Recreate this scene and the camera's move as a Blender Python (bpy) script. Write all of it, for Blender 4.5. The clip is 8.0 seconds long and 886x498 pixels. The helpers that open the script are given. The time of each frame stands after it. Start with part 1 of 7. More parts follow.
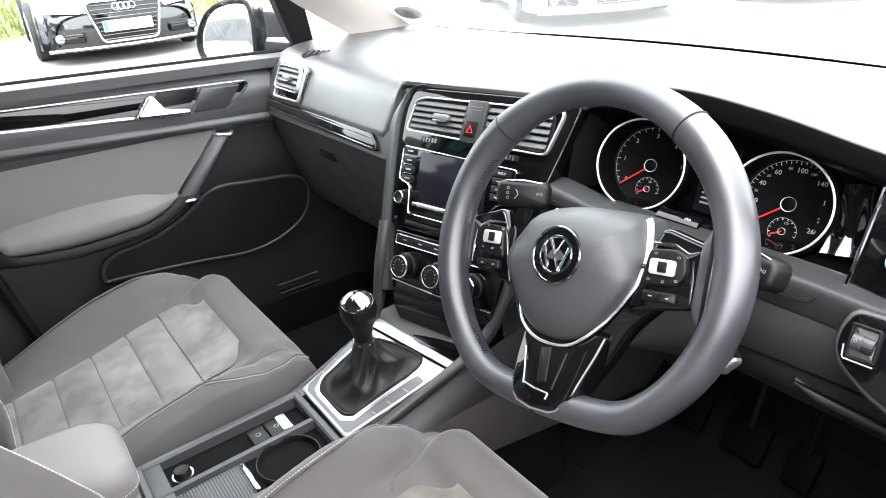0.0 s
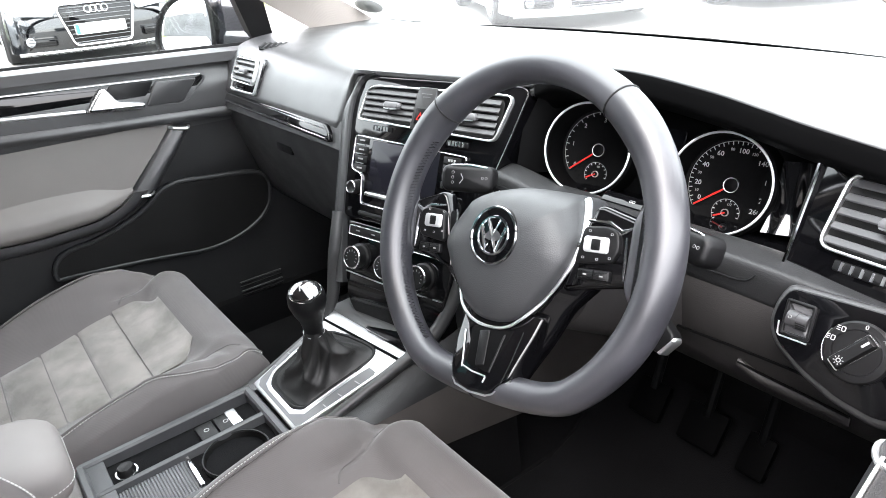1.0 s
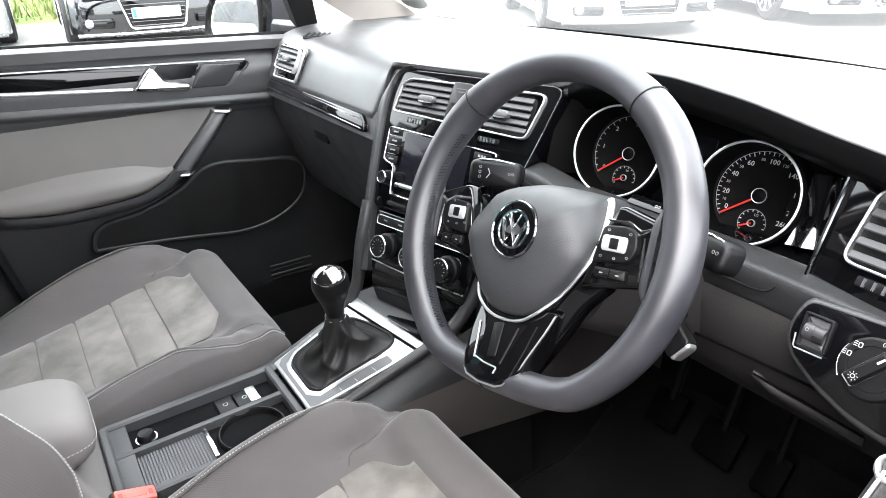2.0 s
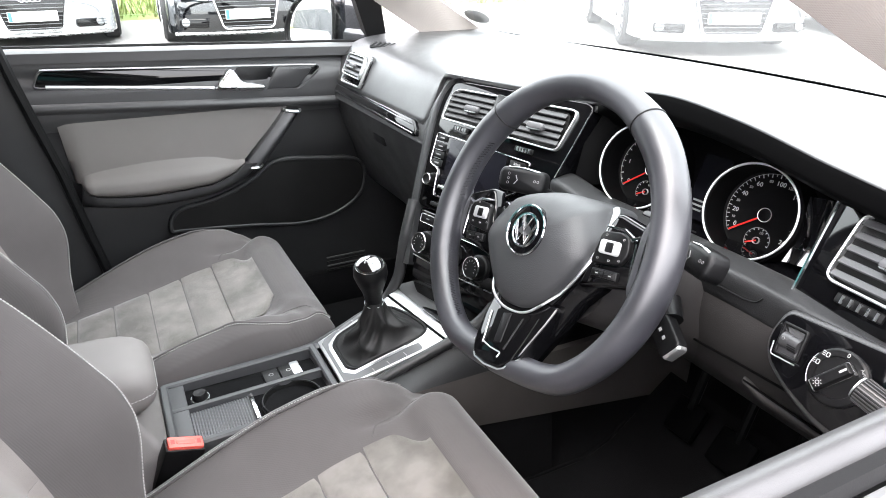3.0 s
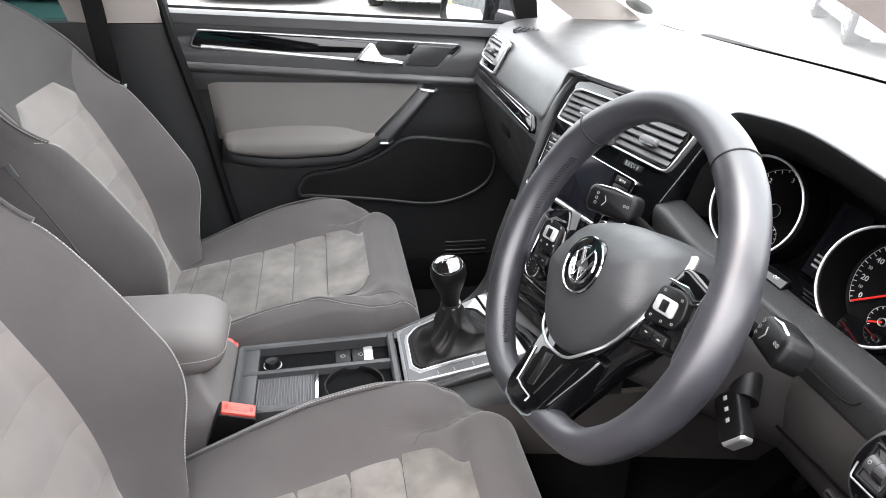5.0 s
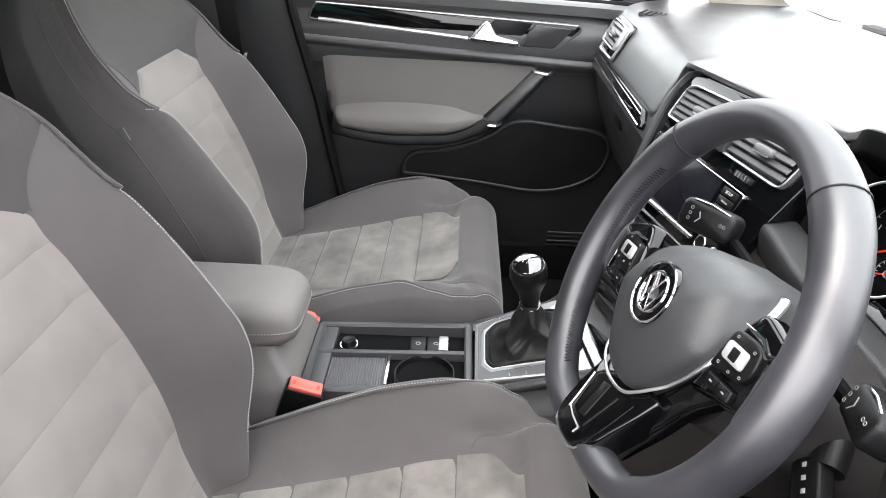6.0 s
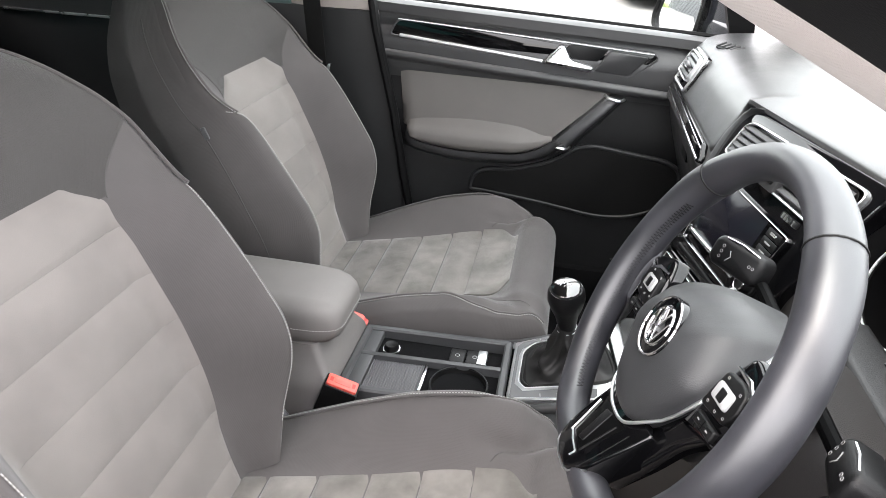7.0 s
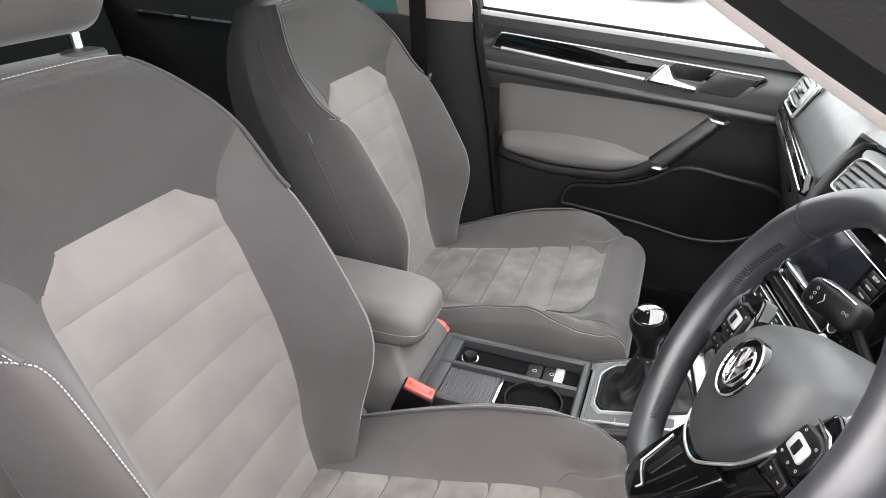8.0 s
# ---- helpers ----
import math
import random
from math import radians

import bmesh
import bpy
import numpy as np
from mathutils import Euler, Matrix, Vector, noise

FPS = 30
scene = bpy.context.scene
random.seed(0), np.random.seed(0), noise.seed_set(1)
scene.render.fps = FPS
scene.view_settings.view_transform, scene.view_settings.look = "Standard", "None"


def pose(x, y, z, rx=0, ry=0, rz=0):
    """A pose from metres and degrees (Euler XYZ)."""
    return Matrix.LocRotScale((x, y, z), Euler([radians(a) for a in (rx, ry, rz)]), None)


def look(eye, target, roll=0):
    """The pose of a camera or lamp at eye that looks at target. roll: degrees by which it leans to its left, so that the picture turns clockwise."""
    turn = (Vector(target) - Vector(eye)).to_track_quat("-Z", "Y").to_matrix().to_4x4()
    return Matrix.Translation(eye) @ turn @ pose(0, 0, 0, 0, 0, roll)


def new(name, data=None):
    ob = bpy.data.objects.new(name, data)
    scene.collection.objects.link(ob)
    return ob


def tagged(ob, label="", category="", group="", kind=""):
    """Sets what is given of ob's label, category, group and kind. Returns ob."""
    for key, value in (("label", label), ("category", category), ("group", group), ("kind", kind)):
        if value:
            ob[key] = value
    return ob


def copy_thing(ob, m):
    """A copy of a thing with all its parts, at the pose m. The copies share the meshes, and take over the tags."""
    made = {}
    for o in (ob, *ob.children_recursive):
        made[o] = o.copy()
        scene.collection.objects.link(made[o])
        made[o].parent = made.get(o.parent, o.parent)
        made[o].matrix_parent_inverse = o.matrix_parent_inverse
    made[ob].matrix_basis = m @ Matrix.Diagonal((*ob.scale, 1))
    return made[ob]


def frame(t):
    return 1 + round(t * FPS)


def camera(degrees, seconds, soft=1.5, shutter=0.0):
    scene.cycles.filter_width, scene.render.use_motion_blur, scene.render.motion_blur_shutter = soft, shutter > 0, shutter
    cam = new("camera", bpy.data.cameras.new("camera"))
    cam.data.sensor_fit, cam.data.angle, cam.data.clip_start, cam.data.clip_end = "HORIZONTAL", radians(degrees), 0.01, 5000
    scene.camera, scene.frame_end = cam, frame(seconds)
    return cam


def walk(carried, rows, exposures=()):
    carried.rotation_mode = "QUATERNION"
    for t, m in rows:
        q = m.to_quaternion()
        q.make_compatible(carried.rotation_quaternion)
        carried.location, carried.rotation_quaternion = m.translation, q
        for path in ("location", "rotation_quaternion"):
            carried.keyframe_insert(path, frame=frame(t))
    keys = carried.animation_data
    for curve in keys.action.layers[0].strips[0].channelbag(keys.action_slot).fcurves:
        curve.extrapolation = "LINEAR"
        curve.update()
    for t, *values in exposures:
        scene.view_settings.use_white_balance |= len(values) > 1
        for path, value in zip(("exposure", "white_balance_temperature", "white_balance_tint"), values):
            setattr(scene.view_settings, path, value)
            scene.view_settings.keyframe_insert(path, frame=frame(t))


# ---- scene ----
cam = camera(66.6, 8.0, soft=0.9)
PATH = [
    (0, (0.804, -0.293, 1.169), (-0.7, 0.717, 0.321), -4.8),
    (0.5, (0.81, -0.271, 1.148), (-0.661, 0.789, 0.304), -5.1),
    (1, (0.828, -0.256, 1.139), (-0.649, 0.799, 0.3), -4.6),
    (1.5, (0.828, -0.253, 1.131), (-0.676, 0.767, 0.297), -3.5),
    (2.8, (0.921, -0.251, 1.138), (-0.693, 0.612, 0.33), -0.3),
    (3, (0.942, -0.249, 1.15), (-0.701, 0.559, 0.346), -0.6),
    (3.5, (0.979, -0.243, 1.171), (-0.687, 0.511, 0.363), 0.6),
    (4, (0.971, -0.21, 1.166), (-0.724, 0.476, 0.356), 1.6),
    (4.5, (0.946, -0.144, 1.168), (-0.791, 0.404, 0.342), 1.6),
    (5, (0.909, -0.103, 1.161), (-0.861, 0.228, 0.292), 1.8),
    (5.2, (0.894, -0.087, 1.162), (-0.882, 0.155, 0.275), 1.6),
    (6.3, (0.863, -0.019, 1.174), (-0.898, -0.121, 0.231), 2.3),
    (6.5, (0.87, -0.005, 1.173), (-0.897, -0.148, 0.248), 2.5),
    (7, (0.883, 0.025, 1.189), (-0.868, -0.26, 0.266), 3.3),
    (7.5, (0.893, 0.037, 1.201), (-0.826, -0.393, 0.274), 3.3),
    (8, (0.891, 0.033, 1.212), (-0.795, -0.509, 0.284), 3.4),
]
walk(cam, [(t, look(eye, target, roll)) for t, eye, target, roll in PATH],
     exposures=[(0.0, 3.71, 6490, 12), (1.5, 3.64, 6500, 12), (3.5, 3.52, 6560, 13), (5.0, 3.36, 6620, 14), (6.5, 3.27, 6680, 13), (8.0, 3.20, 6740, 13)])

# ---- daylight: bright high cloud ----
world = bpy.data.worlds.new("sky")
scene.world = world
world.use_nodes = True
wn = world.node_tree
sky = wn.nodes.new("ShaderNodeTexSky")
sky.sky_type, sky.sun_disc = "NISHITA", False
sky.sun_elevation, sky.sun_rotation = radians(61), radians(142)
sky.air_density, sky.dust_density, sky.ozone_density = 1.0, 4.0, 1.0
cloud = wn.nodes.new("ShaderNodeMix")
cloud.data_type = "RGBA"
cloud.inputs["Factor"].default_value = 0.8
cloud.inputs["B"].default_value = (7.2, 7.2, 7.3, 1)
wn.links.new(sky.outputs[0], cloud.inputs["A"])
# the cloud layer is brighter overhead than near the horizon
spread, split, shade, tone = (wn.nodes.new("ShaderNode" + k) for k in ("TexCoord", "SeparateXYZ", "MapRange", "Mix"))
tone.data_type, tone.blend_type = "RGBA", "MULTIPLY"
tone.inputs["Factor"].default_value = 1.0
shade.inputs["From Max"].default_value = 1.0
shade.inputs["To Min"].default_value, shade.inputs["To Max"].default_value = 0.85, 1.15
wn.links.new(spread.outputs["Generated"], split.inputs[0])
wn.links.new(split.outputs["Z"], shade.inputs["Value"])
wn.links.new(cloud.outputs["Result"], tone.inputs["A"])
wn.links.new(shade.outputs[0], tone.inputs["B"])
wn.links.new(tone.outputs["Result"], wn.nodes["Background"].inputs[0])
wn.nodes["Background"].inputs[1].default_value = 0.15
sun = new("sun", bpy.data.lights.new("sun", "SUN"))
sun.data.energy, sun.data.angle, sun.data.color = 0.65, radians(40), (1.0, 0.965, 0.945)
sun.matrix_world = look((0, 0, 6), (-0.30, 0.385, 6 - 0.873))

# ---- materials ----
def material(name, colour, rough=0.5, metal=0.0, grain=None, bump=0.0, tint=0.0, patch=None, coat=0.0, rough_var=0.0, sheen=0.0, spec=0.5, random_tint=0.0):
    """colour with two scales of variation; grain: (scale of the fine relief, detail); patch: (scale, second colour, amount)."""
    m = bpy.data.materials.new(name)
    m.use_nodes = True
    nt, b = m.node_tree, m.node_tree.nodes["Principled BSDF"]
    b.inputs["Base Color"].default_value = (*colour, 1)
    b.inputs["Roughness"].default_value = rough
    b.inputs["Metallic"].default_value = metal
    b.inputs["Specular IOR Level"].default_value = spec
    b.inputs["Coat Weight"].default_value = coat
    b.inputs["Sheen Weight"].default_value = sheen
    b.inputs["Sheen Roughness"].default_value = 0.4
    co = nt.nodes.new("ShaderNodeTexCoord").outputs["Object"]

    def noise_at(scale, detail=3.0):
        n = nt.nodes.new("ShaderNodeTexNoise")
        n.inputs["Scale"].default_value, n.inputs["Detail"].default_value = scale, detail
        nt.links.new(co, n.inputs["Vector"])
        return n.outputs["Fac"]

    base = None
    if tint or patch:
        scale, second, amount = patch or (6.0, tuple(c * (1 - tint) for c in colour), 1.0)
        ramp = nt.nodes.new("ShaderNodeMapRange")
        ramp.inputs["From Min"].default_value, ramp.inputs["From Max"].default_value = 0.36, 0.64
        ramp.inputs["To Max"].default_value = amount
        nt.links.new(noise_at(scale, 5.0), ramp.inputs["Value"])
        mix = nt.nodes.new("ShaderNodeMix")
        mix.data_type = "RGBA"
        mix.inputs["A"].default_value, mix.inputs["B"].default_value = (*colour, 1), (*second, 1)
        nt.links.new(ramp.outputs[0], mix.inputs["Factor"])
        base = mix.outputs["Result"]
        nt.links.new(base, b.inputs["Base Color"])
    if random_tint:
        info, dim, tone = (nt.nodes.new("ShaderNode" + k) for k in ("ObjectInfo", "MapRange", "Mix"))
        tone.data_type, tone.blend_type = "RGBA", "MULTIPLY"
        tone.inputs["Factor"].default_value = 1.0
        dim.inputs["To Min"].default_value = 1 - random_tint
        nt.links.new(info.outputs["Random"], dim.inputs["Value"])
        tone.inputs["A"].default_value = (*colour, 1)
        if base:
            nt.links.new(base, tone.inputs["A"])
        nt.links.new(dim.outputs[0], tone.inputs["B"])
        nt.links.new(tone.outputs["Result"], b.inputs["Base Color"])
    if rough_var:
        r = nt.nodes.new("ShaderNodeMapRange")
        r.inputs["From Min"].default_value, r.inputs["From Max"].default_value = 0.3, 0.7
        r.inputs["To Min"].default_value, r.inputs["To Max"].default_value = rough - rough_var, rough + rough_var
        nt.links.new(noise_at(22.0, 6.0), r.inputs["Value"])
        nt.links.new(r.outputs[0], b.inputs["Roughness"])
    if bump:
        bp = nt.nodes.new("ShaderNodeBump")
        bp.inputs["Strength"].default_value, bp.inputs["Distance"].default_value = bump, 0.0006
        kind, scale = grain or ("noise", 900.0)
        if kind == "leather":
            v = nt.nodes.new("ShaderNodeTexVoronoi")
            v.feature = "DISTANCE_TO_EDGE"
            v.inputs["Scale"].default_value = scale
            nt.links.new(co, v.inputs["Vector"])
            nt.links.new(v.outputs["Distance"], bp.inputs["Height"])
        elif kind == "weave":
            w1, w2 = (nt.nodes.new("ShaderNodeTexWave") for _ in "ab")
            for w, d in ((w1, "X"), (w2, "Z")):
                w.bands_direction = d
                w.inputs["Scale"].default_value, w.inputs["Distortion"].default_value = scale, 0.4
                nt.links.new(co, w.inputs["Vector"])
            mu = nt.nodes.new("ShaderNodeMath")
            mu.operation = "ADD"
            nt.links.new(w1.outputs["Fac"], mu.inputs[0])
            nt.links.new(w2.outputs["Fac"], mu.inputs[1])
            nt.links.new(mu.outputs[0], bp.inputs["Height"])
        else:
            nt.links.new(noise_at(scale, 4.0), bp.inputs["Height"])
        nt.links.new(bp.outputs[0], b.inputs["Normal"])
    return m


def glass_material(name, tint=(1, 1, 1), rough=0.0, glare=0.0):
    """Thin pane: mostly clear, with a mirror film by Fresnel."""
    m = bpy.data.materials.new(name)
    m.use_nodes = True
    nt = m.node_tree
    nt.nodes.remove(nt.nodes["Principled BSDF"])
    clear, gloss, mix, lw, power, lift = (nt.nodes.new("ShaderNode" + k) for k in ("BsdfTransparent", "BsdfGlossy", "MixShader", "LayerWeight", "Math", "Math"))
    clear.inputs[0].default_value = (*tint, 1)
    gloss.inputs["Roughness"].default_value = rough
    lw.inputs["Blend"].default_value = 0.5
    power.operation, lift.operation = "POWER", "MULTIPLY_ADD"
    power.inputs[1].default_value = 5.0
    lift.inputs[1].default_value, lift.inputs[2].default_value = 0.9, 0.03
    nt.links.new(lw.outputs["Facing"], power.inputs[0])
    nt.links.new(power.outputs[0], lift.inputs[0])
    nt.links.new(lift.outputs[0], mix.inputs[0])
    # milky translucent share mixed in as the veil of glare on a pane
    film, haze = nt.nodes.new("ShaderNodeMixShader"), nt.nodes.new("ShaderNodeBsdfTranslucent")
    film.inputs[0].default_value = glare
    nt.links.new(clear.outputs[0], film.inputs[1])
    nt.links.new(haze.outputs[0], film.inputs[2])
    nt.links.new(film.outputs[0], mix.inputs[1])
    nt.links.new(gloss.outputs[0], mix.inputs[2])
    nt.links.new(mix.outputs[0], nt.nodes["Material Output"].inputs[0])
    return m


DASH = material("soft dark plastic", (0.036, 0.0365, 0.0385), 0.39, grain=("leather", 900), bump=0.35, tint=0.15, rough_var=0.04, spec=0.8)
DASH_HARD = material("hard dark plastic", (0.034, 0.034, 0.0355), 0.42, grain=("leather", 700), bump=0.2, tint=0.2, rough_var=0.05, spec=0.5)
DARK = material("black plastic", (0.0055, 0.0055, 0.006), 0.42, bump=0.3, tint=0.3, rough_var=0.08, spec=0.22)
GLOSS = material("piano black", (0.0025, 0.0025, 0.003), 0.06, spec=0.42, coat=0.0, rough_var=0.02, tint=0.2)
CHROME = material("bright chrome", (0.82, 0.83, 0.85), 0.1, 1.0, tint=0.08, rough_var=0.03)
SATIN = material("satin silver trim", (0.72, 0.73, 0.74), 0.28, 1.0, bump=0.1, tint=0.1, rough_var=0.05)
LEATHER = material("black wheel leather", (0.0150, 0.0152, 0.0185), 0.42, grain=("leather", 900), bump=0.10, patch=(22.0, (0.027, 0.027, 0.033), 0.8), rough_var=0.06, spec=0.9)
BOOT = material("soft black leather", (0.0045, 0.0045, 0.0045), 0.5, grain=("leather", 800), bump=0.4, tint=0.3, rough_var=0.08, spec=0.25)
PADMAT = material("airbag cover grain", (0.029, 0.030, 0.032), 0.52, grain=("leather", 520), bump=0.35, tint=0.15, rough_var=0.06)
FABRIC = material("grey seat cloth", (0.093, 0.0855, 0.0846), 0.82, grain=("weave", 220), bump=0.16, tint=0.16, sheen=0.25, spec=0.25)
MESH = material("dark grey meshed cloth", (0.068, 0.0635, 0.062), 0.85, grain=("weave", 330), bump=0.45, tint=0.14, sheen=0.2, spec=0.2)
SUEDE = material("pale grey suede", (0.234, 0.212, 0.201), 0.9, bump=0.5, grain=("noise", 1400), patch=(9.0, (0.165, 0.150, 0.141), 0.6), random_tint=0.10, sheen=0.5, spec=0.2)
SCUFFED = material("sat-on grey suede", (0.222, 0.206, 0.192), 0.9, bump=0.6, grain=("noise", 1400), patch=(17.0, (0.108, 0.102, 0.092), 0.85), random_tint=0.22, sheen=0.4, spec=0.2)
TRAYGREY = material("satin grey console plastic", (0.052, 0.053, 0.056), 0.45, grain=("leather", 900), bump=0.12, tint=0.12, rough_var=0.05, spec=0.45)
ARMPAD = material("pale grey soft armrest cover", (0.180, 0.168, 0.162), 0.6, grain=("leather", 700), bump=0.3, tint=0.10, rough_var=0.05, spec=0.3)
THREAD = material("pale thread", (0.44, 0.43, 0.42), 0.8, tint=0.15)
VINYL = material("grey door vinyl", (0.108, 0.0995, 0.094), 0.5, grain=("leather", 600), bump=0.35, tint=0.12, rough_var=0.06)
DOORDARK = material("dark door plastic", (0.020, 0.0204, 0.0215), 0.45, grain=("leather", 520), bump=0.5, tint=0.2, rough_var=0.06, spec=0.32)
DOORLOW = material("black lower door plastic", (0.0165, 0.0168, 0.0178), 0.48, grain=("leather", 520), bump=0.5, tint=0.2, rough_var=0.06, spec=0.3)
CARPET = material("black carpet", (0.006, 0.006, 0.0066), 0.95, bump=1.0, grain=("noise", 700), tint=0.4, spec=0.1)
RUBBER = material("black rubber", (0.004, 0.004, 0.0044), 0.6, bump=0.2, tint=0.3, spec=0.15)
BEIGE = material("pale pillar cloth", (0.42, 0.375, 0.35), 0.85, grain=("weave", 190), bump=0.3, tint=0.08, sheen=0.2)
RED = material("red buckle plastic", (0.74, 0.10, 0.075), 0.35, tint=0.15, rough_var=0.05)
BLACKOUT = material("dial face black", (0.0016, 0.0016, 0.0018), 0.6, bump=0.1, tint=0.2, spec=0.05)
PRINT = material("white printed marks", (0.36, 0.36, 0.36), 0.6, tint=0.05)
PRINT_DIM = material("grey printed marks", (0.22, 0.22, 0.22), 0.6, tint=0.1)
FRAMESILVER = material("brushed silver frame", (0.66, 0.665, 0.675), 0.46, 1.0, tint=0.1, rough_var=0.05)
KEYSILVER = material("silver painted key", (0.45, 0.455, 0.46), 0.35, 0.3, tint=0.05)
SLAT = material("grey vent slat", (0.034, 0.034, 0.036), 0.38, tint=0.1)
LACQUER = material("deep black lacquer", (0.0025, 0.0025, 0.003), 0.03, spec=1.0, coat=1.0, tint=0.2)
MATGREY = material("grey rubber bin mat", (0.085, 0.086, 0.088), 0.7, grain=("noise", 900), bump=0.2, tint=0.12, spec=0.3)
KEYGREY = material("grey console keys", (0.115, 0.116, 0.12), 0.5, tint=0.1, rough_var=0.05)
GAITER = material("supple black leather", (0.0135, 0.0132, 0.0135), 0.5, grain=("leather", 700), bump=0.35, tint=0.25, rough_var=0.08, spec=0.45)
SEAM = material("shadowed seam", (0.075, 0.071, 0.069), 0.9)
NEEDLE = material("red needle", (0.55, 0.02, 0.015), 0.4, tint=0.1)
SCREEN = material("dark display glass", (0.006, 0.0065, 0.008), 0.12, coat=0.0, spec=0.12, patch=(3.0, (0.010, 0.009, 0.015), 1.0), rough_var=0.02)
GREYBTN = material("grey button", (0.10, 0.10, 0.105), 0.45, tint=0.1, rough_var=0.05)
TRIMGREY = material("dull brown-grey plastic", (0.062, 0.056, 0.053), 0.6, grain=("leather", 600), bump=0.4, tint=0.15, rough_var=0.05)
ARMGREY = material("warm grey moulded plastic", (0.150, 0.139, 0.134), 0.55, grain=("leather", 600), bump=0.35, tint=0.12, rough_var=0.06)
KNEE = material("dull dark panel", (0.0215, 0.0198, 0.0197), 0.55, grain=("leather", 600), bump=0.4, tint=0.15, rough_var=0.05)
GAUGERING = material("pale silver ring", (0.85, 0.86, 0.87), 0.42, 1.0, tint=0.05)
# bench cloth far darker than the front seats: the rear shade is in its colour
REARCLOTH = material("rear cloth darkened for shade", (0.02, 0.022, 0.0225), 0.85, grain=("weave", 260), bump=0.5, tint=0.2)
MIRROR = material("mirror glass", (0.9, 0.91, 0.92), 0.02, 1.0, tint=0.02)
PAINT = material("pale silver car paint", (0.6, 0.585, 0.58), 0.28, 0.35, coat=1.0, bump=0.05, tint=0.06, rough_var=0.04)
GLASS = glass_material("clear glass", (0.87, 0.90, 0.89))
TINTED = glass_material("tinted glass", (0.13, 0.22, 0.215))
# its whitish share imitates glare over the view ahead
HAZED = glass_material("clear glass with a milky film of glare", (0.86, 0.89, 0.88), 0.0, 0.03)
TYRE = material("tyre rubber", (0.02, 0.02, 0.021), 0.75, bump=0.5, grain=("noise", 120), tint=0.3)
ASPHALT = material("pale worn tarmac", (0.20, 0.193, 0.185), 0.9, bump=1.0, grain=("noise", 160), patch=(0.6, (0.165, 0.16, 0.153), 0.9))
GRASS = material("rough grass", (0.12, 0.19, 0.045), 0.9, bump=1.0, grain=("noise", 30), patch=(1.5, (0.2, 0.17, 0.07), 0.9))
FENCE = material("green fence paint", (0.25, 0.36, 0.14), 0.55, tint=0.2)
CLAD = material("pale wall cladding", (0.17, 0.172, 0.176), 0.5, tint=0.1, bump=0.2)
BLACKPAINT = material("black car paint", (0.008, 0.009, 0.011), 0.12, coat=1.0, tint=0.2, rough_var=0.03)
SILVERPAINT = material("silver car paint", (0.56, 0.58, 0.60), 0.25, 0.15, coat=1.0, tint=0.08, rough_var=0.04)
WHITEPAINT = material("white car paint", (0.52, 0.53, 0.54), 0.22, coat=1.0, tint=0.04, rough_var=0.04)
PLATE = material("number plate", (0.75, 0.76, 0.74), 0.5, tint=0.05)
PLATEBLUE = material("plate blue", (0.03, 0.12, 0.5), 0.5, tint=0.1)
LAMP = material("lamp lens", (0.3, 0.315, 0.33), 0.12, 0.3, coat=0.6, tint=0.3)


# ---- mesh helpers ----
def shift(bm, m):
    bm.transform(m)
    return bm


def join(*bms):
    out = bmesh.new()
    for b in bms:
        me = bpy.data.meshes.new("tmp")
        b.to_mesh(me)
        b.free()
        out.from_mesh(me)
        bpy.data.meshes.remove(me)
    return out


def part(name, bm, mat, parent, label="", sharp=35, kind=""):
    """One mesh object, a part of the given thing; built in world axes, or in the thing's own when that is turned."""
    bmesh.ops.recalc_face_normals(bm, faces=bm.faces)
    me = bpy.data.meshes.new(name)
    bm.to_mesh(me)
    bm.free()
    me.materials.append(mat)
    me.polygons.foreach_set("use_smooth", [True] * len(me.polygons))
    me.set_sharp_from_angle(angle=radians(sharp))
    ob = new(name, me)
    if parent:
        ob.parent = parent
        if parent.data is None and parent.get("world_axes"):
            ob.matrix_parent_inverse = Matrix.Translation(-parent.location)
    return tagged(ob, label, kind=kind)


def thing(name, at, label, category, group="", kind="", m=None):
    ob = new(name)
    ob.empty_display_size = 0.05
    if m is None:
        ob.location = at
        ob["world_axes"] = True
    else:
        ob.matrix_world = m
    return tagged(ob, label, category, group, kind)


def box(x0, x1, y0, y1, z0, z1, r=0.0, seg=2):
    bm = bmesh.new()
    bmesh.ops.create_cube(bm, size=1, matrix=Matrix.LocRotScale(((x0 + x1) / 2, (y0 + y1) / 2, (z0 + z1) / 2), None, (x1 - x0, y1 - y0, z1 - z0)))
    if r:
        bmesh.ops.bevel(bm, geom=bm.edges[:], offset=r, segments=seg, profile=0.6, affect="EDGES")
    return bm


def rrect(x0, x1, y0, y1, r, n=4):
    """Corners of a rounded rectangle, counter-clockwise."""
    pts = []
    for cx, cy, a in ((x1 - r, y1 - r, 0), (x0 + r, y1 - r, 90), (x0 + r, y0 + r, 180), (x1 - r, y0 + r, 270)):
        pts += [(cx + r * math.cos(radians(a + 90 * k / n)), cy + r * math.sin(radians(a + 90 * k / n))) for k in range(n + 1)]
    return pts


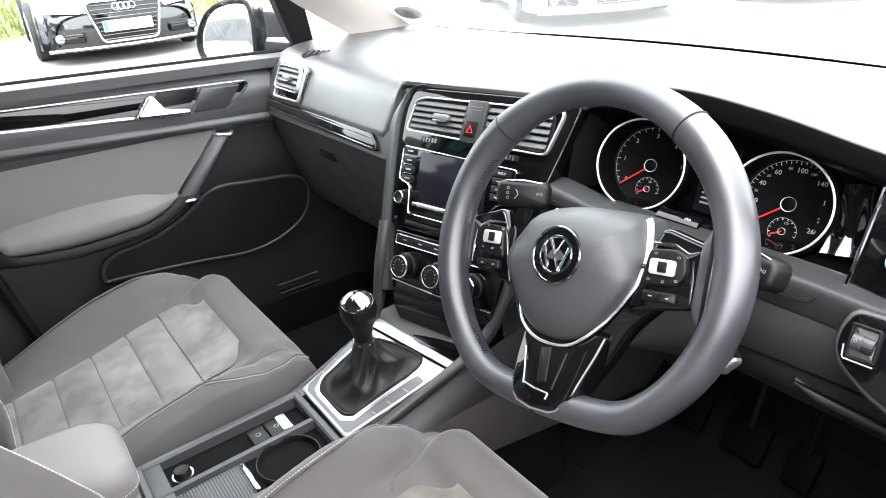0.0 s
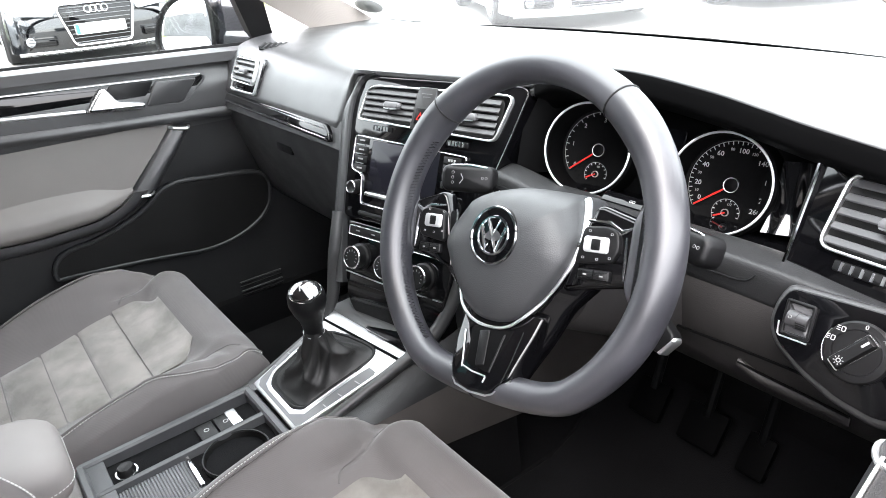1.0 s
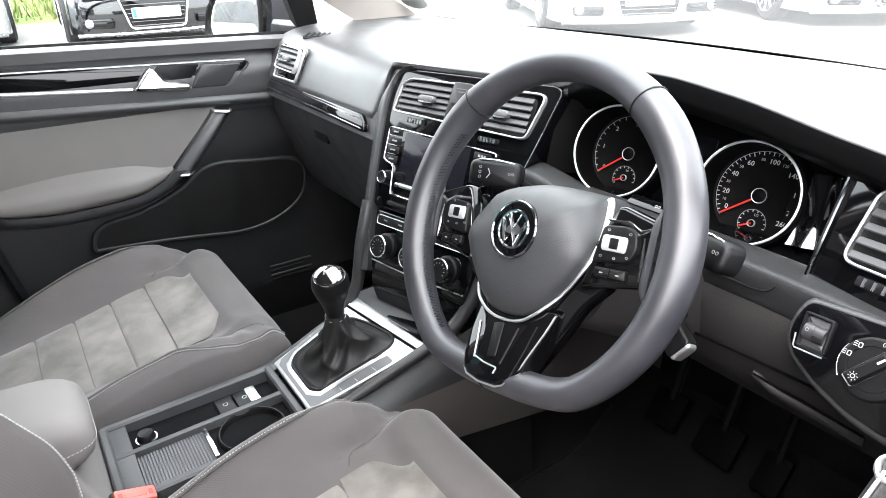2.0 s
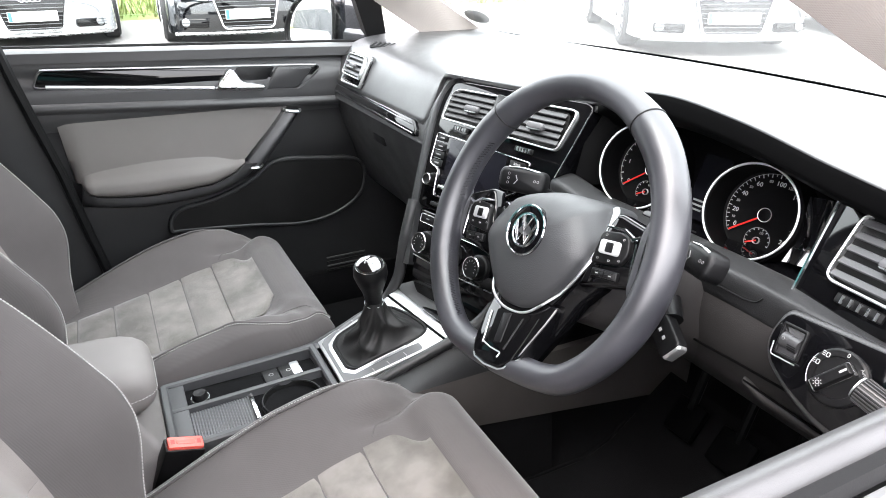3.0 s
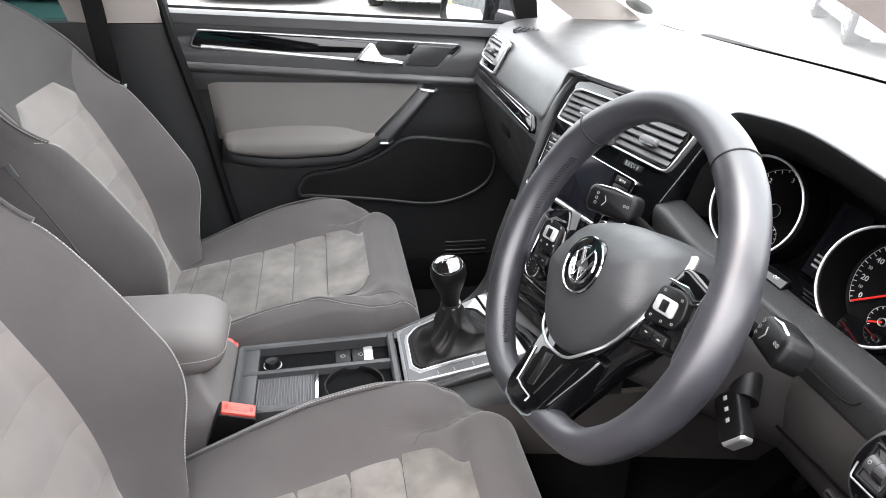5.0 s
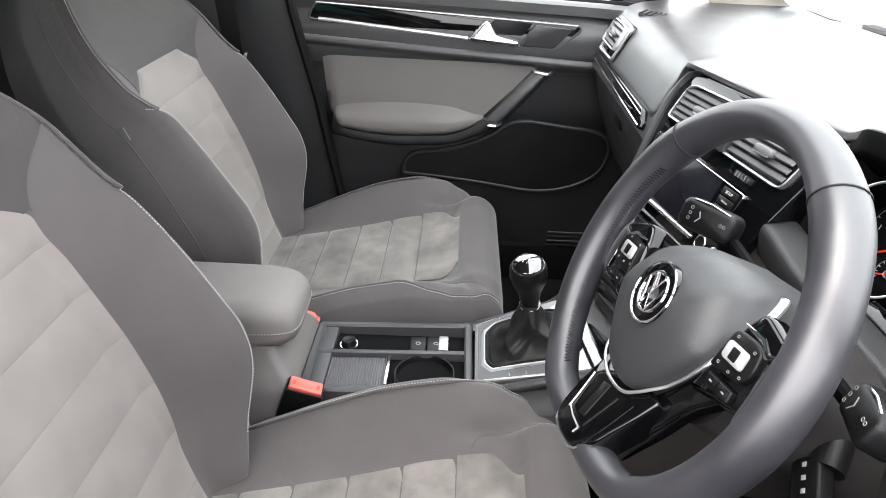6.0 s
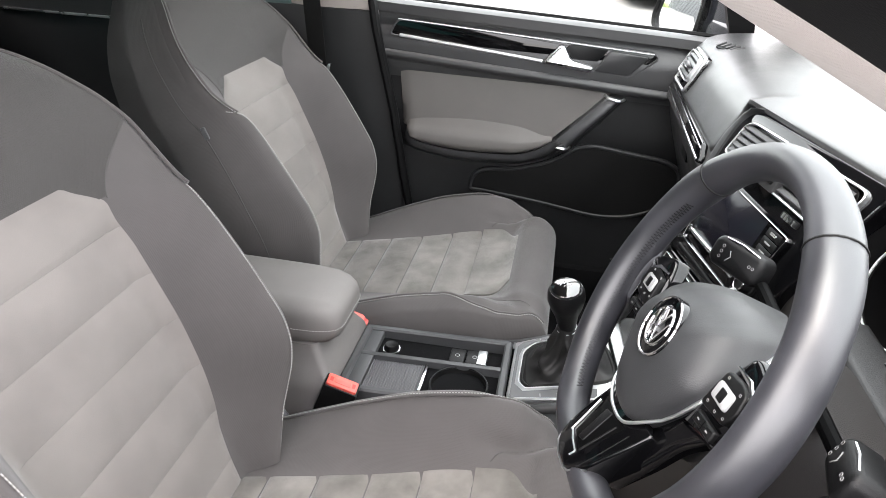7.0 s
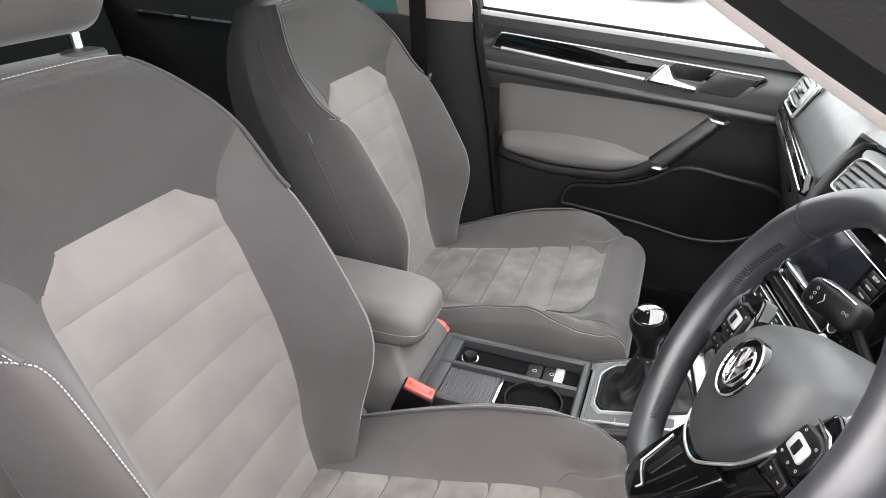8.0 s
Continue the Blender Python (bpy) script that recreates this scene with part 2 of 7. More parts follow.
def rounded(poly, r, n=4):
    """A polygon with its corners rounded by about r."""
    out, count = [], len(poly)
    for i in range(count):
        p, a, b = (Vector(poly[k % count]) for k in (i, i - 1, i + 1))
        ra = min(r, (a - p).length * 0.45)
        rb = min(r, (b - p).length * 0.45)
        s, e = p + (a - p).normalized() * ra, p + (b - p).normalized() * rb
        for k in range(n + 1):
            t = k / n
            out.append(tuple((1 - t) ** 2 * s + 2 * t * (1 - t) * p + t * t * e))
    return out


def inset(poly, d):
    """The loop moved towards its inside by d (counter-clockwise loops)."""
    out, count = [], len(poly)
    for i in range(count):
        p, a, b = (Vector(poly[k % count]) for k in (i, i - 1, i + 1))
        t = (b - a).normalized()
        out.append((p.x - t.y * d, p.y + t.x * d))
    return out


def stack(loops, cap=True):
    """A skin over loops of equal count: each a list of 3D points, closed; caps at both ends."""
    bm = bmesh.new()
    rings = [[bm.verts.new(p) for p in loop] for loop in loops]
    n = len(loops[0])
    for a, b in zip(rings, rings[1:]):
        for i in range(n):
            bm.faces.new((a[i], a[(i + 1) % n], b[(i + 1) % n], b[i]))
    if cap:
        bm.faces.new(rings[0][::-1])
        bm.faces.new(rings[-1])
    return bm


def plate(poly, z0, z1, edge=0.0015, inward=None):
    """A slab of a 2D outline from z0 to z1, its upper rim eased."""
    e = min(edge, abs(z1 - z0) * 0.9)
    low, up = poly, inset(poly, e * 0.35)
    top = inset(poly, e)
    s = 1 if z1 > z0 else -1
    return stack([[(*p, z0) for p in low], [(*p, z1 - s * e) for p in low], [(*p, z1 - s * e * 0.35) for p in up], [(*p, z1) for p in top]])


def hoop(poly, width, z0, z1, edge=0.001):
    """A flat band along a 2D outline: the outline is its outer rim."""
    inner = inset(poly, width)
    o2, i2 = inset(poly, edge), inset(poly, width - edge)
    loops = [[(*p, z0) for p in poly], [(*p, z1 - edge) for p in poly], [(*p, z1) for p in o2], [(*p, z1) for p in i2], [(*p, z1 - edge) for p in inner], [(*p, z0) for p in inner]]
    bm = bmesh.new()
    rings = [[bm.verts.new(p) for p in loop] for loop in loops]
    n = len(poly)
    for a, b in zip(rings, rings[1:] + rings[:1]):
        for i in range(n):
            bm.faces.new((a[i], a[(i + 1) % n], b[(i + 1) % n], b[i]))
    return bm


def circle(cx, cy, r, n=28):
    return [(cx + r * math.cos(2 * math.pi * k / n), cy + r * math.sin(2 * math.pi * k / n)) for k in range(n)]


def tube(points, r, n=8, closed=False, squash=1.0, up=None):
    """A round bar along 3D points; r a number or one per point."""
    pts = [Vector(p) for p in points]
    count = len(pts)
    rs = r if isinstance(r, (list, tuple)) else [r] * count
    loops, side = [], None
    for i, p in enumerate(pts):
        a = pts[i - 1] if (i or closed) else p
        b = pts[(i + 1) % count] if (i < count - 1 or closed) else p
        t = (b - a).normalized()
        ref = Vector(up) if up else (side if side else (Vector((0, 0, 1)) if abs(t.z) < 0.9 else Vector((1, 0, 0))))
        s1 = t.cross(ref)
        if s1.length < 1e-6:
            s1 = t.orthogonal()
        s1.normalize()
        s2 = s1.cross(t).normalized()
        side = s2
        loops.append([p + rs[i] * (math.cos(2 * math.pi * k / n) * s1 + squash * math.sin(2 * math.pi * k / n) * s2) for k in range(n)])
    if not closed:
        return stack(loops)
    bm = stack(loops + [loops[0]], cap=False)
    bmesh.ops.remove_doubles(bm, verts=bm.verts, dist=1e-6)
    return bm


def lathe(profile, n=24):
    """Turned about z: profile of (radius, height), from one end to the other."""
    loops = [[(max(r, 1e-5) * math.cos(2 * math.pi * k / n), max(r, 1e-5) * math.sin(2 * math.pi * k / n), z) for k in range(n)] for r, z in profile]
    return stack(loops)


def sheet(fn, nu, nv, depth):
    """A solid: the surface fn(u, v) with u, v in 0..1, and its copy moved by depth, closed round the rim."""
    bm = bmesh.new()
    d = Vector(depth)
    tops = [[Vector(fn(i / nu, j / nv)) for j in range(nv + 1)] for i in range(nu + 1)]
    top = [[bm.verts.new(p) for p in row] for row in tops]
    bot = [[bm.verts.new(p + d) for p in row] for row in tops]
    for i in range(nu):
        for j in range(nv):
            bm.faces.new((top[i][j], top[i + 1][j], top[i + 1][j + 1], top[i][j + 1]))
            bm.faces.new((bot[i][j], bot[i][j + 1], bot[i + 1][j + 1], bot[i + 1][j]))
    for i in range(nu):
        bm.faces.new((top[i][0], bot[i][0], bot[i + 1][0], top[i + 1][0]))
        bm.faces.new((top[i][nv], top[i + 1][nv], bot[i + 1][nv], bot[i][nv]))
    for j in range(nv):
        bm.faces.new((top[0][j], top[0][j + 1], bot[0][j + 1], bot[0][j]))
        bm.faces.new((top[nu][j], bot[nu][j], bot[nu][j + 1], top[nu][j + 1]))
    return bm


def curve_at(knots, t):
    """Smooth interpolation through (parameter, value...) knots."""
    ts = [k[0] for k in knots]
    if t <= ts[0]:
        return knots[0][1:] if len(knots[0]) > 2 else knots[0][1]
    if t >= ts[-1]:
        return knots[-1][1:] if len(knots[-1]) > 2 else knots[-1][1]
    i = max(k for k in range(len(ts) - 1) if ts[k] <= t)

    def slope(k, c):
        if k == 0:
            return (knots[1][c] - knots[0][c]) / (ts[1] - ts[0])
        if k == len(ts) - 1:
            return (knots[-1][c] - knots[-2][c]) / (ts[-1] - ts[-2])
        a, b = (knots[k][c] - knots[k - 1][c]) / (ts[k] - ts[k - 1]), (knots[k + 1][c] - knots[k][c]) / (ts[k + 1] - ts[k])
        return 0 if a * b <= 0 else 2 * a * b / (a + b)
    h, s = ts[i + 1] - ts[i], (t - ts[i]) / (ts[i + 1] - ts[i])
    vals = []
    for c in range(1, len(knots[0])):
        p0, p1, m0, m1 = knots[i][c], knots[i + 1][c], slope(i, c), slope(i + 1, c)
        vals.append((2 * s**3 - 3 * s**2 + 1) * p0 + (s**3 - 2 * s**2 + s) * h * m0 + (3 * s**2 - 2 * s**3) * p1 + (s**3 - s**2) * h * m1)
    return vals if len(vals) > 1 else vals[0]


def smooth(a, b, x):
    t = min(max((x - a) / (b - a), 0), 1)
    return t * t * (3 - 2 * t)


def axes(o, u, v):
    """Frame with x along u, y near v, z out of the face."""
    o, u = Vector(o), Vector(u).normalized()
    v = Vector(v)
    v = (v - u * u.dot(v)).normalized()
    n = u.cross(v)
    return Matrix(((u.x, v.x, n.x, o.x), (u.y, v.y, n.y, o.y), (u.z, v.z, n.z, o.z), (0, 0, 0, 1)))


def letters(text, size, m, depth=0.0003):
    """A mesh of text lying in the x, y plane of m, centred."""
    cu = bpy.data.curves.new("tmp", "FONT")
    cu.body, cu.size, cu.extrude, cu.align_x, cu.align_y, cu.resolution_u = text, size, depth, "CENTER", "CENTER", 2
    ob = bpy.data.objects.new("tmp", cu)
    scene.collection.objects.link(ob)
    me = bpy.data.meshes.new_from_object(ob)
    bm = bmesh.new()
    bm.from_mesh(me)
    bpy.data.objects.remove(ob)
    bpy.data.meshes.remove(me)
    bpy.data.curves.remove(cu)
    return shift(bm, m)


def dashes(points, r, step, fill=0.62):
    """Stitches: short bars along a polyline."""
    pts = [Vector(p) for p in points]
    out, run, i, acc = [], [], 0, 0.0
    length = [0.0]
    for a, b in zip(pts, pts[1:]):
        length.append(length[-1] + (b - a).length)

    def at(s):
        k = max(j for j in range(len(length)) if length[j] <= s + 1e-9)
        k = min(k, len(pts) - 2)
        return pts[k].lerp(pts[k + 1], (s - length[k]) / max(length[k + 1] - length[k], 1e-9))
    s = 0.0
    while s + step * fill < length[-1]:
        out.append(tube([at(s), at(s + step * fill)], r, 5))
        s += step
    return join(*out)


# ---- the place: ground, fence, wall ----
GROUND = 0.12
ground = part("ground", sheet(lambda u, v: (-600 + 1200 * u, -600 + 1200 * v, GROUND), 8, 8, (0, 0, -0.3)), ASPHALT, None)
tagged(ground, "pale worn tarmac of a car park", "ground", kind="structure")


def verge():
    rng = random.Random(4)
    bm = bmesh.new()
    for _ in range(5200):
        x, y = -12.7 - 2.2 * rng.random() ** 1.3, rng.uniform(-9, 26)
        h, w, a = rng.uniform(0.1, 0.42), rng.uniform(0.012, 0.03), rng.uniform(0, math.pi)
        dx, dy, lx, ly = w * math.cos(a), w * math.sin(a), rng.uniform(-0.12, 0.12), rng.uniform(-0.12, 0.12)
        z = GROUND + 0.3 * min(1, (-12.6 - x) / 1.5)
        p = [bm.verts.new(q) for q in ((x - dx, y - dy, z), (x + dx, y + dy, z), (x + lx, y + ly, z + h))]
        bm.faces.new(p)
    return bm


bank = part("grass_bank", sheet(lambda u, v: (-12.55 - 14 * u, -14 + 48 * v, GROUND + 0.004 + 0.55 * smooth(0, 0.25, u) + 0.03 * math.sin(40 * v + 7 * u)), 10, 40, (0, 0, -0.2)), GRASS, None)
tagged(bank, "grassy bank behind the car park fence", "grass bank", kind="structure")
blades = part("grass", verge(), GRASS, None)
tagged(blades, "rough green and straw-coloured grass along the fence", "grass", kind="stuff")

fence = thing("fence", (-12.5, 4, GROUND), "green wire mesh fence with slim posts along the car park", "fence")
for k in range(13):
    y = -9 + 2.5 * k
    part("post", box(-12.53, -12.47, y - 0.03, y + 0.03, GROUND, GROUND + 1.8, 0.008), FENCE, fence)
    bm = bmesh.new()
    for j in range(25):
        yy = y + 0.05 + 0.1 * j
        if j < 24:
            bmesh.ops.create_cube(bm, size=1, matrix=Matrix.LocRotScale((-12.5, yy + 0.05, GROUND + 0.9), None, (0.008, 0.008, 1.66)))
    for zz in (0.1, 0.5, 0.9, 1.3, 1.7):
        bmesh.ops.create_cube(bm, size=1, matrix=Matrix.LocRotScale((-12.49, y + 1.25, GROUND + zz), None, (0.01, 2.44, 0.012)))
    part("mesh_panel", bm, FENCE, fence)

wall = thing("wall_west", (-9, -11, GROUND), "white ribbed metal cladding of a building", "wall", kind="structure")
for k in range(22):
    z = GROUND + 0.17 * k
    part("panel", box(-14, 2.5, -11.04, -11.0, z, z + 0.125, 0.01, 1), CLAD, wall)
part("backing", box(-14, 2.5, -11.2, -11.041, GROUND, GROUND + 3.8), DARK, wall)


# ---- parked cars ----
def parked_car(paint, label, m, white_lower=False):
    """A low executive car; its nose towards -y in its own axes, wheels on z = 0."""
    car = thing("parked_car", None, label, "car", "parked cars", m=m)
    half = 0.92

    def body(u, v):
        y = -2.3 + 4.6 * u
        top = curve_at([(-2.3, 0.52), (-2.22, 0.60), (-1.9, 0.73), (-1.0, 0.95), (-0.3, 1.02), (1.6, 1.02), (2.2, 0.98), (2.3, 0.7)], y)
        w = half * curve_at([(-2.3, 0.80), (-2.15, 0.90), (-1.8, 0.98), (-1, 1.0), (1.6, 1.0), (2.2, 0.92), (2.3, 0.85)], y)
        low = curve_at([(-2.3, 0.22), (-2.1, 0.17), (-1.5, 0.18), (2, 0.22), (2.3, 0.34)], y)
        bow = 0.10 * (1 - abs(2 * v - 1) ** 2) * smooth(-1.8, -2.3, y)
        a = v * math.pi
        x = -math.copysign(abs(math.cos(a)) ** 0.35, math.cos(a)) * w
        z = low + (top - low) * math.sin(a) ** 0.42 + 0.02 * math.sin(a)
        return (x, y - bow, z)
    part("body", sheet(body, 40, 28, (0, 0, -0.01)), paint, car)

    def cabin(u, v):
        y = -0.75 + 2.75 * u
        top = curve_at([(-0.75, 1.0), (0.1, 1.40), (0.7, 1.45), (1.3, 1.40), (2.0, 1.02)], y)
        a = v * math.pi
        return (-math.copysign(abs(math.cos(a)) ** 0.5, math.cos(a)) * (0.80 - 0.22 * (top - 1.0)), y, 0.98 + (top - 0.98) * math.sin(a) ** 0.6)
    def bumper(u, v):
        s = 2 * u - 1
        return (0.80 * s, -2.30 - 0.10 * (1 - s * s) - 0.035 * math.sin(math.pi * v) + 0.10 * abs(s) ** 6, 0.19 + 0.38 * v)
    part("bumper", sheet(bumper, 24, 10, (0, 0.06, 0)), paint, car)
    part("cabin", sheet(cabin, 18, 16, (0, 0, -0.01)), GLOSS, car, "dark glass of the cabin")
    part("roof", sheet(lambda u, v: (-0.52 + 1.04 * u, 0.1 + 1.25 * v, 1.405 + 0.055 * math.sin(math.pi * v)), 6, 8, (0, 0, 0.012)), paint, car)
    for sx in (-1, 1):
        for y in (-1.35, 1.4):
            hub = part("wheel", shift(lathe([(0.2, -0.11), (0.3, -0.11), (0.335, -0.08), (0.34, 0), (0.335, 0.08), (0.3, 0.11), (0.2, 0.11)], 28), pose(sx * 0.84, y, 0.34, 0, 90)), TYRE, car, "black tyre")
            rim = lathe([(0.04, 0.0), (0.06, 0.03), (0.2, 0.02), (0.235, 0.05), (0.235, -0.05), (0.04, -0.05)], 24)
            spokes = [shift(box(0.05, 0.22, -0.022, 0.022, 0.02, 0.055, 0.008, 1), pose(0, 0, 0, 0, 0, 36 * k)) for k in range(10)]
            part("rim", shift(join(rim, *spokes), pose(sx * 0.905, y, 0.34, 0, 90 * sx)), SATIN, hub, "silver alloy rim")
    nose = axes((0, -2.425, 0.44), (1, 0, 0), (0, 0.10, 1))
    shape = rounded([(-0.40, 0.16), (-0.30, -0.23), (0.30, -0.23), (0.40, 0.16), (0.37, 0.22), (-0.37, 0.22)], 0.06)
    grille = part("grille", shift(plate(shape, 0, 0.045, 0.004), nose), GLOSS, car)
    for k in range(9):
        z = -0.19 + 0.045 * k
        w = 0.30 + 0.10 * (z + 0.23) / 0.4 - 0.035
        part("bar", shift(box(-w, w, z - 0.004, z + 0.004, 0.045, 0.056, 0.002, 1), nose), GREYBTN, grille)
    part("surround", shift(hoop(shape, 0.022, 0.0, 0.072, 0.006), nose), CHROME, car, "chrome grille surround")
    for k in range(4):
        part("badge_ring", shift(tube([(-0.084 + 0.056 * k + 0.036 * math.cos(a), 0.140 + 0.036 * math.sin(a), 0.07) for a in [2 * math.pi * j / 20 for j in range(20)]], 0.006, 6, True), nose), CHROME, grille)
    sign = part("number_plate", shift(plate(rrect(-0.26, 0.26, -0.115, 0.0, 0.01), 0.06, 0.078), nose), PLATE, car, "number plate with a dark bar for its writing")
    part("plate_band", shift(box(-0.255, -0.215, -0.11, -0.005, 0.0782, 0.0795), nose), PLATEBLUE, sign)
    for sx in (-1, 1):
        lamp_m = axes((sx * 0.60, -2.30, 0.60), (1, sx * 0.35, 0), (0, 0.35, 1))
        part("headlight", shift(plate(rounded([(-0.2 * sx * s, t) for s, t in ((1, -0.07), (-1, -0.03), (-1, 0.06), (1, 0.055))][:: (1 if sx < 0 else -1)], 0.03), 0, 0.04, 0.01), lamp_m), LAMP, car, "clear headlight")
        fog_m = axes((sx * 0.60, -2.365, 0.29), (1, sx * 0.38, 0), (0, 0.05, 1))
        intake = part("intake", shift(plate(rounded([(-0.17, -0.045), (0.15, -0.05), (0.15, 0.05), (-0.17, 0.05)], 0.03), -0.03, 0.035, 0.006), fog_m), GLOSS, car, "black lower intake")
        for k in range(3):
            part("slat", shift(box(-0.17, 0.17, -0.03 + 0.03 * k, -0.024 + 0.03 * k, 0.035, 0.045), fog_m), DARK, intake)
        part("fog_lamp", shift(shift(lathe([(0.048, 0), (0.048, 0.042), (0.042, 0.046), (0.038, 0.040), (0.0, 0.041)], 24), pose(sx * 0.1, 0.01, 0.0)), fog_m), LAMP, intake, "round fog lamp with a bright ring")
    part("splitter", sheet(lambda u, v: (-0.84 + 1.68 * u, -2.40 + 0.22 * (2 * u - 1) ** 2 + 0.04 * v, 0.185 - 0.02 * v), 16, 2, (0, 0, -0.025)), SATIN if not white_lower else paint, car)
    part("underside", box(-0.78, 0.78, -2.0, 2.1, 0.14, 0.3, 0.03), DARK, car)
    for sx in (-1, 1):
        part("door_mirror", box(sx * 1.0 - 0.1, sx * 1.0 + 0.1, -0.75, -0.6, 0.95, 1.1, 0.03), paint, car)
    return car


parked_car(BLACKPAINT, "black saloon car parked nose-out by the fence", Matrix.Translation((-10.2, 1.62, GROUND)) @ pose(0, 0, 0, 0, 0, 86))
parked_car(SILVERPAINT, "silver saloon car parked nose-out by the fence", Matrix.Translation((-11.2, -0.85, GROUND)) @ pose(0, 0, 0, 0, 0, 90))
parked_car(SILVERPAINT, "silver saloon car parked in the row by the fence", Matrix.Translation((-11.2, -3.4, GROUND)) @ pose(0, 0, 0, 0, 0, 90))
parked_car(WHITEPAINT, "white saloon car parked ahead across the lane", Matrix.Translation((-6.37, 6.86, GROUND)) @ pose(0, 0, 0, 0, 0, 60), True)
parked_car(WHITEPAINT, "white car parked further along the row", Matrix.Translation((-5.0, 9.3, GROUND)) @ pose(0, 0, 0, 0, 0, 60), True)

# ---- the car that the camera looks into ----
shell = thing("car_body", (0.03, 0, GROUND), "pale silver hatchback body with its windows and pillars", "car body", kind="structure")
MID = 0.03
part("floor_pan", box(MID - 0.76, MID + 0.76, -1.5, 0.95, 0.20, 0.262), CARPET, shell, "black carpeted floor")
part("bulkhead", sheet(lambda u, v: (MID - 0.74 + 1.48 * u, curve_at([(0, 0.72), (0.4, 0.92), (1, 0.84)], v), 0.25 + 0.68 * v), 4, 10, (0, 0.03, 0)), CARPET, shell)

for sx in (-1, 1):
    part("kick_panel", box(MID + sx * 0.755 - 0.02, MID + sx * 0.755 + 0.02, 0.40, 0.84, 0.19, 0.90), CARPET, shell, "black footwell side")
part("underbody", box(MID - 0.80, MID + 0.80, -1.7, 1.7, 0.165, 0.198), DARK, shell)
for sx in (-1, 1):
    part("front_wing", sheet(lambda u, v, sx=sx: (MID + sx * (0.75 + 0.12 * math.sin(0.5 * math.pi * (1 - v))), 0.55 + 1.1 * u, 0.3 + 0.60 * v - 0.12 * u * u), 8, 6, (sx * 0.01, 0, 0)), PAINT, shell)


def roof_at(u, v):
    x = -0.58 + 1.16 * u
    y = 0.0 - 1.7 * v
    return (MID + x * (1 - 0.05 * v), y, 1.40 + 0.035 * math.sin(math.pi * min(1, v * 1.2 + 0.1)) - 0.045 * (x / 0.58) ** 4)


part("roof", sheet(roof_at, 12, 14, (0, 0, 0.04)), PAINT, shell)
part("headliner", sheet(lambda u, v: Vector(roof_at(u, v)) - Vector((0, 0, 0.03)), 12, 14, (0, 0, 0.012)), BEIGE, shell, "pale cloth headliner")
for sx in (-1, 1):
    part("sill", box(MID + sx * 0.77 - 0.06, MID + sx * 0.77 + 0.06, -1.5, 0.95, 0.18, 0.36, 0.02), DARK, shell)
    # front pillar: cloth trim inside, dark seal outside
    inner = [(MID + sx * 0.675, 0.57, 0.955), (MID + sx * 0.625, 0.273, 1.056), (MID + sx * 0.592, 0.138, 1.130), (MID + sx * 0.56, 0.03, 1.185), (MID + sx * 0.50, -0.24, 1.36)]

    def pillar(u, v, a=0.0, b=0.055, c=0.0, sx=sx, inner=inner):
        p = Vector(curve_at([(k / 4, *q) for k, q in enumerate(inner)], u))
        k = a + (b - a) * v
        low = 1 - smooth(0, 0.22, u)
        return p + Vector((sx * (0.95 * k - 0.5 * k * low + 0.006 * math.sin(math.pi * v)), -0.1 * k - 1.2 * k * low, 0.22 * k * (1 - low)))
    if sx > 0:
        part("pillar_trim", sheet(pillar, 14, 8, (0.006, 0.02, 0.012)), BEIGE, shell, "pale ribbed cloth pillar trim")
        part("pillar", sheet(lambda u, v: pillar(u, v, 0.055, 0.13), 14, 4, (0.01, 0.02, 0.015)), RUBBER, shell, "dark painted pillar and door seal")
    else:
        rear_edge = [(0, -0.665, 0.500, 0.958), (0.22, -0.67, 0.384, 1.035), (0.6, -0.62, 0.13, 1.205), (1, -0.55, -0.2, 1.36)]
        fore_edge = [(0, -0.665, 0.672, 0.958), (0.22, -0.625, 0.535, 1.035), (0.6, -0.56, 0.2, 1.25), (1, -0.50, -0.2, 1.37)]

        def wide_pillar(u, v):
            a, b = Vector(curve_at(rear_edge, u)), Vector(curve_at(fore_edge, u))
            return a.lerp(b, v) + Vector((0.014 * math.sin(math.pi * v), 0, 0.0))
        part("pillar_trim", sheet(wide_pillar, 16, 8, (-0.02, 0.004, 0.004)), BEIGE, shell, "pale cloth pillar trim")
    # middle pillar
    part("pillar_lower", sheet(lambda u, v, sx=sx: (MID + sx * (0.715 - 0.01 * math.sin(math.pi * u)), -0.60 + (0.17 + 0.05 * (1 - v)) * u + 0.1 * (1 - v), 0.28 + 0.67 * v), 6, 8, (sx * 0.06, 0, 0)), DOORDARK, shell, "dark plastic pillar trim")
    part("pillar_upper", sheet(lambda u, v, sx=sx: (MID + sx * (0.715 - 0.16 * v - 0.01 * math.sin(math.pi * u)), -0.62 + 0.19 * u - 0.06 * v, 0.952 + 0.43 * v), 6, 8, (sx * 0.05, 0, 0)), BEIGE, shell, "pale pillar trim")
    # rear side: door panel and rear pillar
    part("rear_panel", box(MID + sx * 0.735 - 0.03, MID + sx * 0.735 + 0.03, -1.68, -0.54, 0.28, 0.955, 0.015), DOORDARK, shell, "dark rear door panel")
    part("rear_strip", box(MID + sx * 0.702 - 0.004, MID + sx * 0.702 + 0.004, -1.40, -0.75, 0.884, 0.889, 0.001), SATIN, shell, "slim chrome strip")
    part("rear_pillar", sheet(lambda u, v, sx=sx: (MID + sx * (0.73 - 0.15 * v), -1.24 - 0.50 * u - 0.05 * v, 0.90 + 0.49 * v), 4, 4, (sx * 0.04, 0, 0)), DARK, shell)
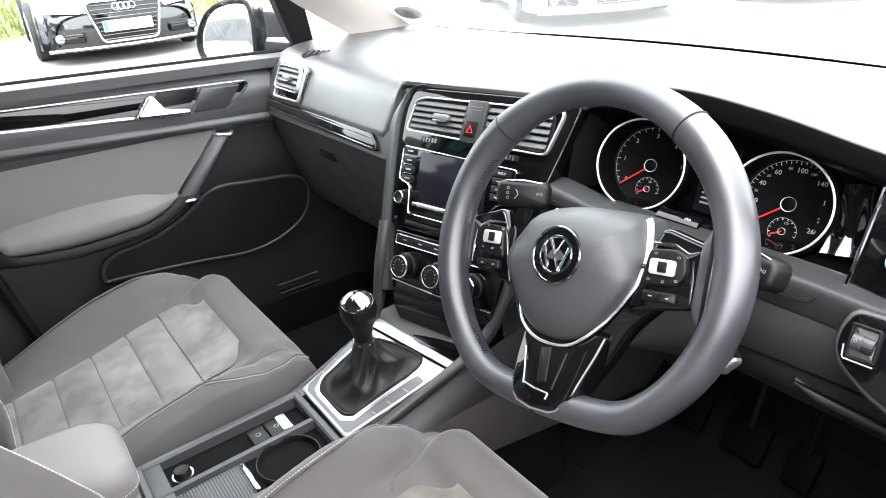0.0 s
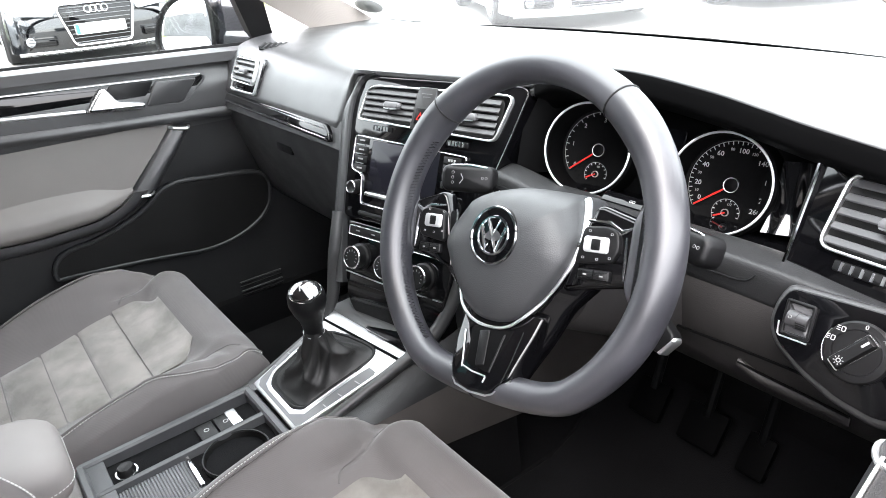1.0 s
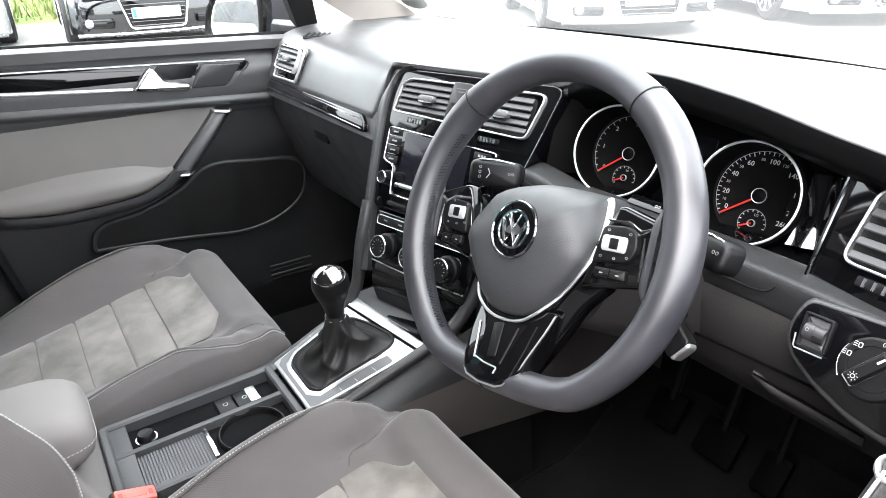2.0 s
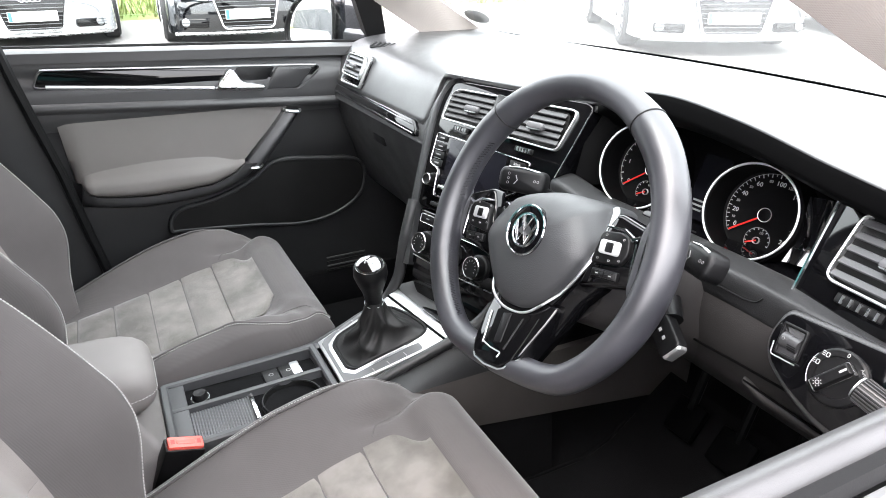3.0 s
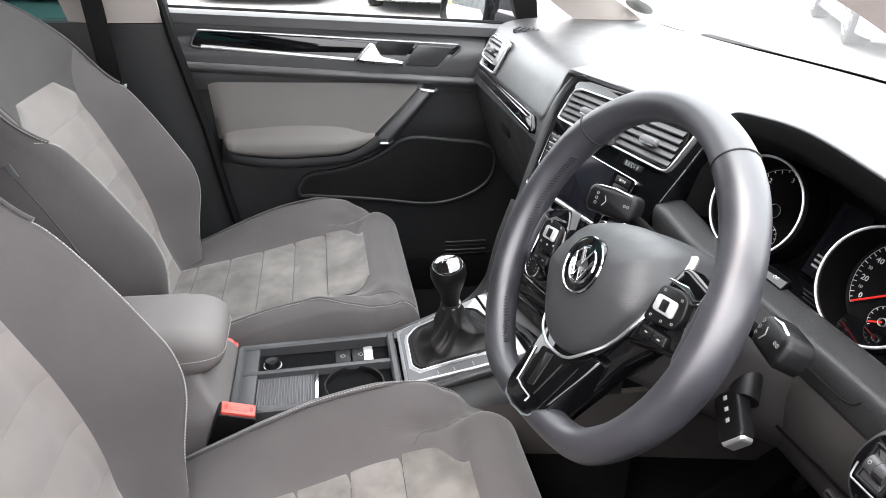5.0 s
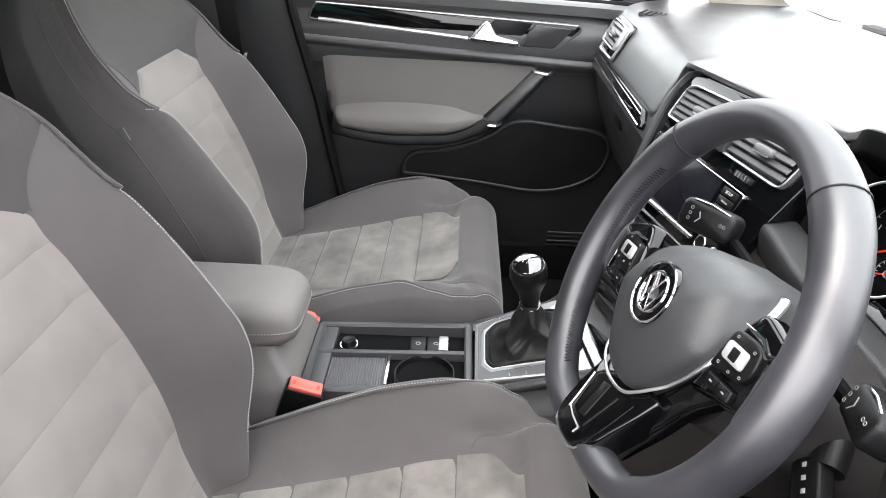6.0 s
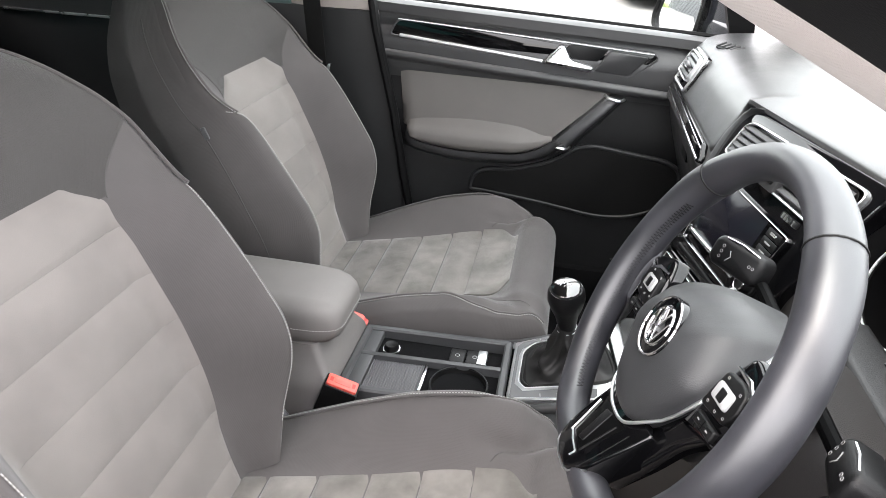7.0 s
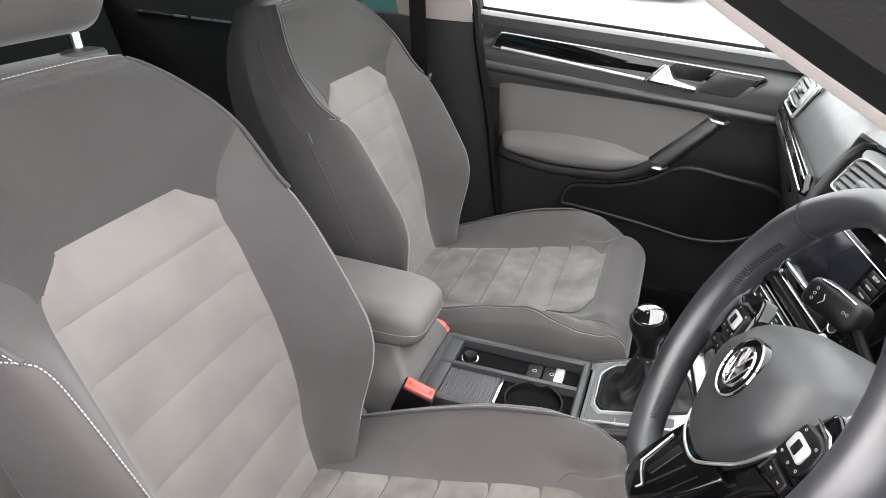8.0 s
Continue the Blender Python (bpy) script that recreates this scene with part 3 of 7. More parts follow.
    pane = part("rear_window", sheet(lambda u, v, sx=sx: (MID + sx * (0.745 - 0.15 * v), -1.3 + 0.80 * u - 0.05 * v, 0.95 + 0.42 * v), 3, 3, (sx * 0.004, 0, 0)), TINTED, shell, "tinted rear side glass")
    pane.visible_shadow = False
    part("quarter_rail", tube([(MID + sx * 0.54, -0.25, 1.36), (MID + sx * 0.545, -0.6, 1.385), (MID + sx * 0.53, -1.4, 1.36)], 0.03, 8), RUBBER, shell)
part("tailgate", sheet(lambda u, v: (MID - 0.72 + 1.44 * u, -1.62 + 0.1 * v, 0.3 + 0.7 * v), 4, 4, (0, -0.04, 0)), DARK, shell)
rear_pane = part("rear_screen", sheet(lambda u, v: (MID - 0.6 + 1.2 * u, -1.55 + 0.12 * v, 1.0 + 0.36 * v), 4, 4, (0, -0.004, 0)), TINTED, shell)
rear_pane.visible_shadow = False


def screen_base(x):
    return 0.775 - 0.24 * (x - MID) ** 2


def windscreen(u, v):
    x = MID + (-0.70 + 1.40 * u) * (1 - 0.22 * v)
    return (x, screen_base(x) + 0.01 - 0.83 * v + 0.03 * math.sin(math.pi * v), 0.948 + 0.44 * v + 0.03 * math.sin(math.pi * v))


pane = part("windscreen", sheet(windscreen, 16, 12, (0, 0.002, 0.004)), HAZED, shell, "clear windscreen")
part("screen_edge", sheet(lambda u, v: Vector(windscreen(u, 0.024 * v)) + Vector((0, -0.002, -0.003)), 24, 1, (0, 0.0015, 0.001)), BLACKOUT, shell, "black printed edge of the windscreen")
part("scuttle", sheet(lambda u, v: (MID - 0.70 + 1.4 * u, screen_base(MID - 0.70 + 1.4 * u) + 0.015 + 0.09 * v, 0.944 - 0.03 * v), 20, 3, (0, 0, -0.03)), DARK, shell, "black scuttle below the windscreen")
part("bonnet", sheet(lambda u, v: (MID + (-0.74 + 1.48 * u) * (1 - 0.1 * v), screen_base(MID - 0.7 + 1.4 * u) + 0.10 + 0.80 * v, 0.925 - 0.05 * v - 0.13 * v * v - 0.05 * abs(2 * u - 1) ** 3), 16, 10, (0, 0, -0.02)), PAINT, shell, "pale silver bonnet")
for sx in (-1, 1):
    wiper = [(MID + 0.05 + sx * 0.30 + k * 0.11, screen_base(MID + 0.05 + sx * 0.3 + 0.11 * k) + 0.03, 0.940 + 0.002 * k) for k in range(-2, 3)]
    part("wiper", tube(wiper, 0.005, 6), RUBBER, shell)
# round paper disc behind the windscreen
disc_m = Matrix.Translation((-0.626, 0.624, 1.002)) @ Vector((-0.25, 0.47, 0.85)).to_track_quat("Z", "Y").to_matrix().to_4x4()
tagged(part("permit_holder", shift(plate(circle(0, 0, 0.034), 0, 0.002, 0.0005), disc_m), PRINT_DIM, None), "round grey permit holder stuck to the windscreen", "permit holder")


# ---- doors ----
def on_door(y, z, out=0.0):
    """A place on the passenger door's lining; out towards the cabin."""
    return (-0.70 + out, y, z)


door = thing("door_1", (-0.73, 0.0, 0.3), "closed passenger door with grey vinyl lining and piano black strip", "car door", kind="structure")


def lining(u, v):
    y0 = -0.418 + 0.135 * (1 - v)
    y = y0 + u * (0.59 - y0)
    z = 0.29 + v * (0.665 - 0.02 * u)
    out = 0.02 * smooth(0.62, 0.72, z) - 0.012 * smooth(0.84, 0.80, z) * smooth(0.6, 0.66, z) - 0.03 * smooth(0.9, 0.99, v) + 0.03 * smooth(0.3, 0.56, y)
    return on_door(y, z, out)


part("door_panel", sheet(lining, 40, 40, (-0.05, 0, 0)), DOORLOW, door, "dark grained door lining")
part("upper_panel", sheet(lambda u, v: Vector(lining(u, 0.78 + 0.22 * v)) + Vector((0.003, 0, 0)), 40, 14, (-0.004, 0, 0)), DASH_HARD, door, "grained upper door lining")
part("belt_top", sheet(lambda u, v: on_door(-0.435 + 0.90 * u, 0.936 + 0.036 * (1 - u) - 0.004 + 0.012 * math.sin(math.pi * (0.15 + 0.7 * v)), 0.012 - 0.055 * v + 0.03 * smooth(0.75, 1.0, u)), 30, 8, (0, 0, -0.02)), DASH_HARD, door, "soft dark sill")
part("window_seal", tube([on_door(-0.46 + 0.86 * k / 12, 0.9445 + 0.034 * (1 - k / 12), -0.048) for k in range(13)], 0.006, 6), RUBBER, door)
part("outer_skin", sheet(lambda u, v: (-0.76 - 0.06 * math.sin(math.pi * v * 0.9), -0.45 + 1.1 * u, 0.25 + 0.69 * v), 8, 12, (-0.006, 0, 0)), PAINT, door)
DOOR_M = axes((-0.685, 0, 0), (0, 1, 0), (0, 0, 1))
band = rounded([(-0.386, 0.902), (0.172, 0.853), (0.226, 0.900), (0.216, 0.912), (-0.366, 0.941)], 0.016)
strip = part("inlay", shift(plate(band, -0.004, 0.006, 0.002), DOOR_M), GLOSS, door, "piano black inlay")
part("rim", shift(hoop(band, 0.0045, -0.004, 0.0085, 0.0015), DOOR_M), DASH, strip)
part("bright_upper", shift(tube([(-0.362 + 0.575 * k / 10, 0.9395 - 0.0305 * k / 10, 0.009) for k in range(11)], 0.0012, 6), DOOR_M), FRAMESILVER, strip, "pale line along the top")
part("chrome_lower", shift(tube([(-0.358 + 0.331 * k / 8, 0.9045 - 0.030 * k / 8, 0.009) for k in range(9)], 0.0040, 8), DOOR_M), GAUGERING, strip, "bright chrome line")
part("recess", shift(plate(rounded([(-0.005, 0.877), (0.082, 0.868), (0.115, 0.911), (0.03, 0.916)], 0.006), 0.0, 0.0075, 0.001), DOOR_M), DARK, strip)
handle = rounded([(-0.028, 0.872), (0.083, 0.860), (0.088, 0.872), (0.035, 0.884), (0.020, 0.912), (0.008, 0.914)], 0.008)
part("handle", shift(plate(handle, 0.0, 0.022, 0.006), DOOR_M), SATIN, door, "silver door release handle")
part("speaker_cover", shift(plate(rounded([(0.088, 0.862), (0.165, 0.858), (0.205, 0.903), (0.118, 0.91)], 0.008), 0.0, 0.011, 0.003), DOOR_M), DASH_HARD, door)
# padded insert and elbow rest


def insert_at(u, v):
    y0, y1 = -0.345 - 0.015 * v, 0.010 + 0.128 * v
    y = y0 + (y1 - y0) * u
    z = 0.695 + (0.876 - 0.058 * u - 0.695) * v
    roll = (1 - v) ** 1.4 * math.sin(0.5 * math.pi * min(1.0, u / 0.06))
    return (-0.683 + 0.015 * roll, y, z)


part("insert", sheet(insert_at, 30, 24, (-0.012, 0, 0)), VINYL, door, "warm grey vinyl insert", sharp=60)


LOW_EDGE = [(0, -0.334, 0.694), (0.03, -0.330, 0.678), (0.1, -0.308, 0.661), (0.4, -0.19, 0.647), (0.72, -0.075, 0.652), (0.9, -0.012, 0.672), (1, 0.016, 0.694)]
HIGH_EDGE = [(0, -0.337, 0.702), (0.04, -0.333, 0.714), (0.15, -0.29, 0.727), (0.4, -0.18, 0.734), (0.75, -0.06, 0.728), (1, 0.018, 0.710)]


def elbow(u, v):
    lo, hi = curve_at(LOW_EDGE, u), curve_at(HIGH_EDGE, u)
    y, z = lo[0] + (hi[0] - lo[0]) * v, lo[1] + (hi[1] - lo[1]) * v
    ends = smooth(0.0, 0.07, u) * (1 - 0.55 * smooth(0.7, 1.0, u))
    out = curve_at([(0, 0.010), (0.06, 0.026), (0.2, 0.036), (0.42, 0.034), (0.7, 0.020), (0.9, 0.010), (1, 0.006)], v)
    return on_door(y, z, 0.018 + out * (0.25 + 0.75 * ends))


part("elbow_rest", sheet(elbow, 30, 18, (-0.02, 0, 0)), VINYL, door, "padded grey elbow rest", sharp=60)
BASE_EDGE = [(0, -0.345, 0.634), (0.4, -0.19, 0.614), (0.72, -0.065, 0.620), (0.9, 0.012, 0.648), (1, 0.066, 0.690)]


def base_at(u, v):
    hi, lo = curve_at(LOW_EDGE, u), curve_at(BASE_EDGE, u)
    y, z = hi[0] + (lo[0] - hi[0]) * v, hi[1] + 0.003 + (lo[1] - hi[1] - 0.003) * v
    return on_door(y, z, 0.018 + 0.030 * (1 - v ** 3) * (0.4 + 0.6 * smooth(0, 0.1, u)) - 0.016 * v ** 6)


part("elbow_base", sheet(base_at, 30, 10, (-0.03, 0, 0)), DASH_HARD, door, "dark plastic below the elbow rest", sharp=60)


def pull_at(u, v):
    y = 0.006 + 0.119 * u + (0.060 - 0.010 * u) * v
    out = curve_at([(0, 0.0), (0.08, 0.022), (0.55, 0.030), (0.72, 0.024), (0.8, 0.008), (1, -0.006)], v)
    return (-0.690 + out + 0.004 * math.sin(math.pi * u), y, 0.683 + 0.129 * u - 0.007 * v)


grip = part("pull_handle", sheet(pull_at, 14, 20, (-0.012, 0, 0)), DASH, door, "sloping dark pull handle")
for u in (0.02, 0.98):
    part("chrome_cap", tube([Vector(pull_at(u, k / 8)) + Vector((0.003, 0, 0)) for k in range(8)], 0.0036, 6), GAUGERING, grip)
# storage pocket
def eased(poly, times=3):
    """A closed outline with its corners cut again and again until it is round."""
    for k in range(times):
        poly = [(a[0] * (1 - f) + b[0] * f, a[1] * (1 - f) + b[1] * f) for a, b in zip(poly, poly[1:] + poly[:1]) for f in (0.25, 0.75)]
    return poly


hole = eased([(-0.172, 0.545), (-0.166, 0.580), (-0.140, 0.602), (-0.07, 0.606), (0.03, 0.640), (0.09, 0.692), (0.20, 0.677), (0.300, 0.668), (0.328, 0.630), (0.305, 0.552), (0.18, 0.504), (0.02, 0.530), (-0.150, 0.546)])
# no real recess: the black of this plate gives the pocket's shade
part("pocket", shift(plate(hole, -0.02, 0.004, 0.003), DOOR_M), BOOT, door, "flat black plate for the shaded hollow of the storage pocket")
part("pocket_lip", shift(hoop(inset(hole, -0.005), 0.010, -0.006, 0.0065, 0.003), DOOR_M), DOORDARK, door)
part("shoulder", sheet(lambda u, v: on_door(-0.395 + 0.80 * u, 0.872 - 0.050 * u - 0.022 * v, 0.016 + 0.016 * math.sin(math.pi * (0.2 + 0.62 * v)) * (1 - 0.4 * smooth(0.85, 1, u))), 30, 8, (-0.03, 0, 0)), DASH_HARD, door, "raised dark shoulder line")
for k in range(4):
    part("grille_slot", box(-0.684, -0.680, 0.20, 0.31, 0.398 - 0.012 * k, 0.402 - 0.012 * k, 0.001, 1), SLAT if k in (0, 2) else DARK, door)
part("rear_catch", box(-0.72, -0.686, -0.45, -0.375, 0.655, 0.715, 0.012), DOORDARK, shell, "moulded dark step on the pillar")
# window frame, quarter glass, seals
part("frame_post", sheet(lambda u, v: (-0.735 + 0.045 * v, 0.372 + 0.05 * u - (0.075 - 0.03 * u) * v, 0.945 + 0.20 * v), 3, 6, (-0.03, 0, 0)), RUBBER, door, "dark post before the quarter glass")
part("frame_rear", sheet(lambda u, v: (-0.735 + 0.13 * v, -0.455 + 0.03 * u - 0.05 * v, 0.95 + 0.40 * v), 2, 6, (-0.03, 0, 0)), RUBBER, door)
part("rear_seal", tube([(-0.690 + 0.022 * smooth(1.0, 0.94, z), y, z) for y, z in ((-0.455, 1.04), (-0.428, 0.985), (-0.413, 0.92), (-0.398, 0.855), (-0.367, 0.726), (-0.340, 0.574), (-0.285, 0.3))], 0.011, 8), RUBBER, door)
glass = part("window_glass", sheet(lambda u, v: (-0.748 + 0.13 * v, -0.44 + 0.78 * u * (1 - 0.35 * v), 0.945 + 0.42 * v), 6, 6, (-0.004, 0, 0)), GLASS, door, "clear raised side window")

# wing mirror on the passenger door
MIR = Matrix.Translation((-0.925, 0.292, 0.980)) @ axes((0, 0, 0), (0.92, 0.39, 0), (0, 0.10, 1))
wing = thing("wing_mirror", None, "black wing mirror outside the passenger window", "wing mirror", m=MIR)
shape = eased([(-0.122, -0.050), (-0.080, -0.080), (0.06, -0.084), (0.097, -0.066), (0.098, 0.078), (0.03, 0.086), (-0.060, 0.066), (-0.112, 0.010)], 3)
part("housing", stack([[(*p, 0.004) for p in inset(shape, 0.004)], [(*p, 0.012) for p in shape], [(*p, -0.02) for p in shape], [(*p, -0.06) for p in inset(shape, 0.015)], [(*p, -0.09) for p in inset(shape, 0.04)]][1:]), BLACKPAINT, wing, "gloss dark mirror housing")
part("bezel", hoop(shape, 0.012, 0.0, 0.018, 0.004), RUBBER, wing)
part("mirror_glass", plate(inset(shape, 0.0125), 0.0, 0.0135, 0.0005), MIRROR, wing, "mirror glass that reflects pale cladding")
part("foot", box(0.085, 0.2, -0.085, 0.0, -0.07, 0.004, 0.02), BLACKPAINT, wing)
part("sail", box(0.090, 0.20, -0.06, 0.066, -0.06, 0.0, 0.015), BLACKPAINT, wing)

# driver's door: only its sill, skin and frame come into view
ddoor = thing("door_2", (0.85, 0.0, 0.3), "closed driver's door with its window lowered", "car door", kind="structure")
part("sill_top", sheet(lambda u, v: (0.783 + 0.022 * v - 0.006 * u, -0.75 + 1.40 * u, 0.926 + 0.006 * math.sin(math.pi * v) - 0.004 * u), 20, 8, (0, 0, -0.03)), DASH_HARD, ddoor, "soft sill below the open window")
part("sill_seal", tube([(0.807, -0.75 + 0.14 * k, 0.923) for k in range(11)], 0.007, 6), RUBBER, ddoor)
part("chrome_line", tube([(0.819, -0.75 + 0.14 * k, 0.921) for k in range(11)], 0.004, 6), SATIN, ddoor, "bright line below the window")
part("outer_skin", sheet(lambda u, v: (0.824 + 0.110 * math.sin(0.5 * math.pi * v), -0.75 + 1.4 * u, 0.924 - 0.4 * v ** 2), 8, 12, (0.0, 0, -0.01)), PAINT, ddoor, "pale silver painted skin")
part("door_panel", sheet(lambda u, v: (0.79 - 0.03 * math.sin(math.pi * v), -0.7 + 1.25 * u, 0.3 + 0.61 * v), 10, 12, (0.03, 0, 0)), DOORDARK, ddoor)
part("corner_trim", sheet(lambda u, v: (0.737 + 0.030 * v, 0.185 + 0.16 * u, 0.868 + 0.024 * u + 0.050 * v), 8, 6, (0.012, 0, 0)), DASH_HARD, ddoor, "grained trim at the door's front corner", sharp=60)
KNOB = Matrix.Translation((0.7255, 0.1916, 0.8612)) @ axes((0, 0, 0), (0, 1, 0.2), (0.25, -0.2, 1))
adj = part("mirror_knob", shift(lathe([(0.0, -0.0125), (0.0070, -0.0122), (0.0092, -0.0105), (0.0096, 0.0), (0.0092, 0.011), (0.0070, 0.013), (0.0070, 0.024)], 28), KNOB), DARK, ddoor, "ribbed knob that sets the mirrors")
for k in range(22):
    a = 2 * math.pi * k / 22
    part("rib", shift(box(-0.0006, 0.0006, -0.0005, 0.0005, -0.0095, 0.0115), KNOB @ pose(0.0097 * math.cos(a), 0.0097 * math.sin(a), 0, 0, 0, math.degrees(a))), SLAT, adj)
part("knob_edge", shift(tube([(0.0082 * math.cos(a), 0.0082 * math.sin(a), -0.0114) for a in [2 * math.pi * j / 28 for j in range(28)]], 0.0008, 6, True), KNOB), GAUGERING, adj)


def pull_opposite(u, v):
    x, y, z = pull_at(u, v)
    return (0.058 - x, y + 0.004, z + 0.022)


grip = part("pull_handle", sheet(pull_opposite, 14, 20, (0.012, 0, 0)), DASH_HARD, ddoor, "sloping dark pull handle")
part("chrome_cap", tube([Vector(pull_opposite(0.97, k / 10)) - Vector((0.002, 0, 0)) for k in range(9)], 0.0022, 8), GAUGERING, grip)
part("chrome_edge", tube([Vector(pull_opposite(1 - 0.06 * k, 0.08)) - Vector((0.001, 0, 0)) for k in range(8)], 0.0014, 8), GAUGERING, grip)


# ---- seats ----
def cushion_line(v):
    return curve_at([(0, -0.37, 0.458), (0.3, -0.21, 0.484), (0.62, -0.03, 0.510), (0.74, 0.044, 0.526), (0.80, 0.072, 0.543), (0.86, 0.100, 0.549), (0.92, 0.130, 0.534), (0.965, 0.145, 0.492), (1, 0.142, 0.39)], v)


CUSHION_RIDGE = 0.228


def cushion_at(s, v):
    """Height of the cushion at a share v of its length, s from its middle: flat, then a slope up to the stitched ridge, then rounded off."""
    y, z = cushion_line(v)
    a = abs(s)
    slump = 1.0 if s < 0 else 0.2
    late = 0.9 * max(0.0, a - 0.13)
    rise = curve_at([(0, 0.0), (0.12, 0.018), (0.3, 0.047), (0.45, 0.066), (0.55, 0.070), (0.65, 0.056), (0.74, 0.031), (0.82, 0.013), (0.9, 0.004), (1, 0.0)], v - 0.3 * late)
    if s > 0:
        rise *= 0.82 + 0.18 * smooth(0.55, 0.72, v)
    nose = 0.008 * smooth(0.735 + late, 0.80 + late, v)
    t = min(1.0, max(0.0, (a - 0.122) / (CUSHION_RIDGE - 0.122)))
    over = max(0.0, (a - CUSHION_RIDGE) / 0.036)
    fall = slump * 0.044 * smooth(0.168, 0.214, a) * smooth(0.022, 0.118, y)
    crease = (0.4 + 0.6 * slump) * 0.011 * math.exp(-((a - 0.180 - 0.25 * max(0.0, y - 0.03)) / 0.010) ** 2) * smooth(-0.05, 0.01, y) * smooth(0.105, 0.045, y)
    return y, z + nose + rise * (0.25 * t + 0.75 * smooth(0, 1.15, t) / 0.953) - 0.024 * over ** 1.6 - fall - crease


def cushion(u, v):
    w = abs(2 * u - 1)
    sg = math.copysign(1, 2 * u - 1)
    wide = 0.258 - 0.024 * smooth(0.7, 1.0, v) - 0.035 * smooth(0.25, 0.0, v)
    if w < 0.9:
        a = wide * w / 0.9
        y, z = cushion_at(sg * a, v)
    else:
        a = wide + 0.005 * math.sin(math.pi * (w - 0.9) / 0.1)
        y, z = cushion_at(sg * wide, v)
        z = z + (0.345 - z) * (w - 0.9) / 0.1
    return (sg * a, y, z)


LEAN_BACK = radians(22.5)


def back_point(s, along, out):
    return Vector((s, -0.335 - math.sin(LEAN_BACK) * along + math.cos(LEAN_BACK) * out, 0.46 + math.cos(LEAN_BACK) * along + math.sin(LEAN_BACK) * out))


def back_width(w):
    return curve_at([(0, 0.150), (0.12, 0.198), (0.24, 0.238), (0.35, 0.250), (0.5, 0.244), (0.62, 0.234), (0.72, 0.222), (0.80, 0.208), (0.87, 0.183), (0.92, 0.156), (0.96, 0.128), (1, 0.10)], w)


def ridge_s(w):
    return curve_at([(0, 0.140), (0.1, 0.172), (0.2, 0.192), (0.3, 0.199), (0.45, 0.202), (0.58, 0.203), (0.64, 0.210), (0.70, 0.216), (0.76, 0.214), (0.82, 0.201), (0.88, 0.176), (0.93, 0.148), (0.965, 0.124), (1, 0.10)], w)


def ridge_out(w):
    return curve_at([(0, 0.045), (0.1, 0.068), (0.15, 0.086), (0.2, 0.104), (0.25, 0.115), (0.30, 0.118), (0.36, 0.113), (0.47, 0.101), (0.56, 0.088), (0.60, 0.079), (0.64, 0.060), (0.69, 0.044), (0.76, 0.031), (0.82, 0.019), (0.87, 0.008), (0.92, -0.004), (0.96, -0.020), (1, -0.064)], w)


def back_middle(w):
    return 0.012 * smooth(0.70, 0.80, w) - 0.014 * smooth(0.92, 0.975, w) - 0.05 * smooth(0.965, 1.0, w)


def back_out(a, w):
    """How far the back stands forward at a from its middle: flat, a slope to the bolster's ridge; above the bolsters one bowed yoke."""
    mid, top, rs = back_middle(w), ridge_out(w), ridge_s(w)
    t = min(1.0, max(0.0, (a - 0.120) / max(0.02, rs - 0.120)))
    slope = 0.35 * t + 0.65 * smooth(0, 1.12, t) / 0.971
    bowed = min(1.0, a / rs) ** 2.6
    k = smooth(0.60, 0.70, w)
    return mid + (top - mid) * (slope * (1 - k) + bowed * k)


def backrest(u, w):
    k = abs(2 * u - 1)
    sg = math.copysign(1, 2 * u - 1)
    rs = ridge_s(w)
    if k < 0.74:
        a = rs * k / 0.74
        return back_point(sg * a, 0.64 * w, back_out(a, w))
    t = (k - 0.74) / 0.26
    o = back_out(rs, w)
    wide = max(back_width(w), rs - 0.004)
    lip = 0.004 * math.sin(math.pi * min(1.0, t * 5))
    s = rs + (wide - rs) * math.sin(0.5 * math.pi * min(1.0, 1.7 * t))
    return back_point(sg * (s + lip * 0.5), 0.64 * w, o + lip + (-0.115 - o) * t)


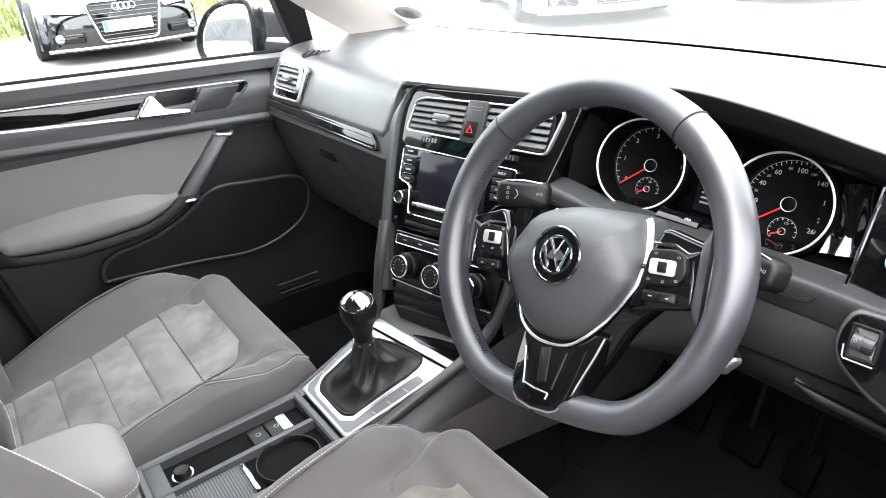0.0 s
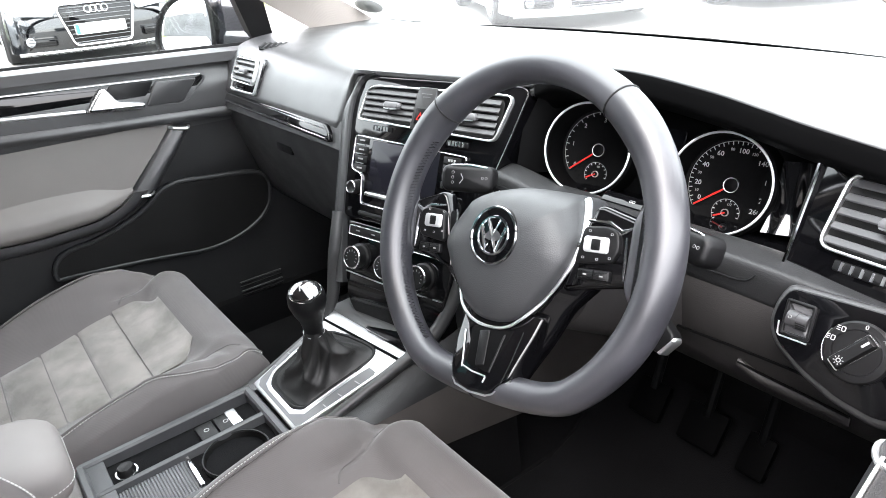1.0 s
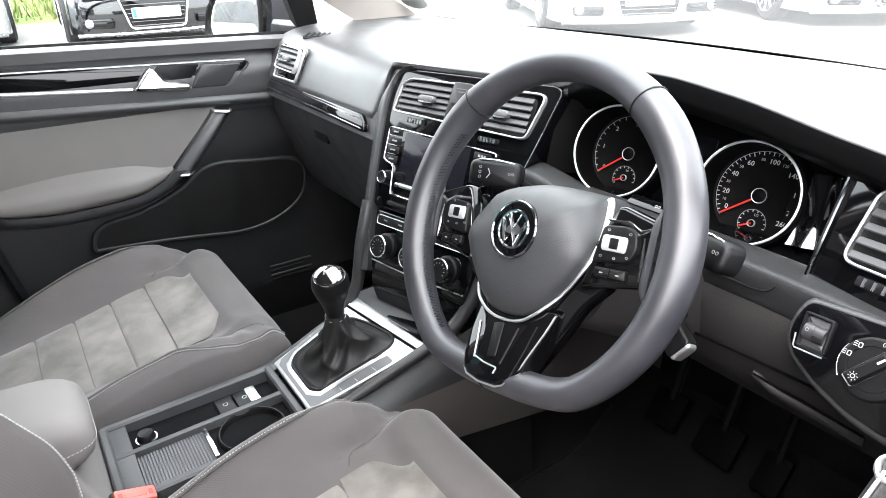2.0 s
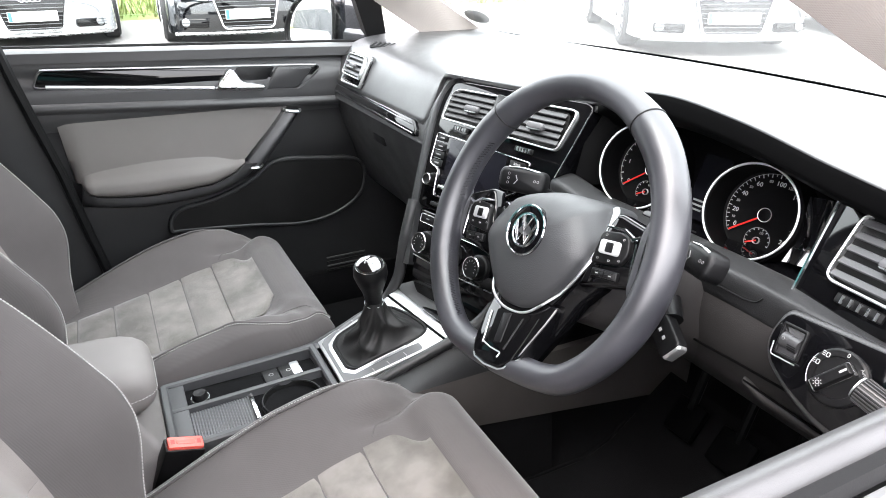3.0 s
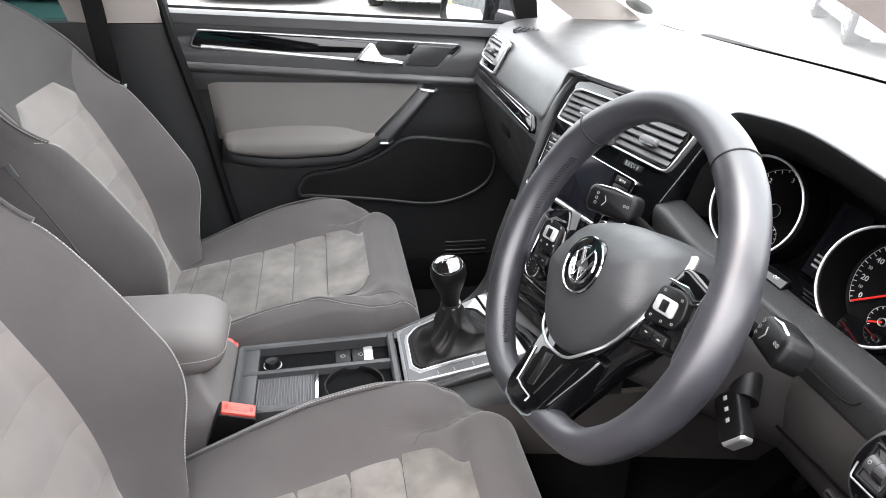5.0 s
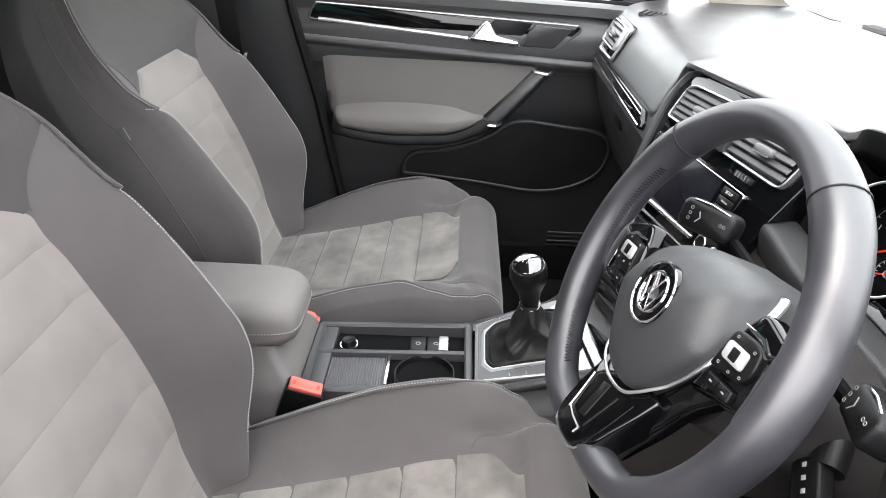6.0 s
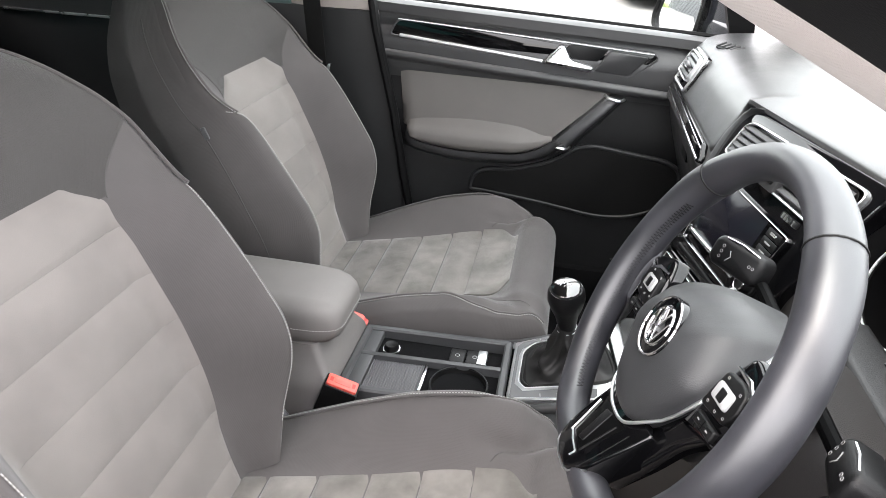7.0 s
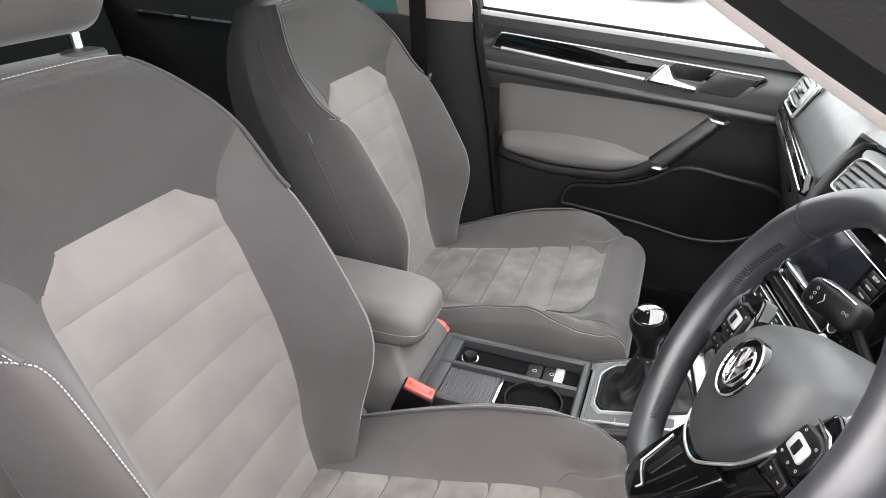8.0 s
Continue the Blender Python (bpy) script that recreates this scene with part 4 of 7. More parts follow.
def front_seat():
    seat = thing("front_seat", (0, -0.12, 0.262), "grey cloth front seat with ribbed pale suede centre and white stitching", "car seat", "front seats")
    base = part("cushion", sheet(cushion, 100, 88, (0, 0, -0.016)), FABRIC, seat, "grey cloth seat cushion with raised sides", sharp=85)
    edges = [-0.368, -0.301, -0.231, -0.160, -0.091, -0.022, 0.060]

    def v_of(y):
        lo, hi = 0.0, 0.92
        for _ in range(30):
            m = (lo + hi) / 2
            lo, hi = (m, hi) if cushion_line(m)[0] < y else (lo, m)
        return lo
    for n, (y0, y1) in enumerate(zip(edges, edges[1:])):
        v0, v1 = v_of(y0 + 0.0003), v_of(y1 - 0.0003)
        front = n == len(edges) - 2

        def pad_at(u, t, v0=v0, v1=v1, front=front):
            v = v0 + (v1 - v0) * t
            y, z = cushion_at(0, v)
            wide = curve_at([(-0.37, 0.112), (-0.24, 0.124), (-0.14, 0.135), (-0.05, 0.146), (0.01, 0.148), (0.06, 0.148)], y) - (0.046 * smooth(0.40, 1.0, t) ** 1.4 if front else 0)
            s = wide * (2 * u - 1)
            y, z = cushion_at(s, v)
            e = 1 - max(abs(2 * u - 1) ** 14, abs(2 * t - 1) ** 3.2)
            return (s, y, z + (0.0034 if front else -0.0003) + 0.0054 * e)
        part("suede_pad", sheet(pad_at, 24, 14, (0, 0, -0.01)), SCUFFED, base, sharp=60)
    for sg in (-1, 1):
        line = []
        for k in range(34):
            v = 0.04 + 0.54 * k / 33
            y, z = cushion_at(sg * CUSHION_RIDGE, v)
            line.append((sg * CUSHION_RIDGE, y, z + 0.0012))
        part("stitching", dashes(line, 0.00075, 0.0044), THREAD, base, "white stitching")
        part("piping", tube([(x - sg * 0.004, y, z + 0.0002) for x, y, z in line], 0.0022, 6), FABRIC, base)
        low = []
        for k in range(26):
            v, h = 0.58 + 0.345 * k / 25, CUSHION_RIDGE + 0.020 * smooth(0, 9, k) - 0.018 * smooth(14, 25, k)
            y, z = cushion_at(sg * h, v)
            low.append((sg * h, y + 0.002 * smooth(14, 25, k), z + 0.0016))
        part("stitching", dashes(low, 0.00075, 0.0044), THREAD, base)
        part("piping", tube([(x - sg * 0.004, y, z + 0.0004) for x, y, z in low], 0.0022, 6), FABRIC, base)
        fold = []
        for k in range(14):
            a, fy = curve_at([(0, 0.158, -0.004), (0.2, 0.176, 0.010), (0.4, 0.181, 0.035), (0.6, 0.187, 0.060), (0.8, 0.196, 0.085), (1, 0.208, 0.108)], k / 13)
            y, z = cushion_at(sg * a, v_of(fy))
            fold.append((sg * a, y, z + 0.0003))
        part("seam", tube(fold, 0.0011, 6), SEAM, base)
    back = part("backrest", sheet(backrest, 110, 72, back_point(0, 0, -0.016) - back_point(0, 0, 0)), FABRIC, seat, "grey cloth backrest with deep side bolsters", sharp=85)
    part("back_shell", sheet(lambda u, w: back_point((2 * u - 1) * (back_width(w) - 0.004), 0.64 * w, -0.112 - 0.012 * math.sin(math.pi * u)), 10, 16, back_point(0, 0, -0.01) - back_point(0, 0, 0)), DARK, seat)
    def yoke_at(u, t):
        w = 0.664 + 0.286 * t
        k = min(1.0, (w - 0.66) / 0.115)
        wide = (0.137 + 0.076 * k ** 1.7) if w < 0.775 else ridge_s(w) - 0.0015
        wide = min(wide, ridge_s(w) - 0.0015)
        s = wide * (2 * u - 1)
        return back_point(s, 0.64 * w, back_out(abs(s), w) + 0.0009)
    part("yoke_cloth", sheet(yoke_at, 40, 30, back_point(0, 0, -0.004) - back_point(0, 0, 0)), MESH, back, "darker meshed cloth across the shoulders", sharp=60)
    ws = [0.0, 0.067, 0.175, 0.283, 0.391, 0.498, 0.603, 0.714]
    for n, (w0, w1) in enumerate(zip(ws, ws[1:])):
        top = n == len(ws) - 2

        def rib_at(u, t, w0=w0, w1=w1, top=top):
            w = w0 + 0.0002 + (w1 - w0 - 0.0004) * t
            wide = curve_at([(0, 0.104), (0.07, 0.110), (0.2, 0.129), (0.3, 0.135), (0.42, 0.138), (0.55, 0.138), (0.66, 0.134), (0.72, 0.134)], w)
            if top:
                wide -= 0.040 * smooth(0.38, 1.0, t) ** 1.2
            s = wide * (2 * u - 1)
            e = 1 - max(abs(2 * u - 1) ** 16, abs(2 * t - 1) ** (6 if top else 2.6))
            return back_point(s, 0.64 * w, back_out(abs(s), w) + 0.0001 + 0.0038 * e)
        part("suede_pad", sheet(rib_at, 24, 14, back_point(0, 0, -0.01) - back_point(0, 0, 0)), SUEDE, back, sharp=60)
    for sg in (-1, 1):
        line = []
        for k in range(44):
            w = 0.08 + 0.555 * k / 43
            line.append(back_point(sg * (ridge_s(w) - 0.003 + 0.012 * smooth(0.612, 0.64, w)), 0.64 * w, back_out(ridge_s(w) - 0.003, w) + 0.0016 - 0.010 * smooth(0.615, 0.64, w)))
        part("stitching", dashes(line, 0.00075, 0.0044), THREAD, back, "white stitching")
        seam = []
        for k in range(16):
            t = k / 15
            w = 0.66 + 0.115 * t
            a = 0.137 + 0.076 * t ** 1.7
            seam.append(back_point(sg * a, 0.64 * w, back_out(a, w) + 0.0002))
        part("seam", tube(seam, 0.0011, 6), SEAM, back)
        edge = []
        for k in range(60):
            w = 0.622 + 0.338 * k / 59
            edge.append(back_point(sg * (ridge_s(w) + 0.001), 0.64 * w, ridge_out(w) + 0.0014))
        part("piping", tube(edge, 0.0028, 8), FABRIC, back)
        part("stitching", dashes([p + Vector((sg * 0.0035, -0.001, 0.001)) for p in edge], 0.0006, 0.0054), THREAD, back)
        side = []
        for k in range(40):
            w = 0.02 + 0.90 * k / 39
            u = 0.5 + sg * 0.5 * (0.74 + 0.26 * (0.50 - 0.12 * math.sin(math.pi * w)))
            p = Vector(backrest(u, w))
            side.append(p + Vector((sg * 0.0003, 0, 0)))
        part("seam", tube(side, 0.0012, 6), SEAM, back)
    tag_m = axes(Vector(backrest(0.5 + 0.5 * (0.74 + 0.26 * 0.36), 0.60)), back_point(0, 1, 0) - back_point(0, 0, 0), back_point(0, 0, 1) - back_point(0, 0, 0))
    part("label_tag", shift(box(-0.011, 0.011, -0.005, 0.005, -0.0035, -0.0005, 0.001, 1), tag_m), GREYBTN, back, "small grey cloth tag in the side seam")
    top_line = [back_point((2 * k / 30 - 1) * 0.126, 0.64 * (0.9635 - 0.004 * abs(2 * k / 30 - 1) ** 3), back_out(abs(2 * k / 30 - 1) * 0.126, 0.962) + 0.0014) for k in range(31)]
    part("piping", tube(top_line, 0.0028, 8), FABRIC, back)
    part("stitching", dashes([p + Vector((0, -0.002, 0.004)) for p in top_line], 0.0007, 0.0054), THREAD, back)
    lift = back_point(0, 0.64 + 0.105, -0.045)
    tilt = Matrix.Translation(lift) @ pose(0, 0, 0, math.degrees(LEAN_BACK) * 0.6)
    part("head_restraint", shift(stack([[(p[0], y, p[1]) for p in rounded([(-w, -h * 0.92), (w, -h * 0.92), (w * 0.86, h), (-w * 0.86, h)], 0.06, 7)] for y, w, h in ((-0.062, 0.08, 0.050), (-0.058, 0.105, 0.070), (-0.045, 0.130, 0.084), (-0.02, 0.152, 0.093), (0.02, 0.155, 0.095), (0.042, 0.142, 0.087), (0.055, 0.118, 0.072), (0.060, 0.09, 0.05))]), tilt), FABRIC, seat, "grey cloth head restraint", sharp=80)
    for sg in (-1, 1):
        a = back_point(sg * 0.098, 0.630, -0.052)
        part("post", tube([a, a + Vector((0, -0.012, 0.085))], 0.0068, 12), CHROME, seat, "chrome head restraint post")
        part("collar", shift(lathe([(0.030, -0.006), (0.030, 0.001), (0.027, 0.005), (0.014, 0.008), (0.009, 0.0085), (0.008, 0.004)], 26), Matrix.Translation(back_point(sg * 0.098, 0.632, -0.052)) @ pose(0, 0, 0, 10)), GREYBTN, seat)
    for sg in (-1, 1):
        part("side_cover", box(sg * 0.2485 - 0.0135, sg * 0.2485 + 0.0135, -0.37, 0.02, 0.30, 0.40, 0.02), DARK, seat)
        part("recliner_cover", shift(lathe([(0.05, -0.012), (0.056, 0.0), (0.046, 0.012), (0.0, 0.016)], 24), pose(sg * 0.24, -0.37, 0.44, 0, 90 * sg)), GREYBTN, seat)
        part("rail", box(sg * 0.18 - 0.02, sg * 0.18 + 0.02, -0.45, 0.1, 0.262, 0.30, 0.004, 1), DARK, seat)
    part("pan", box(-0.22, 0.22, -0.38, 0.09, 0.29, 0.40, 0.03), DARK, seat)
    return seat


seat = front_seat()
copy_thing(seat, Matrix.Translation((-0.366, -0.208, 0.256)))
seat.location = (0.37, -0.12, 0.262)

rear = thing("rear_bench", (0.03, -1.05, 0.262), "grey cloth rear bench, its colour darkened for the shade at the back", "rear seat")
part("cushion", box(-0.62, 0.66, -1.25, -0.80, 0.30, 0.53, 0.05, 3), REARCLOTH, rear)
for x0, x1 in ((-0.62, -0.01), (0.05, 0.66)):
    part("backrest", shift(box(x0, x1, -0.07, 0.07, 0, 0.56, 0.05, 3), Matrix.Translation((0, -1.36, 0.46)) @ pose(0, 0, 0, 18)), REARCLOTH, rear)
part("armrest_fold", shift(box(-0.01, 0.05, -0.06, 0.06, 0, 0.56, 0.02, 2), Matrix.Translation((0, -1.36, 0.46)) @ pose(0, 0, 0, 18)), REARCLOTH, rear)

# belts and buckles
def buckle(at, label):
    x, y, z = at
    b = thing("belt_buckle", (x, y, z - 0.2), label, "belt buckle", "belt buckles")
    m = Matrix.Translation((x, y, z)) @ pose(0, 0, 0, -20, 14, 0)
    part("casing", shift(box(-0.0125, 0.0125, -0.027, 0.027, -0.11, 0.003, 0.004), m), DARK, b)
    btn = part("button", shift(box(-0.0098, 0.0098, -0.0240, 0.0240, -0.004, 0.0080, 0.003), m), RED, b, "red release button")
    part("press_mark", shift(plate(rrect(-0.0045, 0.0045, -0.013, 0.013, 0.003), 0.0078, 0.0086, 0.0004), m), RED, btn)
    for sy in (-1, 1):
        part("marking", shift(box(-0.0035, 0.0035, sy * 0.0175 - 0.0025, sy * 0.0175 + 0.0025, 0.0080, 0.0084), m), NEEDLE, btn)
    part("stalk", tube([m @ Vector((0, 0, -0.1)), (x, y - 0.02, 0.30)], 0.012, 8), DARK, b)


buckle((0.112, -0.243, 0.529), "red-topped belt buckle between driver's seat and console")
buckle((-0.106, -0.290, 0.502), "red-topped belt buckle between passenger seat and console")
belt = thing("seat_belt", (-0.66, -0.55, 0.4), "black passenger seat belt hanging from the pillar", "seat belt")
part("strap", sheet(lambda u, v: (-0.655 + 0.09 * v - 0.01 * math.sin(math.pi * v), -0.545 + 0.04 * u - 0.03 * v, 0.45 + 0.85 * v), 3, 16, (-0.0015, 0, 0)), BOOT, belt)
part("guide", box(-0.585, -0.56, -0.59, -0.52, 1.27, 1.31, 0.008), DARK, belt)
part("tongue", box(-0.652, -0.640, -0.545, -0.515, 0.815, 0.832, 0.003), SATIN, belt, "metal belt tongue")

# ---- steering wheel ----
th, ps = radians(24.7), radians(5.0)
WHEEL = axes((0.376, 0.146, 0.870), (math.cos(ps), math.sin(ps), 0), (0, math.tan(th), 1)) @ pose(0, 0, 0, 0, 0, 8.5)
wheel = thing("steering_wheel", None, "black leather steering wheel turned slightly, with grey worn rim", "steering wheel", m=WHEEL)


def rim_at(a):
    r = 0.1643
    x, y = r * math.cos(a), r * math.sin(a)
    flat = -0.1515
    if y < flat + 0.02:
        y = flat + 0.02 - 0.02 * (1 - math.exp(-(flat + 0.02 - y) / 0.02))
    return Vector((x, y, 0))


def rim_r(a):
    d = math.degrees(a) % 360
    return 0.0158 + 0.0016 * max(0, math.cos(2 * a)) + 0.0022 * (math.exp(-((d - 45) / 14) ** 2) + math.exp(-((d - 135) / 14) ** 2))


def rim_mesh(n=120, k=18):
    loops = []
    for i in range(n):
        a = 2 * math.pi * i / n
        p = rim_at(a)
        rr = rim_r(a)
        rad = p.normalized()
        loops.append([p + rr * math.cos(t) * rad + Vector((0, 0, 1.12 * rr * math.sin(t))) for t in [2 * math.pi * j / k for j in range(k)]])
    bm = stack(loops + [loops[0]], cap=False)
    bmesh.ops.remove_doubles(bm, verts=bm.verts, dist=1e-6)
    return bm


rim = part("rim", rim_mesh(), LEATHER, wheel, "leather-covered rim, smooth and shiny from use")
for deg in (50.5, 130):
    a = radians(deg)
    p, rad = rim_at(a), rim_at(a).normalized()
    part("seam", tube([p + rim_r(a) * (math.cos(t) * rad + Vector((0, 0, 1.12 * math.sin(t)))) for t in [2 * math.pi * j / 28 for j in range(28)]], 0.0009, 6, True), BOOT, rim)
a = radians(267)
p, rad = rim_at(a), rim_at(a).normalized()
part("seam", tube([p + rim_r(a) * (math.cos(t) * rad + Vector((0, 0, 1.12 * math.sin(t)))) for t in [math.pi * (0.15 + 0.55 * j / 14) for j in range(15)]], 0.0009, 6), BOOT, rim)
for side in (0, 1):
    zig = []
    for k in range(132):
        deg = (142 + 92 * k / 131) if side else (38 - 92 * k / 131)
        a = radians(deg % 360)
        p = rim_at(a)
        rad = p.normalized()
        t = math.pi + (0.36 if k % 2 else 0.0)
        zig.append(p + (rim_r(a) + 0.0003) * (math.cos(t) * rad + Vector((0, 0, -1.12 * math.sin(t)))))
    part("cross_stitch", tube(zig, 0.00055, 5), BOOT, rim, "black cross stitching")
HUB = -0.010          # the boss sits a little off the rim's middle
half = [(0.0, -0.0880), (0.0134, -0.0872), (0.026, -0.0832), (0.0396, -0.0735), (0.050, -0.061), (0.065, -0.040), (0.079, -0.016), (0.0868, 0.006), (0.0885, 0.026), (0.0870, 0.0440), (0.072, 0.0490), (0.046, 0.0510), (0.016, 0.0520)]
cover = rounded([(HUB + x, y) for x, y in half] + [(HUB - x, y) for x, y in half[:0:-1]], 0.006, 3)


def scaled(poly, k):
    return [(HUB + (x - HUB) * k, (y + 0.012) * k - 0.012) for x, y in poly]


def swept(x, y, z, k=1.0):
    """The cover's upper corners are swept back from the driver."""
    g = smooth(-0.030, 0.052, y / k) ** 1.25 * k ** 3.0
    return (HUB + (x - HUB) * (1 - 0.36 * g), y, z - 0.047 * g * (0.72 + 0.28 * smooth(0.0, 0.07, abs(x - HUB))))


pad = part("airbag_cover", stack([[swept(*p, z, k) for p in scaled(cover, k)] for k, z in ((1.03, -0.050), (1.02, -0.034), (1.004, -0.020), (1.0, -0.0125), (0.993, -0.0085), (0.978, -0.0050), (0.955, -0.0022), (0.92, 0.0006), (0.86, 0.0034), (0.77, 0.0060), (0.64, 0.0080), (0.48, 0.0092), (0.3, 0.0098), (0.12, 0.0100))]), PADMAT, wheel, "grained black airbag cover", sharp=70)
part("embossed_word", letters("AIRBAG", 0.0085, pose(HUB - 0.004, -0.0545, 0.0066, 5, 0, 0), 0.0008), PADMAT, pad)
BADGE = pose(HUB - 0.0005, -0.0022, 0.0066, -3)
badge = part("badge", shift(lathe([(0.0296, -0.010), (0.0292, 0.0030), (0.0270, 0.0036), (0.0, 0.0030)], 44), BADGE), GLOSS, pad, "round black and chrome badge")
for r, w in ((0.0280, 0.0013), (0.0185, 0.0015)):
    part("ring", shift(tube([(r * math.cos(a), r * math.sin(a), 0.0036) for a in [2 * math.pi * j / 44 for j in range(44)]], w, 6, True), BADGE), CHROME, badge)
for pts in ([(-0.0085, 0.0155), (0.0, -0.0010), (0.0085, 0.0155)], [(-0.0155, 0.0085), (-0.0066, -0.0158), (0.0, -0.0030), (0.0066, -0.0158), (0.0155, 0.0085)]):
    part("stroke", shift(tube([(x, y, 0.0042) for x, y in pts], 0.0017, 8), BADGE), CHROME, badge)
edge = [swept(HUB + (x - HUB) * (1.018 + 0.012 * smooth(-0.04, -0.085, y)), (y + 0.012) * (1.022 + 0.032 * smooth(-0.06, -0.088, y)) - 0.012, -0.0135 + 0.0115 * smooth(-0.05, -0.080, y)) for x, y in cover]
order = [p for p in edge if p[1] < 0.0455]
left = sorted([p for p in order if p[0] <= HUB], key=lambda p: -p[1])
right = sorted([p for p in order if p[0] > HUB], key=lambda p: p[1])
bright = left + right
part("chrome_trim", tube(bright, [0.0016 + 0.0026 * smooth(-0.05, 0.035, p[1]) for p in bright], 8), GAUGERING, wheel, "bright chrome edge")
# piano black yoke behind the cover, from spoke to spoke and down to the rim
yoke = rounded([(HUB + x, y) for x, y in ((-0.030, -0.150), (0.028, -0.152), (0.038, -0.134), (0.060, -0.098), (0.078, -0.062), (0.105, -0.034), (0.09, 0.004), (-0.09, 0.004), (-0.098, -0.034), (-0.068, -0.062), (-0.050, -0.098), (-0.037, -0.136))], 0.010)
part("yoke", plate(yoke, -0.034, -0.0195, 0.005), GLOSS, wheel, "piano black frame behind the airbag cover")
for sg in (-1, 1):
    def at(x, y, sg=sg):
        return (HUB + sg * x, y)
    arm = rounded([at(*p) for p in ((0.07, -0.045), (0.10, -0.038), (0.142, -0.030), (0.150, 0.0), (0.146, 0.026), (0.118, 0.034), (0.098, 0.040), (0.088, 0.020), (0.082, -0.005))][::sg], 0.008)
    spoke = part("spoke", plate(arm, -0.030, -0.0125, 0.005), GLOSS, wheel, "piano black spoke")
    sleeve = rounded([at(*p) for p in ((0.137, -0.034), (0.150, -0.052), (0.166, -0.030), (0.167, 0.030), (0.150, 0.052), (0.138, 0.026))][::sg], 0.008)
    part("grip_sleeve", plate(sleeve, -0.016, -0.0015, 0.007), LEATHER, spoke, "leather where the spoke meets the rim")
    band = [at(0.091, 0.0235), at(0.1135, 0.0225), at(0.1265, 0.0155), at(0.137, 0.0205)]
    part("chrome_blade", tube([(x, y, -0.0120) for x, y in band], [0.0010, 0.0026, 0.0030, 0.0010], 8, squash=0.6), CHROME, spoke)
    part("chrome_blade", tube([(*at(0.1312, 0.012), -0.0118), (*at(0.1328, -0.006), -0.0118), (*at(0.1335, -0.026), -0.0120)], [0.0008, 0.0018, 0.0008], 8, squash=0.6), CHROME, spoke)
    block = part("key_block", plate(rounded([at(*p) for p in ((0.084, -0.0165), (0.1225, -0.0125), (0.1285, 0.0005), (0.1255, 0.0160), (0.1135, 0.0200), (0.090, 0.0180))][::sg], 0.005), -0.020, -0.0075, 0.002), DARK, spoke)
    kx, ky = (0.1055, 0.0025) if sg > 0 else (0.1030, 0.0055)
    cx, cy = at(kx, ky)
    part("centre_key", plate(rrect(cx - 0.0128, cx + 0.0128, cy - 0.0072, cy + 0.0072, 0.003), -0.0075, -0.0052, 0.001), KEYSILVER, block, "silver key")
    part("key_window", plate(rrect(cx - 0.0040, cx + 0.0050, cy - 0.0048, cy + 0.0050, 0.0012), -0.0051, -0.0044, 0.0003), DARK, block)
    for x, y in ((-0.0085, 0.0118), (0.0140, 0.0105), (-0.0125, -0.0125), (0.0145, -0.0105), (0.0020, -0.0128)):
        ring = hoop(rrect(cx + x - 0.0014, cx + x + 0.0014, cy + y - 0.0011, cy + y + 0.0011, 0.0008, 3), 0.0004, -0.0075, -0.0071, 0.0001)
        part("symbol", ring, PRINT_DIM, block)
    lx, ly = at(0.1055, -0.0248)
    strip2 = part("lower_keys", plate(rounded([(lx - 0.0165, ly - 0.0056), (lx + 0.0165, ly - 0.0046), (lx + 0.0160, ly + 0.0056), (lx - 0.0175, ly + 0.0046)], 0.002), -0.022, -0.0080, 0.002), DARK, spoke)
    part("key_gap", box(lx - 0.0004, lx + 0.0004, ly - 0.0046, ly + 0.0046, -0.0080, -0.0078), BLACKOUT, strip2)
    for x in (-0.0085, 0.0085):
        part("symbol", box(lx + x - 0.0018, lx + x + 0.0018, ly - 0.0006, ly + 0.0006, -0.008, -0.0077), PRINT_DIM, strip2)
FORK = Matrix.Translation((0, -0.09, -0.005)) @ pose(0, 0, 0, -22)
fork = rounded([(-0.050, 0.020), (-0.0455, -0.020), (-0.0405, -0.044), (-0.0345, -0.0575), (-0.0250, -0.0655), (-0.0065, -0.0686), (0.0150, -0.0672), (0.0218, -0.0640), (0.0300, -0.0535), (0.0365, -0.0470), (0.0390, -0.0330), (0.0455, -0.004), (0.049, 0.020)], 0.005)
lower = part("lower_spoke", shift(plate(fork, -0.024, 0.0015, 0.003), FORK), GLOSS, wheel, "piano black lower spoke")
part("silver_edge", shift(tube([(x, y, -0.0012) for x, y in ((-0.0395, -0.0480), (-0.0350, -0.0580), (-0.0252, -0.0663), (-0.0065, -0.0694), (0.0153, -0.0680), (0.0224, -0.0645), (0.0305, -0.0540), (0.0372, -0.0470))], 0.0010, 6), FORK), SATIN, lower, "thin silver line round its foot")
part("opening", shift(plate(rounded([(-0.0185, -0.0445), (0.0115, -0.0475), (0.0225, 0.000), (-0.0300, -0.006)], 0.004), 0.0010, 0.0019, 0.0003), FORK), BLACKOUT, lower)
for rib in (((-0.0072, -0.0440), (0.0031, -0.0411), (-0.0057, -0.0060), (-0.0177, -0.0090)), ((0.0105, -0.0470), (0.0130, -0.0472), (0.0150, -0.0070), (0.0125, -0.0070))):
    part("slot_rib", shift(plate(rounded(list(rib), 0.0015), 0.0018, 0.0030, 0.0008), FORK), DARK, lower)
part("fold", shift(tube([(0.0330, 0.0, 0.0014), (0.0318, -0.0280, 0.0014), (0.0291, -0.0540, 0.0012)], 0.0007, 6), FORK), DARK, lower)
